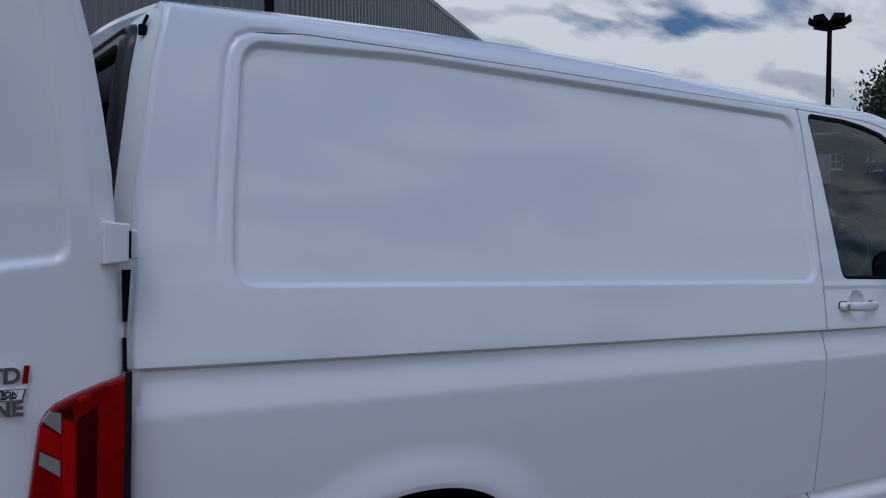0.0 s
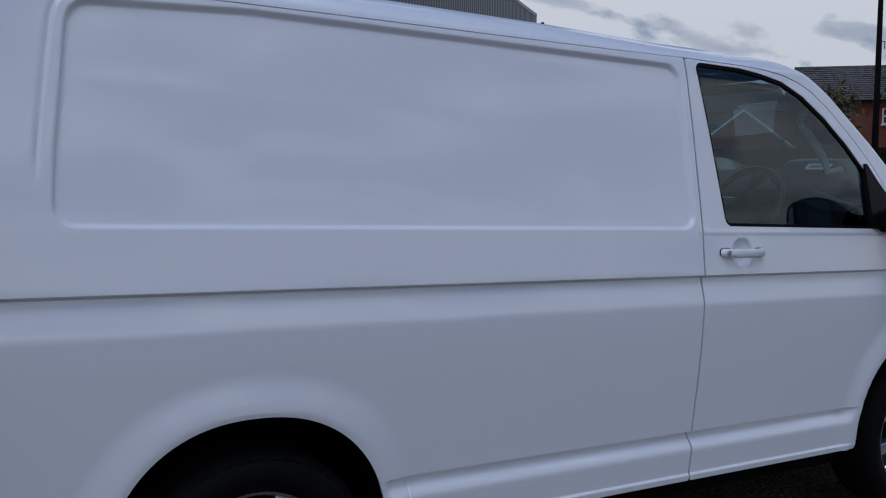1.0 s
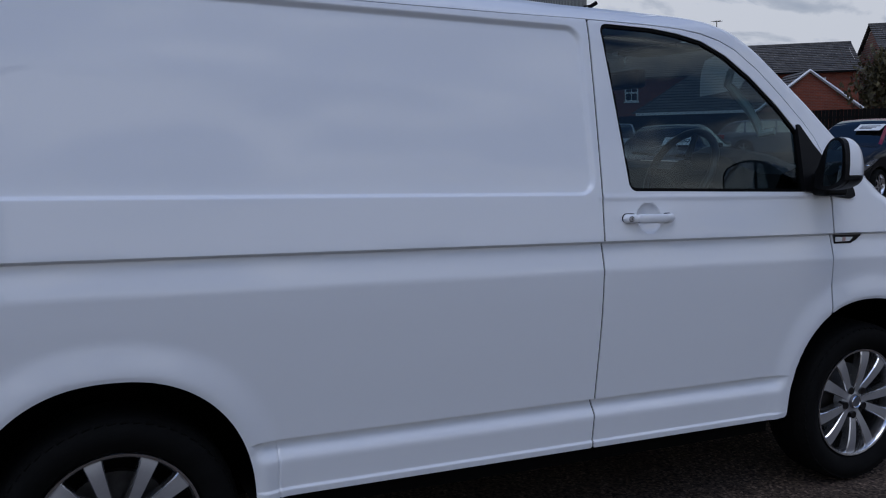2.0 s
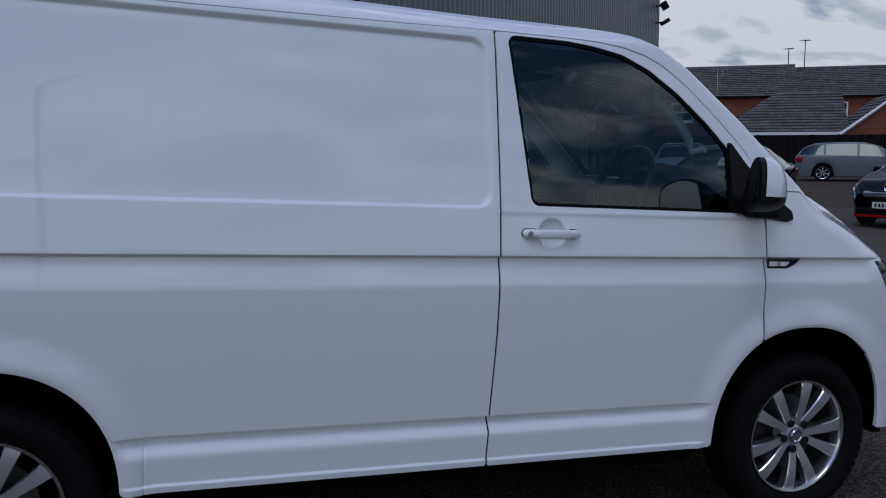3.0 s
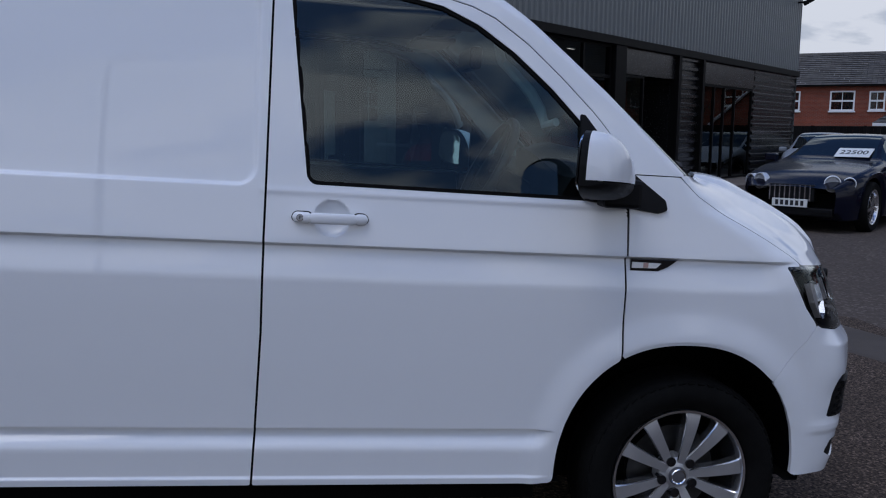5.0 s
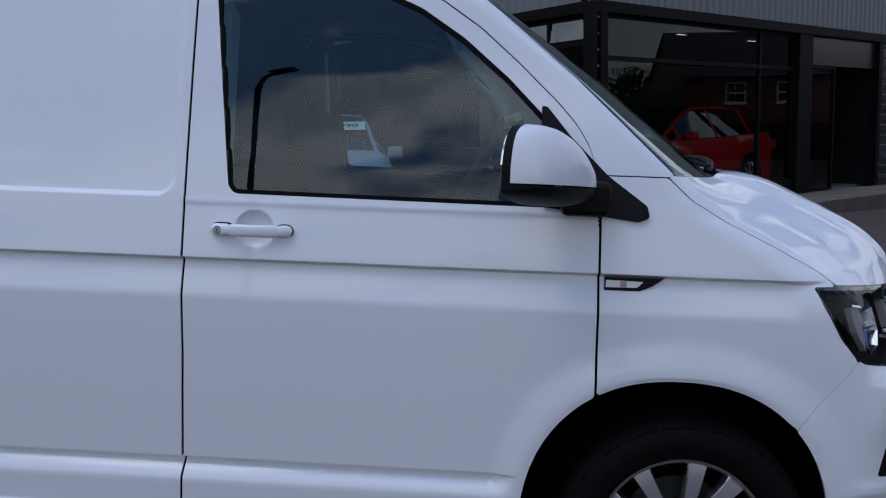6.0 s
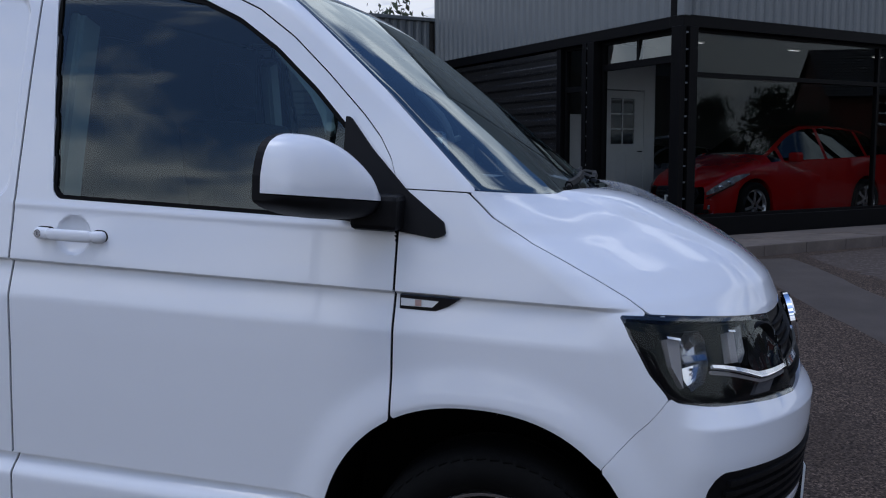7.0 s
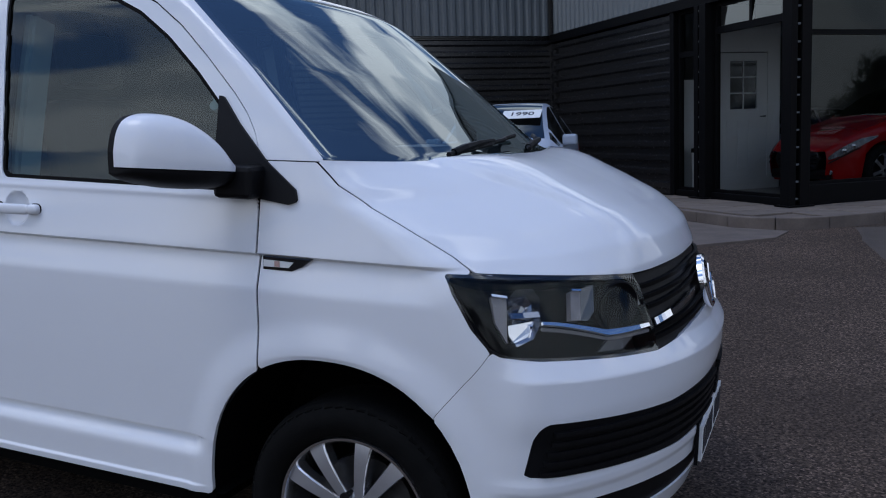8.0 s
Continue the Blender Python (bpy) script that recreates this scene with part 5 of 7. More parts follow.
for s in (1, -1):
    # dark lens surround
    skin("lamp_surround", SHUT([F_LAMP - 0.004, -F_LAMP - 0.008]), M_GLOSSBLK, shell, "gloss black headlamp surround", offset=-0.001, rim=0.02, side=s)
    # grille ribs and the chrome bar
    for zz, c0 in ((0.862, 0.25), (0.882, 0.25), (0.945, 0.235), (0.972, 0.225), (1.000, 0.22)):
        pts = [on_skin(c, zz + 0.05 * max(0, c - 0.25) * (1.0 if zz < 0.95 else 0.6), -0.004, s) for c in np.linspace(c0, 0.80, 18)]
        part("grille_rib", strip(pts, 0.012, 0.012), M_FRAME, shell, "black grille rib")
    lean = Vector((-0.45, 0.30 * s, 0.84))
    pts = [on_skin(c, 0.902 + 0.085 * (c - 0.256), 0.003, s) for c in np.linspace(0.256, 0.380, 6)]
    part("chrome_bar", strip(pts, 0.020, 0.010, lean), M_LAMPCHROME, shell, "short chrome grille bar")
    pts = [on_skin(c, 0.902 + 0.085 * (c - 0.256), 0.002, s) for c in np.linspace(0.388, 0.66, 10)]
    part("grille_bar", strip(pts, 0.018, 0.008), M_GLOSSBLK, shell, "gloss black grille bar")
    for k in range(5):
        zz = 0.570 + 0.026 * k
        pts = [on_skin(c, zz - 0.012 * np.clip((c + 0.3) / 0.6, 0, 1), 0.002, s) for c in np.linspace(-0.345 + 0.012 * k, 0.82, 24)]
        part("grille_rib", strip(pts, 0.011, 0.014), M_BLACK, shell, "black grille rib")

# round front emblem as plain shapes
em = new("front_emblem")
em.parent = shell
em["label"] = "round chrome emblem on the grille"
em.matrix_basis = pose(0.818, 0, 0.943, 0, 0, 90) @ pose(0, 0, 0, -15) @ Matrix.Scale(1.06, 4)
part("emblem_ring", lathe([(0.068, 0.006), (0.066, -0.008), (0.075, -0.012), (0.084, -0.006), (0.084, 0.008)], 48), M_CHROME, em, smooth=True)
part("emblem_disc", lathe([(0.0, -0.001), (0.068, -0.001), (0.068, 0.008)], 40), M_GLOSSBLK, em)
for a, b in (((-0.045, 0.045), (0.0, -0.005)), ((0.045, 0.045), (0.0, -0.005)), ((-0.05, 0.015), (-0.022, -0.055)), ((0.05, 0.015), (0.022, -0.055)), ((-0.022, -0.055), (0.0, -0.008)), ((0.022, -0.055), (0.0, -0.008))):
    part("emblem_stroke", tube([(a[0], -0.006, a[1]), (b[0], -0.006, b[1])], 0.006, 6), M_CHROME, em)

# number plate, characters as bars
plate = new("number_plate")
plate.parent = shell
plate["label"] = "white front number plate"
plate.matrix_basis = Matrix.Translation((0.856, 0, 0.478)) @ pose(0, 0, 0, 0, 0, 90)
part("plate_board", prism([(-0.26, -0.056), (0.26, -0.056), (0.26, 0.056), (-0.26, 0.056)], -0.006, 0.004), M_LABEL, plate)
part("plate_holder", prism([(-0.27, -0.066), (0.27, -0.066), (0.27, 0.066), (-0.27, 0.066)], 0.003, 0.014), M_BLACK, plate)
for k in range(7):
    x = -0.21 + k * 0.066 + (0.03 if k > 3 else 0)
    part("plate_bar", prism([(x - 0.022, -0.04), (x + 0.022, -0.04), (x + 0.022, 0.04), (x - 0.022, 0.04)], -0.008, -0.005), M_INK, plate)


def capsule_bar(x0, x1, z, h, front, depth, base, s, n=26, seg=14):
    """A bar with rounded ends along x; front and depth give its outer face and thickness by a 0..1 run."""
    bm = bmesh.new()
    rows = []
    for k in range(n + 1):
        u = (1 - math.cos(math.pi * k / n)) / 2
        x = x0 + (x1 - x0) * u
        e = min(x - x0, x1 - x)
        hh = h * math.sqrt(max(0.02, 1 - max(0.0, 1 - e / h) ** 2))
        f, d = front(u), depth(u)
        rows.append([bm.verts.new((x, base - s * (f - d * (1 - math.copysign(abs(math.cos(a)) ** 0.7, math.cos(a))) / 2), z + hh * math.copysign(abs(math.sin(a)) ** 0.8, math.sin(a)))) for a in (2 * math.pi * q / seg for q in range(seg))])
    for a, b in zip(rows, rows[1:]):
        for q in range(seg):
            bm.faces.new((a[q], a[(q + 1) % seg], b[(q + 1) % seg], b[q]))
    bm.faces.new(rows[0][::-1])
    bm.faces.new(rows[-1])
    bmesh.ops.recalc_face_normals(bm, faces=bm.faces)
    return bm


def door_handle(s):
    h = new("door_handle")
    h.parent = shell
    h["label"] = "white painted pull handle"
    z = 1.166
    x0, x1 = -1.313, -1.092
    base = at_side(-1.33, z, 0, s).y
    out = lambda u: 0.016 + 0.016 * math.sin(math.pi * u) ** 0.7
    part("grip", capsule_bar(x0 + 0.046, x1 - 0.030, z, 0.0165, lambda u: out(0.21 + 0.65 * u), lambda u: 0.017, base, s), M_WHITE, h, smooth=True)
    part("handle_end", capsule_bar(x0, x0 + 0.058, z, 0.0165, lambda u: out(0.26 * u), lambda u: 0.028, base, s), M_WHITE, h, smooth=True)
    part("handle_end", capsule_bar(x1 - 0.044, x1, z, 0.0165, lambda u: out(0.80 + 0.2 * u), lambda u: 0.028, base, s), M_WHITE, h, smooth=True)
    part("gasket", capsule_bar(x0 - 0.0025, x0 + 0.062, z - 0.001, 0.0195, lambda u: 0.003, lambda u: 0.010, base, s), M_RUBBER, h, "black gasket behind the handle")
    part("gasket", capsule_bar(x1 - 0.048, x1 + 0.0025, z - 0.001, 0.0195, lambda u: 0.003, lambda u: 0.010, base, s), M_RUBBER, h, "black gasket behind the handle")
    bm = bmesh.new()
    kx = x0 + 0.022
    cyl(bm, (kx, base - s * 0.010, z), (kx, base - s * 0.0245, z), 0.0105, seg=24)
    part("key_barrel", bm, M_ALLOY, h, "metal key barrel ring")
    bm = bmesh.new()
    cyl(bm, (kx, base - s * 0.020, z), (kx, base - s * 0.0252, z), 0.0080, seg=24)
    part("key_face", bm, M_ALLOYFACE, h)
    bm = bmesh.new()
    box(bm, kx - 0.0012, kx + 0.0012, min(base - s * 0.0245, base - s * 0.0258), max(base - s * 0.0245, base - s * 0.0258), z - 0.005, z + 0.005)
    part("key_slot", bm, M_INK, h)
    return h


for s in (1, -1):
    door_handle(s)
    # side repeater
    r = new("side_repeater")
    r.parent = shell
    r["label"] = "black-framed side repeater lamp in the wing"
    o = [(-0.243, 1.082), (-0.085, 1.082), (-0.118, 1.058), (-0.150, 1.044), (-0.243, 1.044)]
    y = at_side(-0.17, 1.065, 0, s).y
    part("repeater_frame", prism([(a - 0.018, b) for a, b in o], y - s * 0.008, y + s * 0.012, bevel=0.002), M_GLOSSBLK, r)
    part("repeater_lens", prism([(a - 0.018, b) for a, b in ((-0.239, 1.072), (-0.142, 1.070), (-0.158, 1.054), (-0.239, 1.053))], y - s * 0.011, y - s * 0.006), M_LABEL, r, "clear repeater lens")
    part("repeater_bulb", prism([(a - 0.018, b) for a, b in ((-0.202, 1.071), (-0.186, 1.071), (-0.186, 1.055), (-0.202, 1.055))], y - s * 0.013, y - s * 0.010), M_AMBERLENS, r, "amber pink repeater bulb window")


def door_mirror(s):
    """Mirror head: white cap over a black lower shell, on a black arm."""
    m = new("door_mirror")
    m.parent = shell
    m["label"] = "door mirror with white cap and black lower shell"
    n_sec, n_ring = 30, 14
    secs = []
    for k in range(n_sec + 1):
        u = (1 - math.cos(math.pi * k / n_sec)) / 2
        y = 0.962 + 0.243 * u
        h = float(np.interp(u, [0, 0.04, 0.08, 0.14, 0.2, 0.28, 0.36, 0.46, 0.56, 0.66, 0.76, 0.85, 0.91, 0.95, 0.98, 1.0], [0.16, 0.20, 0.27, 0.43, 0.60, 0.76, 0.87, 0.96, 1.0, 1.0, 0.975, 0.91, 0.82, 0.70, 0.52, 0.28]))
        xf = float(np.interp(y, [0.962, 0.985, 1.02, 1.06, 1.10, 1.14, 1.175, 1.20, 1.215], [-0.330, -0.305, -0.303, -0.320, -0.345, -0.375, -0.412, -0.450, -0.492]))
        xb = -0.405 - 0.118 * u
        zs = 1.311 + 0.018 * u
        z0 = zs - 0.052 * math.sin(math.pi * min(1, 0.12 + 0.86 * u)) ** 0.35 + 0.004 * u
        secs.append((y, xf, xb, z0, zs, zs + 0.145 * h))

    def ring(y, xf, xb, z0, z1, front):
        out = []
        for k in range(n_ring + 1):
            a = math.pi / 2 * k / n_ring
            if front == "cap":
                out.append((xb + (xf - xb) * math.cos(a) ** 0.8, z0 + (z1 - z0) * math.sin(a) ** 0.9))
            else:
                out.append((xb + (xf - xb) * math.cos(a) ** 0.6, z1 - (z1 - z0) * math.sin(a) ** 0.9))
        out.append((xb, z0 if front == "cap" else z1))
        return [Vector((x, -s * y, z)) for x, z in out]
    for nm, mat in (("mirror_cap", M_WHITE), ("lower_shell", M_BLACK)):
        bm = bmesh.new()
        rows = []
        for y, xf, xb, z0, zs, z1 in secs:
            pts = ring(y, xf, xb, zs + 0.002, z1, "cap") if nm == "mirror_cap" else ring(y, xf - 0.003, xb, z0, zs - 0.001, "low")
            rows.append([bm.verts.new(p) for p in pts])
        for a, b in zip(rows, rows[1:]):
            for k in range(len(a) - 1):
                bm.faces.new((a[k], a[k + 1], b[k + 1], b[k]))
        bm.faces.new(rows[0])
        bm.faces.new(rows[-1][::-1])
        bmesh.ops.recalc_face_normals(bm, faces=bm.faces)
        part(nm, bm, mat, m, "white painted mirror cap" if mat is M_WHITE else "black plastic mirror shell", smooth=True)
    # rear rim and glass, following the head's edge
    loop = [(y, xb, z1) for y, xf, xb, z0, zs, z1 in secs] + [(y, xb, z0) for y, xf, xb, z0, zs, z1 in secs[::-1]]
    for nm, grow, b0, b1, mat, lab in (("mirror_rim", 0.985, 0.003, -0.020, M_BLACK, "black rear rim of the mirror"), ("mirror_glass", 0.86, -0.019, -0.024, M_MIRROR, "mirror glass facing the rear")):
        bm = bmesh.new()
        ra, rb = [], []
        for y, xb, z in loop:
            q = Vector((0, -s * (1.095 + (y - 1.095) * grow), 1.385 + (z - 1.385) * grow))
            ra.append(bm.verts.new(q + Vector((xb + b0, 0, 0))))
            rb.append(bm.verts.new(q + Vector((xb + b1, 0, 0))))
        n = len(ra)
        for k in range(n):
            bm.faces.new((ra[k], ra[(k + 1) % n], rb[(k + 1) % n], rb[k]))
        bm.faces.new(ra[::-1])
        bm.faces.new(rb)
        bmesh.ops.recalc_face_normals(bm, faces=bm.faces)
        part(nm, bm, mat, m, lab)
    bm = bmesh.new()
    box(bm, -0.385, -0.262, min(-s * 0.90, -s * 0.992), max(-s * 0.90, -s * 0.992), 1.240, 1.330, bevel=0.014)
    part("mirror_arm", bm, M_BLACK, m, "black mirror foot")
    return m


for s in (1, -1):
    door_mirror(s)

# wipers and scuttle
sc = []
for k in range(21):
    y = -0.52 + 1.04 * k / 20
    z = 1.322
    i = int(np.argmin(np.abs(rows_z - z)))
    j = int(np.argmin(np.abs(GY[i] + abs(y))))
    sc.append((BODY[i, j, 0] - 0.02, y, z))
part("scuttle", strip(sc, 0.035, 0.05), M_BLACK, shell, "black plastic scuttle under the windscreen")


def wiper(y0, y1, lift):
    w = new("wiper")
    w.parent = shell
    w["label"] = "black wiper arm and blade resting on the windscreen"
    pts = []
    for k in range(13):
        t = k / 12
        y = y0 + (y1 - y0) * t
        z = 1.346 + lift * t
        i = int(np.argmin(np.abs(rows_z - z)))
        j = int(np.argmin(np.abs(GY[i] + abs(y))))
        p = Vector((BODY[i, j, 0], y, z)) + Vector((0.7, 0, 0.7)) * 0.010
        pts.append(p)
    part("wiper_blade", tube(pts, 0.008, 6), M_BLACK, w)
    arm = [pts[1] + Vector((0.0, 0.0, 0.0)), pts[2] + Vector((0.008, 0, 0.012)), pts[4] + Vector((0.012, 0, 0.016)), pts[7] + Vector((0.004, 0, 0.008))]
    part("wiper_arm", tube(arm, [0.014, 0.012, 0.009, 0.007], 6), M_BLACK, w)


wiper(-0.50, 0.16, 0.045)
wiper(0.14, 0.72, 0.035)

# cab interior
dash = new("dashboard")
dash.parent = shell
dash["label"] = "dark grey dashboard with steering wheel"
prof = [(-0.02, 0.75), (-0.02, 1.27), (-0.10, 1.325), (-0.22, 1.350), (-0.34, 1.350), (-0.43, 1.318), (-0.475, 1.23), (-0.45, 1.06), (-0.36, 0.95), (-0.34, 0.75)]
bm = bmesh.new()
rows = []
for y in np.linspace(-0.80, 0.80, 41):
    hump = 0.085 * math.exp(-((y + 0.42) / 0.19) ** 4)
    rows.append([bm.verts.new((x - hump * (0.9 if x < -0.3 and z > 1.25 else 0), y, z + hump * (float(np.interp(x, [-0.45, -0.38, -0.2, -0.1], [0.9, 1.0, 0.55, 0.0])) if z > 1.2 else 0))) for x, z in prof])
for a, b in zip(rows, rows[1:]):
    for k in range(len(prof) - 1):
        bm.faces.new((a[k], a[k + 1], b[k + 1], b[k]))
bmesh.ops.recalc_face_normals(bm, faces=bm.faces)
part("dash_top", bm, M_CABIN, dash, smooth=True)
part("centre_console", boxes((-0.52, -0.34, -0.14, 0.14, 0.75, 1.20), bevel=0.02), M_CABIN, dash)
part("dash_screen", boxes((-0.525, -0.515, -0.09, 0.09, 1.06, 1.17)), M_GLOSSBLK, dash)
for y in (-0.12, 0.12, 0.70, -0.70):
    part("air_vent", boxes((-0.485, -0.462, y - 0.045, y + 0.045, 1.165, 1.215), bevel=0.006), M_ALLOYDK, dash)
sw = new("steering_wheel")
sw.parent = shell
sw["label"] = "black three-spoke steering wheel"
sw.matrix_basis = Matrix.Translation((-0.63, -0.42, 1.315)) @ pose(0, 0, 0, 0, -64, 0)
part("wheel_ring", tube([(0.193 * math.cos(2 * math.pi * k / 40), 0.193 * math.sin(2 * math.pi * k / 40), 0) for k in range(40)], 0.017, 10, True), M_GRIP, sw, smooth=True)
for a in (0, 180, 270):
    t = radians(a + 90)
    part("wheel_spoke", tube([(0.05 * math.cos(t), 0.05 * math.sin(t), -0.01), (0.18 * math.cos(t), 0.18 * math.sin(t), 0)], 0.014, 6), M_CABIN, sw)
part("horn_pad", lathe([(0.0, 0.02), (0.05, 0.015), (0.065, -0.01), (0.0, -0.02)], 24, axis="z"), M_CABIN, sw)
bm = bmesh.new()
cyl(bm, (0, 0, -0.02), (0, 0, -0.25), 0.04)
part("steering_column", bm, M_CABIN, sw)


def seat(y, wide):
    st = new("seat")
    st.parent = shell
    st["label"] = "charcoal cloth cab seat with headrest"
    part("cushion", boxes((-1.30, -0.80, y - wide / 2, y + wide / 2, 0.80, 0.94), bevel=0.05), M_SEAT, st, smooth=True)
    b = part("backrest", boxes((-0.06, 0.07, -wide / 2, wide / 2, 0, 0.62), bevel=0.05), M_SEAT, st, smooth=True)
    b.matrix_basis = pose(-1.27, y, 0.90, 0, -9, 0)
    h = part("headrest", boxes((-0.05, 0.05, -0.13, 0.13, 0.0, 0.20), bevel=0.04), M_SEAT, st, smooth=True)
    h.matrix_basis = pose(-1.37, y, 1.555, 0, -9, 0)
    part("seat_base", boxes((-1.28, -0.82, y - wide / 2 + 0.03, y + wide / 2 - 0.03, 0.56, 0.80)), M_CABIN, st)


seat(-0.42, 0.46)
seat(0.40, 0.85)
part("headlining", boxes((-1.43, -0.80, -0.50, 0.50, 1.850, 1.862)), M_CABIN, shell, "grey headlining")
for s in (1, -1):
    # linings that follow the body inside the windscreen pillar and the door pillar
    skin("pillar_trim", SHUT([0.012 - F_WIN, GC - SCREEN_C - 0.06, 1.30 - GZ, GZ - 1.83, -0.98 - GX]), M_CABINLT, shell, "pale grey windscreen pillar lining", offset=-0.034, rim=0.003, side=s)
    skin("door_pillar_trim", SHUT([0.006 - F_WIN, GX + 1.24, -1.42 - GX, 1.20 - GZ, GZ - 1.83]), M_CABIN, shell, "dark door pillar lining", offset=-0.034, rim=0.012, side=s)
    skin("screen_border", SHUT([F_SCREEN, GC - SCREEN_C - 0.048]), M_RUBBER, shell, "black printed border of the windscreen", offset=-0.008, rim=0.0, side=s)
    hp = [at_side(x, z, -0.105, s) for x, z in ((-0.50, 1.50), (-0.515, 1.545), (-0.545, 1.60), (-0.60, 1.665), (-0.645, 1.695))]
    part("grab_handle", tube([at_side(-0.475, 1.50, -0.05, s), *hp, at_side(-0.67, 1.73, -0.05, s)], [0.014, 0.016, 0.018, 0.019, 0.018, 0.016, 0.014], 8), M_CABINLT, shell, "pale grey grab handle", smooth=True)
    bm = bmesh.new()
    levels = [[bm.verts.new(at_side(-1.300 - dx, z, -o, s)) for dx, o in ((0, 0.095), (0, 0.200), (0.05, 0.200), (0.05, 0.095))] for z in (1.22, 1.40, 1.60, 1.82)]
    for a, b in zip(levels, levels[1:]):
        for k in range(4):
            bm.faces.new((a[k], a[(k + 1) % 4], b[(k + 1) % 4], b[k]))
    bm.faces.new(levels[0])
    bm.faces.new(levels[-1])
    bmesh.ops.recalc_face_normals(bm, faces=bm.faces)
    bmesh.ops.bevel(bm, geom=[e for e in bm.edges if abs(e.verts[0].co.z - e.verts[1].co.z) > 0.1], offset=0.014, segments=2, affect="EDGES")
    part("pillar_cover", bm, M_CABINLT, shell, "pale grey lining inside the door pillar")
    part("door_lining", boxes((-1.33, -0.50, min(-s * 0.865, -s * 0.84), max(-s * 0.865, -s * 0.84), 0.58, 1.25), (-0.499, -0.30, min(-s * 0.862, -s * 0.84), max(-s * 0.862, -s * 0.84), 0.87, 1.25), bevel=0.01), M_CABIN, shell, "dark grey door lining")
    part("sun_visor", boxes((-0.83, -0.66, -s * 0.40 - 0.20, -s * 0.40 + 0.20, 1.82, 1.84), bevel=0.008), M_CABIN, shell)
part("rear_view_mirror", boxes((-0.66, -0.61, -0.14, 0.14, 1.69, 1.78), bevel=0.02), M_BLACK, shell)
part("paper_sheet", boxes((-0.33, -0.20, 0.02, 0.24, 1.352, 1.355)), M_LABEL, shell, "white paper lying on the dashboard")

# ---------------------------------------------------------------- van: rear end
cargo = new("load_space")
cargo.parent = shell
cargo["label"] = "load space seen past the open door, its shade put into a near-black lining"
# near-black lining panels added; the load space's shade is put into their colour
M_LOADSHADE = material("shade_dark_lining", (0.014, 0.012, 0.010), 0.8, vary=0.2, scale=5)
M_SEALANT = material("dirty_sealant", (0.16, 0.15, 0.13), 0.8, vary=0.4, scale=40)
part("side_lining", boxes((-3.60, -1.47, -0.835, -0.82, 0.82, 1.25), (-3.60, -1.47, -0.775, -0.76, 1.25, 1.84)), M_LOADSHADE, cargo)
part("side_lining", boxes((-3.60, -1.47, 0.82, 0.835, 0.82, 1.25), (-3.60, -1.47, 0.76, 0.775, 1.25, 1.84)), M_LOADSHADE, cargo)
part("load_floor", boxes((-3.62, -1.47, -0.49, 0.49, 0.48, 0.51)), M_LOADSHADE, cargo)
part("roof_lining", boxes((-3.58, -1.47, -0.72, 0.72, 1.86, 1.875)), M_LOADSHADE, cargo)


def rear_loop(d):
    """Outline of the rear opening, d in from the van's outline: (y, z) pairs."""
    top = 1.872 - 0.9 * d
    half = [(-(float(HALF_W(z)) - 0.007 - d), z) for z in np.linspace(0.40, 1.76, 26)]
    y1 = half[-1][0]
    arc = [(y1 + 0.055 * (1 - math.cos(a)) + 0.012 * a, 1.76 + (top - 1.76) * math.sin(a)) for a in np.linspace(0.15, math.pi / 2, 9)]
    pts = half + arc
    return pts + [(-y, z) for y, z in pts[::-1]]


def rx(z):
    return float(REAR(z)) - math.tan(radians(RAKE)) * z


def ring_mesh(levels):
    """A frame round the opening, through levels of (inset, step to the rear)."""
    bm = bmesh.new()
    rows = [[bm.verts.new((rx(z) - back, y, z)) for y, z in rear_loop(d)] for d, back in levels]
    for a, b in zip(rows, rows[1:]):
        n = len(a)
        for k in range(n):
            bm.faces.new((a[k], a[(k + 1) % n], b[(k + 1) % n], b[k]))
    return bm


part("door_frame", ring_mesh([(-0.001, -0.02), (0.0, 0.004), (0.004, 0.008), (0.010, 0.006), (0.018, 0.020), (0.050, 0.034), (0.056, 0.030)]), M_JAMB, shell, "white painted rear door frame", smooth=True)
part("door_seal", ring_mesh([(0.050, 0.030), (0.052, 0.046), (0.060, 0.054), (0.068, 0.050), (0.072, 0.042), (0.076, 0.052), (0.086, 0.060), (0.100, 0.058), (0.108, 0.046), (0.108, 0.0)]), M_SEAL, shell, "black rubber door seal", smooth=True)
part("frame_lining", ring_mesh([(0.108, 0.01), (0.112, -0.14)]), M_JAMB, shell, "white inner face of the rear opening")
bm = bmesh.new()
cyl(bm, (rx(1.80) - 0.030, -0.772, 1.812), (rx(1.84) - 0.030, -0.764, 1.834), 0.004, seg=8)
box(bm, rx(1.8) - 0.040, rx(1.8) - 0.022, -0.776, -0.762, 1.788, 1.812, bevel=0.003)
part("door_stay", bm, M_RUBBER, shell, "black door stay at the roof corner")
part("sealant_streak", tube([(rx(z) - 0.026, -(float(HALF_W(z)) - 0.050), z) for z in (1.45, 1.55, 1.62, 1.70, 1.76)], [0.001, 0.002, 0.0015, 0.003, 0.002], 5), M_SEALANT, shell, "grey dirty sealant along the door frame")
rows_r = [(-3.585 - 0.035 * (1 - (y / 0.70) ** 2), y, 1.884 + 0.022 * (1 - (y / 0.70) ** 2)) for y in np.linspace(-0.66, 0.66, 15)]
bm = tube([(x - 0.012, y, z - 0.014) for x, y, z in rows_r], 0.022, 8)
part("roof_edge", bm, M_WHITE, shell, "white rear roof edge", smooth=True)

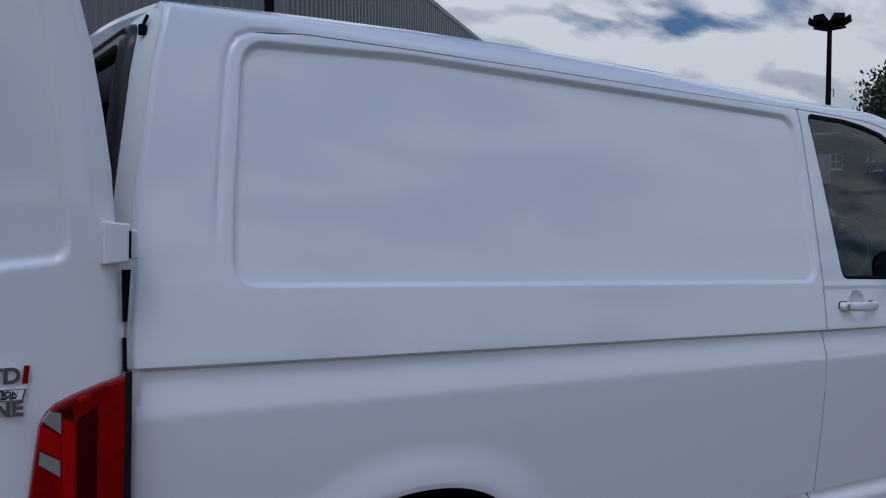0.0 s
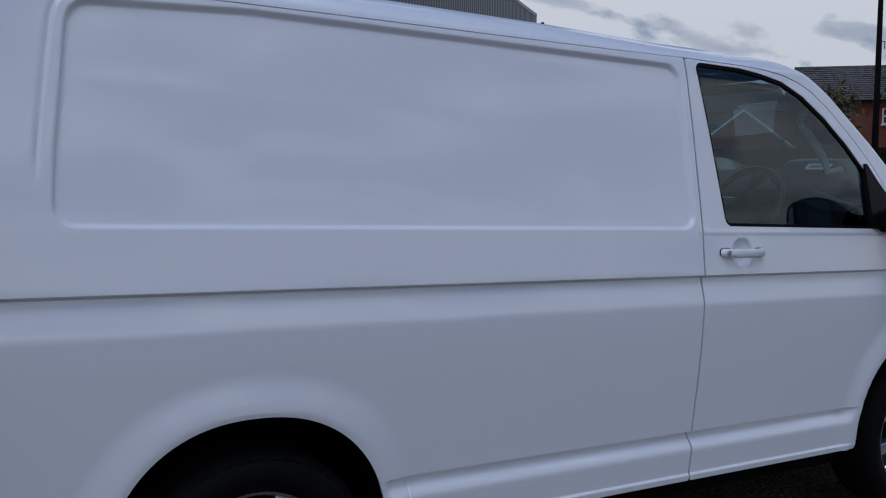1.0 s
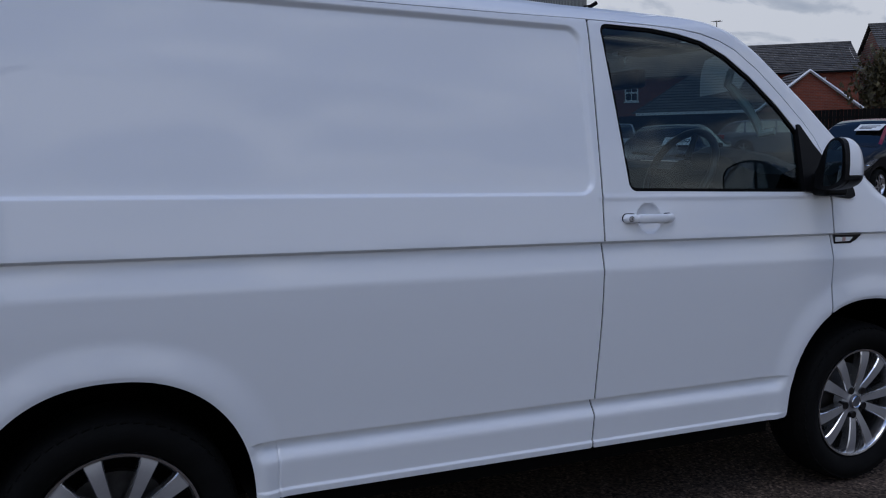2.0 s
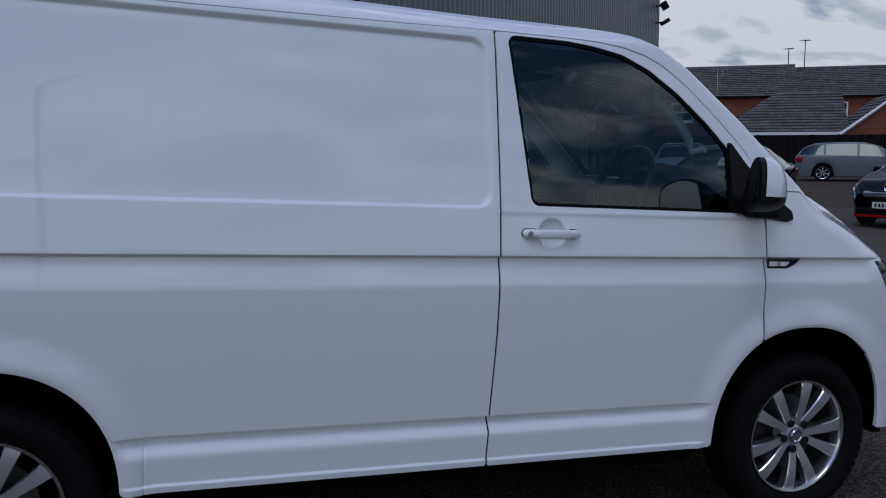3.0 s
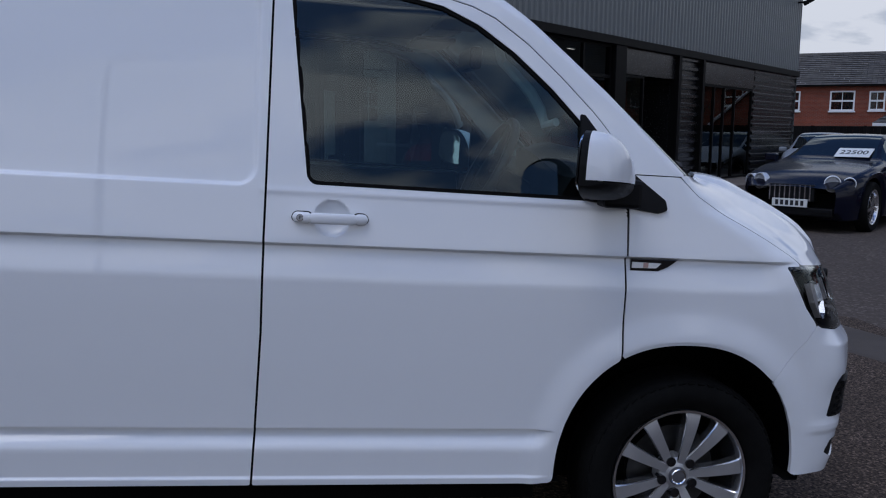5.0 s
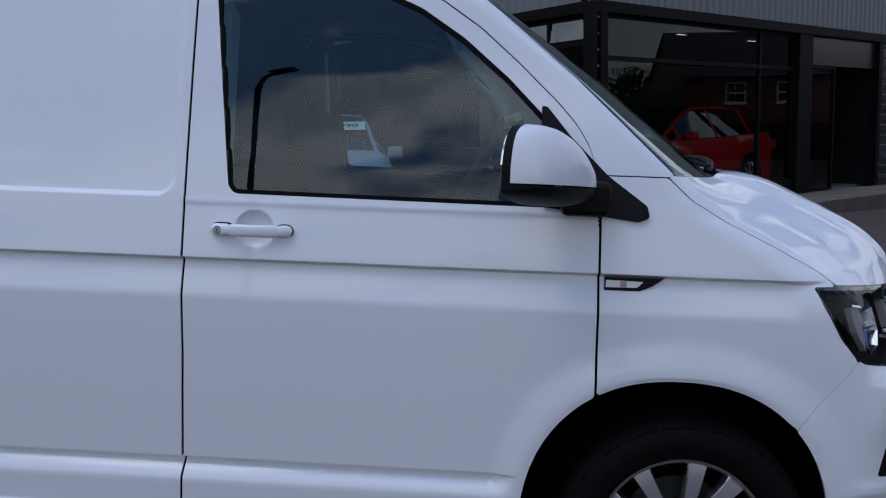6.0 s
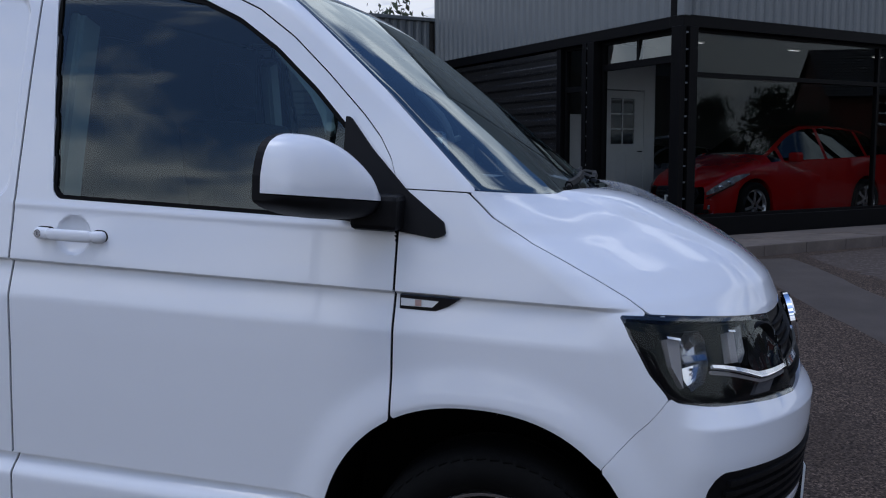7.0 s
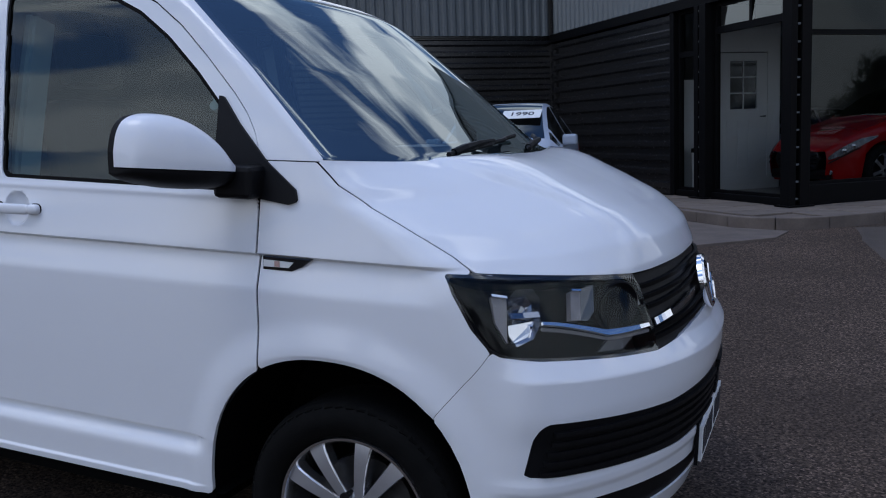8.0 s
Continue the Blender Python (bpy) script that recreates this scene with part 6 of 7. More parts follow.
# open right-hand rear door, its outer face turned to the side
TILT_X = math.tan(radians(RAKE)) * 1.2
rd = new("rear_door")
rd.parent = van
rd["label"] = "open white rear door with pressed panel"
edge = [(-3.712, 0.66), (-3.712, 1.150), (-3.716, 1.247), (-3.724, 1.348), (-3.735, 1.458), (-3.742, 1.546), (-3.758, 1.653), (-3.780, 1.780), (-3.801, 1.862), (-3.83, 1.93), (-3.88, 1.965), (-4.44, 1.99), (-4.47, 1.93), (-4.47, 0.50), (-3.72, 0.50)]
# a grid plate with a pressed panel
xs, zs = np.linspace(-4.47, -3.70, 230), np.linspace(0.50, 1.985, 240)
DX, DZ = np.meshgrid(xs, zs)
edge_x = np.interp(DZ, [e[1] for e in edge[:11]], [e[0] for e in edge[:11]])
DX2 = -4.47 + (DX + 4.47) * (edge_x + 4.47) / (-3.70 + 4.47)
press = round_box(DX2 + 0.11 * np.clip(DZ - 1.42, 0, 1), DZ + 0.12 * np.clip(-3.83 - DX2, 0, 1), -4.36, -3.818, 1.366, 2.05, 0.030)
to_edge = np.minimum(edge_x - DX2, DX2 + 4.47)
DY = -0.968 + 0.013 * (1 - step(press, -0.013, 0.001)) + 0.035 * np.exp(-to_edge / 0.018) * 0.5
vs = [(float(DX2[i, j]), float(DY[i, j]), float(DZ[i, j])) for i in range(DX.shape[0]) for j in range(DX.shape[1])]
nn = DX.shape[1]
fs = [(i * nn + j, i * nn + j + 1, (i + 1) * nn + j + 1, (i + 1) * nn + j) for i in range(DX.shape[0] - 1) for j in range(nn - 1)]
me = bpy.data.meshes.new("door_skin")
me.from_pydata(vs, [], fs)
me.materials.append(M_WHITE)
me.shade_smooth()
o = new("door_skin", me)
o.parent = rd
part("door_inner", prism([(a * 1.0 + (0.012 if a < -4.4 else -0.012), b) for a, b in edge], -0.948, -0.90), M_JAMB, rd, "white inner shell of the door")
hg = new("door_hinge")
hg.parent = rd
hg["label"] = "white painted rear door hinge"
part("hinge_leaf", prism([(-3.762, 1.361), (-3.762, 1.446), (-3.712, 1.441), (-3.712, 1.368)], -0.990, -0.955, bevel=0.004), M_WHITE, hg)
part("hinge_knuckle", prism([(-3.713, 1.372), (-3.713, 1.430), (-3.694, 1.428), (-3.694, 1.372)], -0.978, -0.93, bevel=0.003), M_WHITE, hg)
part("hinge_gap", prism([(-3.716, 1.374), (-3.716, 1.428), (-3.712, 1.428), (-3.712, 1.374)], -0.992, -0.97), M_RUBBER, hg)
SLANT = Matrix(((1, 0.22, 0, 0), (0, 1, 0, 0), (0, 0, 1, 0), (0, 0, 0, 1)))
text_mesh("TD", 0.040, M_CHROME, rd, Matrix.Translation((-3.930, -0.974, 1.157)) @ pose(0, 0, 0, 90, 0, 0), "lettering", "chrome letters on the door", 0.003, 0.0015)
text_mesh("I", 0.040, M_RED, rd, Matrix.Translation((-3.894, -0.974, 1.157)) @ pose(0, 0, 0, 90, 0, 0) @ SLANT, "lettering", "red last letter of the badge", 0.003, 0.0025)
part("badge_bar", prism([(-4.05, 1.112), (-3.898, 1.112), (-3.893, 1.133), (-4.05, 1.133)], -0.976, -0.966), M_CHROME, rd, "small chrome badge")
part("badge_face", prism([(-4.048, 1.114), (-3.901, 1.114), (-3.897, 1.131), (-4.048, 1.131)], -0.9775, -0.975), M_LABEL, rd, "white face of the small badge")
text_mesh("TION", 0.0155, M_INK, rd, Matrix.Translation((-3.925, -0.9785, 1.1245)) @ pose(0, 0, 0, 90, 0, 0) @ SLANT, "lettering", "black badge letters", 0.0008, 0.0006)
for k in range(9):
    part("badge_bar", prism([(-4.040 + k * 0.0148, 1.1155), (-4.029 + k * 0.0148, 1.1155), (-4.029 + k * 0.0148, 1.119), (-4.040 + k * 0.0148, 1.119)], -0.9785, -0.977), M_INK, rd)
text_mesh("NE", 0.040, M_CHROME, rd, Matrix.Translation((-3.924, -0.974, 1.096)) @ pose(0, 0, 0, 90, 0, 0), "lettering", "chrome letters on the door", 0.003, 0.0015)

# solid black slivers stand in for the shade in the gap beside the door
part("edge_gap", prism([(-3.722, 1.350), (-3.706, 1.350), (-3.712, 1.247), (-3.719, 1.247)], -0.966, -0.955), M_RUBBER, rd)
part("edge_gap", prism([(-3.719, 1.215), (-3.713, 1.215), (-3.712, 1.150), (-3.718, 1.150)], -0.966, -0.955), M_RUBBER, rd)

tail = new("tail_lamp")
tail.parent = van
tail["label"] = "red tail lamp with clear reversing windows"
tl = [(-3.707, 1.144), (-3.76, 1.132), (-3.81, 1.114), (-3.845, 1.098), (-3.862, 1.080), (-3.872, 1.058), (-3.892, 0.90), (-3.905, 0.72), (-3.80, 0.66), (-3.707, 0.66)]
part("lamp_body", prism(tl, -0.992, -0.93, bevel=0.006), M_RED, tail, "red moulded lamp lens")
part("lamp_edge", prism([(-3.707, 1.155), (-3.721, 1.151), (-3.721, 0.66), (-3.707, 0.66)], -0.9935, -0.92, bevel=0.002), M_GLOSSBLK, tail)
part("dark_segment", prism([(-3.770, 1.096), (-3.808, 1.070), (-3.808, 0.70), (-3.770, 0.70)], -0.9928, -0.985, bevel=0.0015), M_REDDK, tail)
part("dark_segment", prism([(-3.815, 1.098), (-3.842, 1.090), (-3.838, 1.078), (-3.812, 1.066)], -0.9928, -0.985, bevel=0.0015), M_REDDK, tail)
part("bright_segment", prism([(-3.784, 1.117), (-3.808, 1.108), (-3.806, 1.098), (-3.780, 1.110)], -0.9932, -0.985, bevel=0.0015), M_REDLT, tail, "bright red facet")
part("bright_segment", prism([(-3.811, 1.060), (-3.834, 1.072), (-3.834, 0.70), (-3.811, 0.70)], -0.9930, -0.985, bevel=0.0015), M_REDLT, tail, "bright red light column")
part("bright_segment", prism([(-3.838, 1.040), (-3.872, 1.064), (-3.874, 1.022), (-3.838, 0.998)], -0.9930, -0.985, bevel=0.0015), M_REDLT, tail, "bright red lamp chamber")
part("clear_window", prism([(-3.836, 1.084), (-3.855, 1.089), (-3.868, 1.072), (-3.836, 1.045)], -0.9955, -0.985), M_CLEAR, tail, "clear reversing lamp window")
part("clear_window", prism([(-3.837, 0.994), (-3.872, 1.016), (-3.874, 0.992), (-3.837, 0.964)], -0.9955, -0.985), M_CLEAR, tail, "clear reversing lamp window")
tail2 = new("tail_lamp")
tail2.parent = van
tail2["label"] = "red tail lamp with clear reversing windows"
part("lamp_body", prism(tl, 0.90, 0.955, bevel=0.006), M_RED, tail2)
ld = new("rear_door")
ld.parent = shell
ld["label"] = "closed white rear door"
part("door_skin", prism([(0.01, 0.50), (0.90, 0.50), (0.92, 1.0), (0.90, 1.30), (0.80, 1.80), (0.70, 1.93), (0.01, 1.95)], -3.76, -3.72, axis="x", bevel=0.01), M_WHITE, ld)
part("rear_bumper", boxes((-3.93, -3.60, -0.93, 0.93, 0.36, 0.52), bevel=0.04), M_WHITE, shell, "white rear bumper")

# ---------------------------------------------------------------- parked cars
def car_paint(name, colour, rough=0.25):
    return material(name, colour, rough, vary=0.03, scale=3, coat=0.10, spec=0.2)


M_CARGLASS = glass_material("dark_car_glass", (0.05, 0.06, 0.07), ior=1.5, double=1.8)
M_HEADL = material("clear_headlight", (0.30, 0.32, 0.35), 0.16, metal=0.7, vary=0.5, scale=14, coat=1.0)
M_ROUNDL = material("bright_round_headlight", (0.75, 0.77, 0.80), 0.2, metal=0.4, vary=0.2, scale=30, coat=1.0)
M_AMBER = material("red_rear_light", (0.35, 0.01, 0.01), 0.1, coat=0.6)
SHAPES = {
    # stations: x from the nose (0) to the tail (1): shoulder height, top height, half width, top half width
    "coupe": [(0.0, 0.62, 0.62, 0.62, 0.50), (0.03, 0.70, 0.72, 0.78, 0.66), (0.10, 0.80, 0.84, 0.88, 0.74), (0.22, 0.88, 0.93, 0.93, 0.78), (0.33, 0.92, 0.98, 0.95, 0.80), (0.36, 0.93, 1.02, 0.95, 0.72), (0.42, 0.94, 1.20, 0.95, 0.64), (0.50, 0.94, 1.36, 0.95, 0.58), (0.60, 0.95, 1.39, 0.95, 0.57), (0.70, 0.97, 1.35, 0.95, 0.58), (0.80, 0.99, 1.22, 0.95, 0.62), (0.88, 1.00, 1.06, 0.93, 0.68), (0.95, 0.98, 1.02, 0.88, 0.68), (1.0, 0.86, 0.88, 0.74, 0.60)],
    "hatch": [(0.0, 0.58, 0.58, 0.58, 0.46), (0.03, 0.68, 0.70, 0.74, 0.62), (0.09, 0.80, 0.84, 0.84, 0.70), (0.20, 0.90, 0.97, 0.89, 0.74), (0.26, 0.93, 1.02, 0.90, 0.74), (0.32, 0.95, 1.16, 0.90, 0.68), (0.40, 0.96, 1.36, 0.91, 0.62), (0.48, 0.97, 1.46, 0.91, 0.58), (0.60, 0.98, 1.48, 0.91, 0.57), (0.74, 1.00, 1.46, 0.91, 0.56), (0.86, 1.03, 1.40, 0.89, 0.55), (0.93, 1.04, 1.26, 0.86, 0.58), (0.98, 1.00, 1.06, 0.82, 0.64), (1.0, 0.80, 0.82, 0.76, 0.62)],
    "estate": [(0.0, 0.60, 0.60, 0.60, 0.48), (0.03, 0.70, 0.72, 0.78, 0.64), (0.09, 0.82, 0.85, 0.87, 0.72), (0.22, 0.90, 0.95, 0.91, 0.76), (0.29, 0.93, 1.00, 0.92, 0.76), (0.35, 0.94, 1.16, 0.92, 0.70), (0.42, 0.95, 1.36, 0.92, 0.62), (0.50, 0.96, 1.45, 0.92, 0.59), (0.62, 0.97, 1.46, 0.92, 0.58), (0.76, 0.98, 1.45, 0.92, 0.57), (0.88, 1.00, 1.41, 0.91, 0.56), (0.95, 1.00, 1.26, 0.88, 0.58), (0.985, 0.98, 1.04, 0.84, 0.64), (1.0, 0.80, 0.82, 0.78, 0.62)],
}


def build_car(name, label, shape, paint, length, m, wheel_r=0.33, price="", round_lamps=False, lower=None, plate_mat=None, roof_mat=None, group="parked cars"):
    """A parked car: nose at +x, centre of the footprint at the origin, wheels on z = 0."""
    car = thing(name, label, "car", m, group)
    st = SHAPES[shape]
    fr = np.array([s[0] for s in st])
    tt = np.linspace(0, 1, 61)
    tab = [np.interp(tt, fr, [s[k] for s in st]) for k in range(1, 5)]
    ker = np.array([1, 2, 3, 2, 1]) / 9
    tab = [np.convolve(np.pad(v, 2, mode="edge"), ker, mode="valid") for v in tab]
    fa, ra = 0.19, 0.80
    body_f, glass_f, roof_f, V = [], [], [], []
    n = 13

    def arch_z(x, side):
        d = min(abs(x - (0.5 - fa) * length), abs(x - (0.5 - ra) * length))
        r = wheel_r + 0.055
        return wheel_r + math.sqrt(max(0, r * r - d * d)) if d < r else 0.20
    for i, t in enumerate(tt):
        zs, zt, w, wt = (float(v[i]) for v in tab)
        x = (0.5 - t) * length
        end = min(t, 1 - t)
        z0 = max(arch_z(x, 0), 0.20 if end > 0.02 else 0.30)
        w0 = w * 0.97
        pts = [(w0 * 0.5, z0), (w0, z0), (w0 * 1.01, z0 + 0.03), (w, z0 + (zs - z0) * 0.45), (w * 1.0, z0 + (zs - z0) * 0.75), (w * 0.975, zs - 0.02), (w * 0.95, zs)]
        cabin = zt - zs > 0.07
        pts += [((w * 0.95 * 0.25 + wt * 0.75) if cabin else w * 0.9, zs + (zt - zs) * 0.70), (wt * 1.02, zt - min(0.05, (zt - zs) * 0.25)), (wt * 0.92, zt - 0.012), (wt * 0.6, zt), (wt * 0.3, zt + 0.006), (0, zt + 0.008)]
        V += [(x, y, z) for y, z in pts]
    for i in range(len(tt) - 1):
        t = tt[i]
        zs, zt = float(tab[0][i]), float(tab[1][i])
        zt2 = float(tab[1][i + 1])
        cabin = zt - zs > 0.10
        steep = abs(zt2 - zt) > 0.011
        pillar = i % 14 == 5
        for k in range(n - 1):
            q = (i * n + k, (i + 1) * n + k, (i + 1) * n + k + 1, i * n + k + 1)
            if cabin and k in (6, 7) and not pillar:
                glass_f.append(q)
            elif cabin and steep and k >= 9:
                glass_f.append(q)
            elif cabin and k >= 8:
                roof_f.append(q)
            else:
                body_f.append(q)

    def both(fs):
        N = len(V)
        vv = V + [(x, -y, z) for x, y, z in V]
        return vv, fs + [tuple(N + a for a in q[::-1]) for q in fs]
    for nm, fs, mat in (("body", body_f, paint), ("roof", roof_f, roof_mat or paint), ("glass", glass_f, M_CARGLASS)):
        vv, ff = both(fs)
        me = bpy.data.meshes.new(nm)
        me.from_pydata(vv, [], ff)
        me.materials.append(mat)
        bm = bmesh.new()
        bm.from_mesh(me)
        bmesh.ops.delete(bm, geom=[v for v in bm.verts if not v.link_faces], context="VERTS")
        bmesh.ops.remove_doubles(bm, verts=bm.verts, dist=0.0008)
        bmesh.ops.recalc_face_normals(bm, faces=bm.faces)
        bm.to_mesh(me)
        bm.free()
        me.shade_smooth()
        me.set_sharp_from_angle(angle=radians(40))
        o = new(nm, me)
        o.parent = car
    L2 = length / 2
    part("chassis", boxes((-L2 + 0.25, L2 - 0.25, -0.62, 0.62, 0.17, 0.55), (-L2 + 1.2, L2 - 1.5, -0.70, 0.70, 0.5, 0.75)), M_UNDER, car)
    for s in (1, -1):
        for f in (fa, ra):
            w = new("wheel")
            w.parent = car
            w.location = ((0.5 - f) * length, s * (max(float(v) for v in tab[2]) - 0.13), wheel_r)
            if s > 0:
                w.rotation_euler = (0, 0, math.pi)
            part("tyre", lathe([(wheel_r * 0.68, -0.09), (wheel_r * 0.92, -0.11), (wheel_r, -0.07), (wheel_r, 0.08), (wheel_r * 0.7, 0.10)], 36), M_TYRE, w, smooth=True)
            part("rim", lathe([(wheel_r * 0.60, -0.05), (wheel_r * 0.66, -0.085), (wheel_r * 0.70, -0.095), (wheel_r * 0.71, -0.08)], 32), M_ALLOY, w)
            part("disc", lathe([(0, 0.0), (wheel_r * 0.68, 0.0), (wheel_r * 0.68, 0.02)], 24), M_UNDER, w)
            for k in range(7):
                sp = part("spoke", boxes((-0.022, 0.022, -0.08, -0.05, 0.02, wheel_r * 0.67)), M_ALLOY, w)
                sp.matrix_basis = pose(0, 0, 0, 0, k * 360 / 7, 0)
        ws = float(np.interp(0.06, tt, tab[2]))
        if round_lamps:
            for dy, r in ((0.10, 0.085), (0.30, 0.105)):
                h = part("headlight", lathe([(0, 0.03), (r * 0.8, 0.01), (r, -0.02), (r * 1.12, -0.015), (r * 1.12, 0.08)], 24), M_ROUNDL, car, "round clear headlight")
                h.matrix_basis = pose(L2 - 0.30 + (0.12 if dy > 0.2 else 0.0), s * (ws + 0.02 - dy), 0.70, 0, 0, 90 + s * 18)
        else:
            wrap = [((0.5 - t) * length + 0.012, s * (float(np.interp(t, tt, tab[2])) + 0.004), float(np.interp(t, tt, tab[0])) - 0.10 + 0.12 * t) for t in (0.006, 0.02, 0.04, 0.065, 0.095, 0.125, 0.155)]
            part("headlight", strip(wrap, [0.035, 0.075, 0.10, 0.105, 0.09, 0.06, 0.015], 0.03), M_HEADL, car, "clear swept headlight")
            # two chrome lumps added to make highlights in each headlight
            for k in (2, 3):
                x, y, z = wrap[k]
                part("headlight_glint", boxes((x - 0.05, x + 0.012, y - 0.045 + s * 0.004, y + 0.045 + s * 0.004, z - 0.03, z + 0.03), bevel=0.016), M_LAMPCHROME, car, "chrome lump added as a highlight in the headlight")
            part("headlight_trim", strip([(x, y, z - 0.066) for x, y, z in wrap[:5]], 0.016, 0.034), M_BLACK, car)
        wr = float(np.interp(0.97, tt, tab[2]))
        part("tail_light", boxes((-L2 + 0.02, -L2 + 0.26, s * (wr - 0.02) - 0.06, s * (wr - 0.02) + 0.06, 0.74, 0.92), bevel=0.02), M_AMBER, car, "red tail light")
        mx = float(np.interp(0.36, tt, tab[2]))
        dm = part("door_mirror", boxes((-0.09, 0.05, -0.10, 0.10, -0.06, 0.07), bevel=0.03), paint, car)
        dm.matrix_basis = pose((0.5 - 0.36) * length, s * (mx + 0.06), 1.00)
    if round_lamps or price == "bars":
        part("grille", boxes((L2 - 0.16, L2 - 0.03, -0.34, 0.34, 0.44, 0.68), bevel=0.02), M_BLACK, car, "dark front grille")
    else:
        part("grille", prism([(-0.40, 0.36), (0.40, 0.36), (0.50, 0.50), (0.44, 0.60), (-0.44, 0.60), (-0.50, 0.50)], L2 - 0.16, L2 + 0.006, axis="x", bevel=0.012), M_BLACK, car, "wide dark front grille")
        for k in range(4):
            part("grille_slat", boxes((L2 + 0.004, L2 + 0.012, -0.42, 0.42, 0.395 + 0.05 * k, 0.41 + 0.05 * k)), M_GLOSSBLK, car)
        for s in (1, -1):
            part("fog_lamp", boxes((L2 - 0.18, L2 - 0.045, s * 0.60 - 0.06, s * 0.60 + 0.06, 0.30, 0.36), bevel=0.012), M_HEADL, car, "slim front fog lamp")
    if round_lamps:
        for k in range(9):
            part("grille_mesh", boxes((L2 - 0.03, L2 - 0.024, -0.33 + k * 0.075, -0.31 + k * 0.075, 0.45, 0.67)), M_CHROME, car)
    part("lower_intake", boxes((L2 - 0.20, L2 - 0.02, -0.62, 0.62, 0.24, 0.36), bevel=0.02), M_BLACK, car)
    if lower:
        part("front_lip", boxes((L2 - 0.22, L2 + 0.015, -0.64, 0.64, 0.20, 0.245), bevel=0.01), lower, car, "red front lip")
    pl = new("number_plate")
    pl.parent = car
    pl.matrix_basis = pose(L2 + 0.005, 0, 0.42, 0, 0, 90)
    part("plate_board", boxes((-0.26, 0.26, -0.012, 0.012, -0.055, 0.055)), M_LABEL, pl)
    for k in range(6):
        part("plate_bar", boxes((-0.21 + k * 0.075, -0.165 + k * 0.075, -0.016, -0.011, -0.035, 0.035)), M_INK, pl)
    if price:
        i = int(0.385 * 60)
        x, z = (0.5 - 0.385) * length, float(tab[1][i])
        x2, z2 = (0.5 - 0.46) * length, float(tab[1][int(0.46 * 60)])
        ang = math.degrees(math.atan2(z2 - z, x - x2))
        sign = new("price_sign")
        sign.parent = car
        sign["label"] = "white price card behind the windscreen"
        sign.matrix_basis = Matrix.Translation((x + 0.03, 0.30, z + 0.01)) @ pose(0, 0, 0, 0, -(90 - ang) * 0 , 0) @ pose(0, 0, 0, 90 - (90 - ang), 0, 90)
        part("card", boxes((-0.27, 0.27, -0.15, 0.15, 0.0, 0.004)), M_LABEL, sign)
        if price == "bars":
            for k in range(3):
                part("card_bar", boxes((-0.20, 0.20 - 0.07 * k, 0.045 - 0.06 * k, 0.075 - 0.06 * k, 0.004, 0.006)), M_INK, sign)
            ring = part("badge", lathe([(0.058, -0.012), (0.066, -0.018), (0.074, -0.012), (0.074, 0.02), (0.058, 0.02)], 24), M_CHROME, car, "round chrome badge")
            ring.matrix_basis = pose(L2 - 0.045, 0, 0.74, 0, 0, 90)
            part("front_panel", boxes((L2 - 0.14, L2 - 0.022, -0.50, 0.50, 0.56, 0.66), bevel=0.03), P_SILVER, car, "silver front panel")
        else:
            text_mesh(price, 0.175, M_INK, sign, pose(0, 0, 0.006), "lettering", "price figures", 0.001, 0.002)
    return car


def heading(x, y, deg):
    return pose(x, y, ground_z(x, y), 0, 0, deg)


P_NAVY = car_paint("midnight_blue_paint", (0.003, 0.004, 0.012), 0.16)
P_SILVER = car_paint("silver_paint", (0.30, 0.33, 0.38), 0.28)
P_GREY = car_paint("steel_grey_paint", (0.13, 0.15, 0.18), 0.28)
P_RED = car_paint("bright_red_paint", (0.27, 0.005, 0.005), 0.22)
P_BLACK = car_paint("black_paint", (0.006, 0.006, 0.007), 0.18)
P_MAROON = car_paint("maroon_paint", (0.16, 0.010, 0.028), 0.24)
P_LBLUE = car_paint("pale_blue_paint", (0.33, 0.38, 0.46), 0.3)
az = 52.0
fx, fy = 6.03, 8.42
build_car("luxury_coupe", "dark blue grand touring coupe with round headlights", "coupe", P_NAVY, 4.80, heading(fx + 2.4 * math.sin(radians(az)), fy + 2.4 * math.cos(radians(az)), 270 - az) @ Matrix.Diagonal((1.0, 1.0, 1.06, 1.0)), 0.36, "22500", True)
build_car("estate_car", "steel grey estate car parked by the black fence", "estate", P_GREY, 4.90, heading(23.6, 22.0, -43), 0.33)
build_car("hatchback", "silver hatchback parked in the yard", "hatch", P_SILVER, 4.2, heading(13.6, 19.4, 232), 0.31)
build_car("hatchback", "black hatchback with maroon roof and red front lip", "hatch", P_BLACK, 3.6, heading(11.46, 8.38, 196) @ Matrix.Diagonal((1.0, 0.87, 0.99, 1)), 0.29, "bars", False, P_RED, None, P_MAROON)
red_car = build_car("showroom_car", "bright red hatchback inside the showroom", "hatch", P_RED, 4.35, SHOW @ pose(3.57, 1.25, PAVE + 0.02, 0, 0, 181.3) @ Matrix.Diagonal((1.14, 1.0, 1.20, 1)), 0.33, "", False, None, None, None, "cars in the showroom")
M_GREEN = material("green_card", (0.22, 0.40, 0.10), 0.7)
card = part("price_card", boxes((-0.004, 0.004, -0.24, 0.24, -0.13, 0.13), bevel=0.002), M_GREEN, red_car, "green price card behind the windscreen")
card.matrix_basis = pose(0.62, 0.28, 1.18, 0, -38, 0)
build_car("saloon_car", "pale silver-blue car beside the black clad wall", "hatch", P_LBLUE, 4.1, heading(-2.9, 8.85, -80.5) @ Matrix.Diagonal((1.0, 0.98, 1.12, 1)), 0.31, "1990")
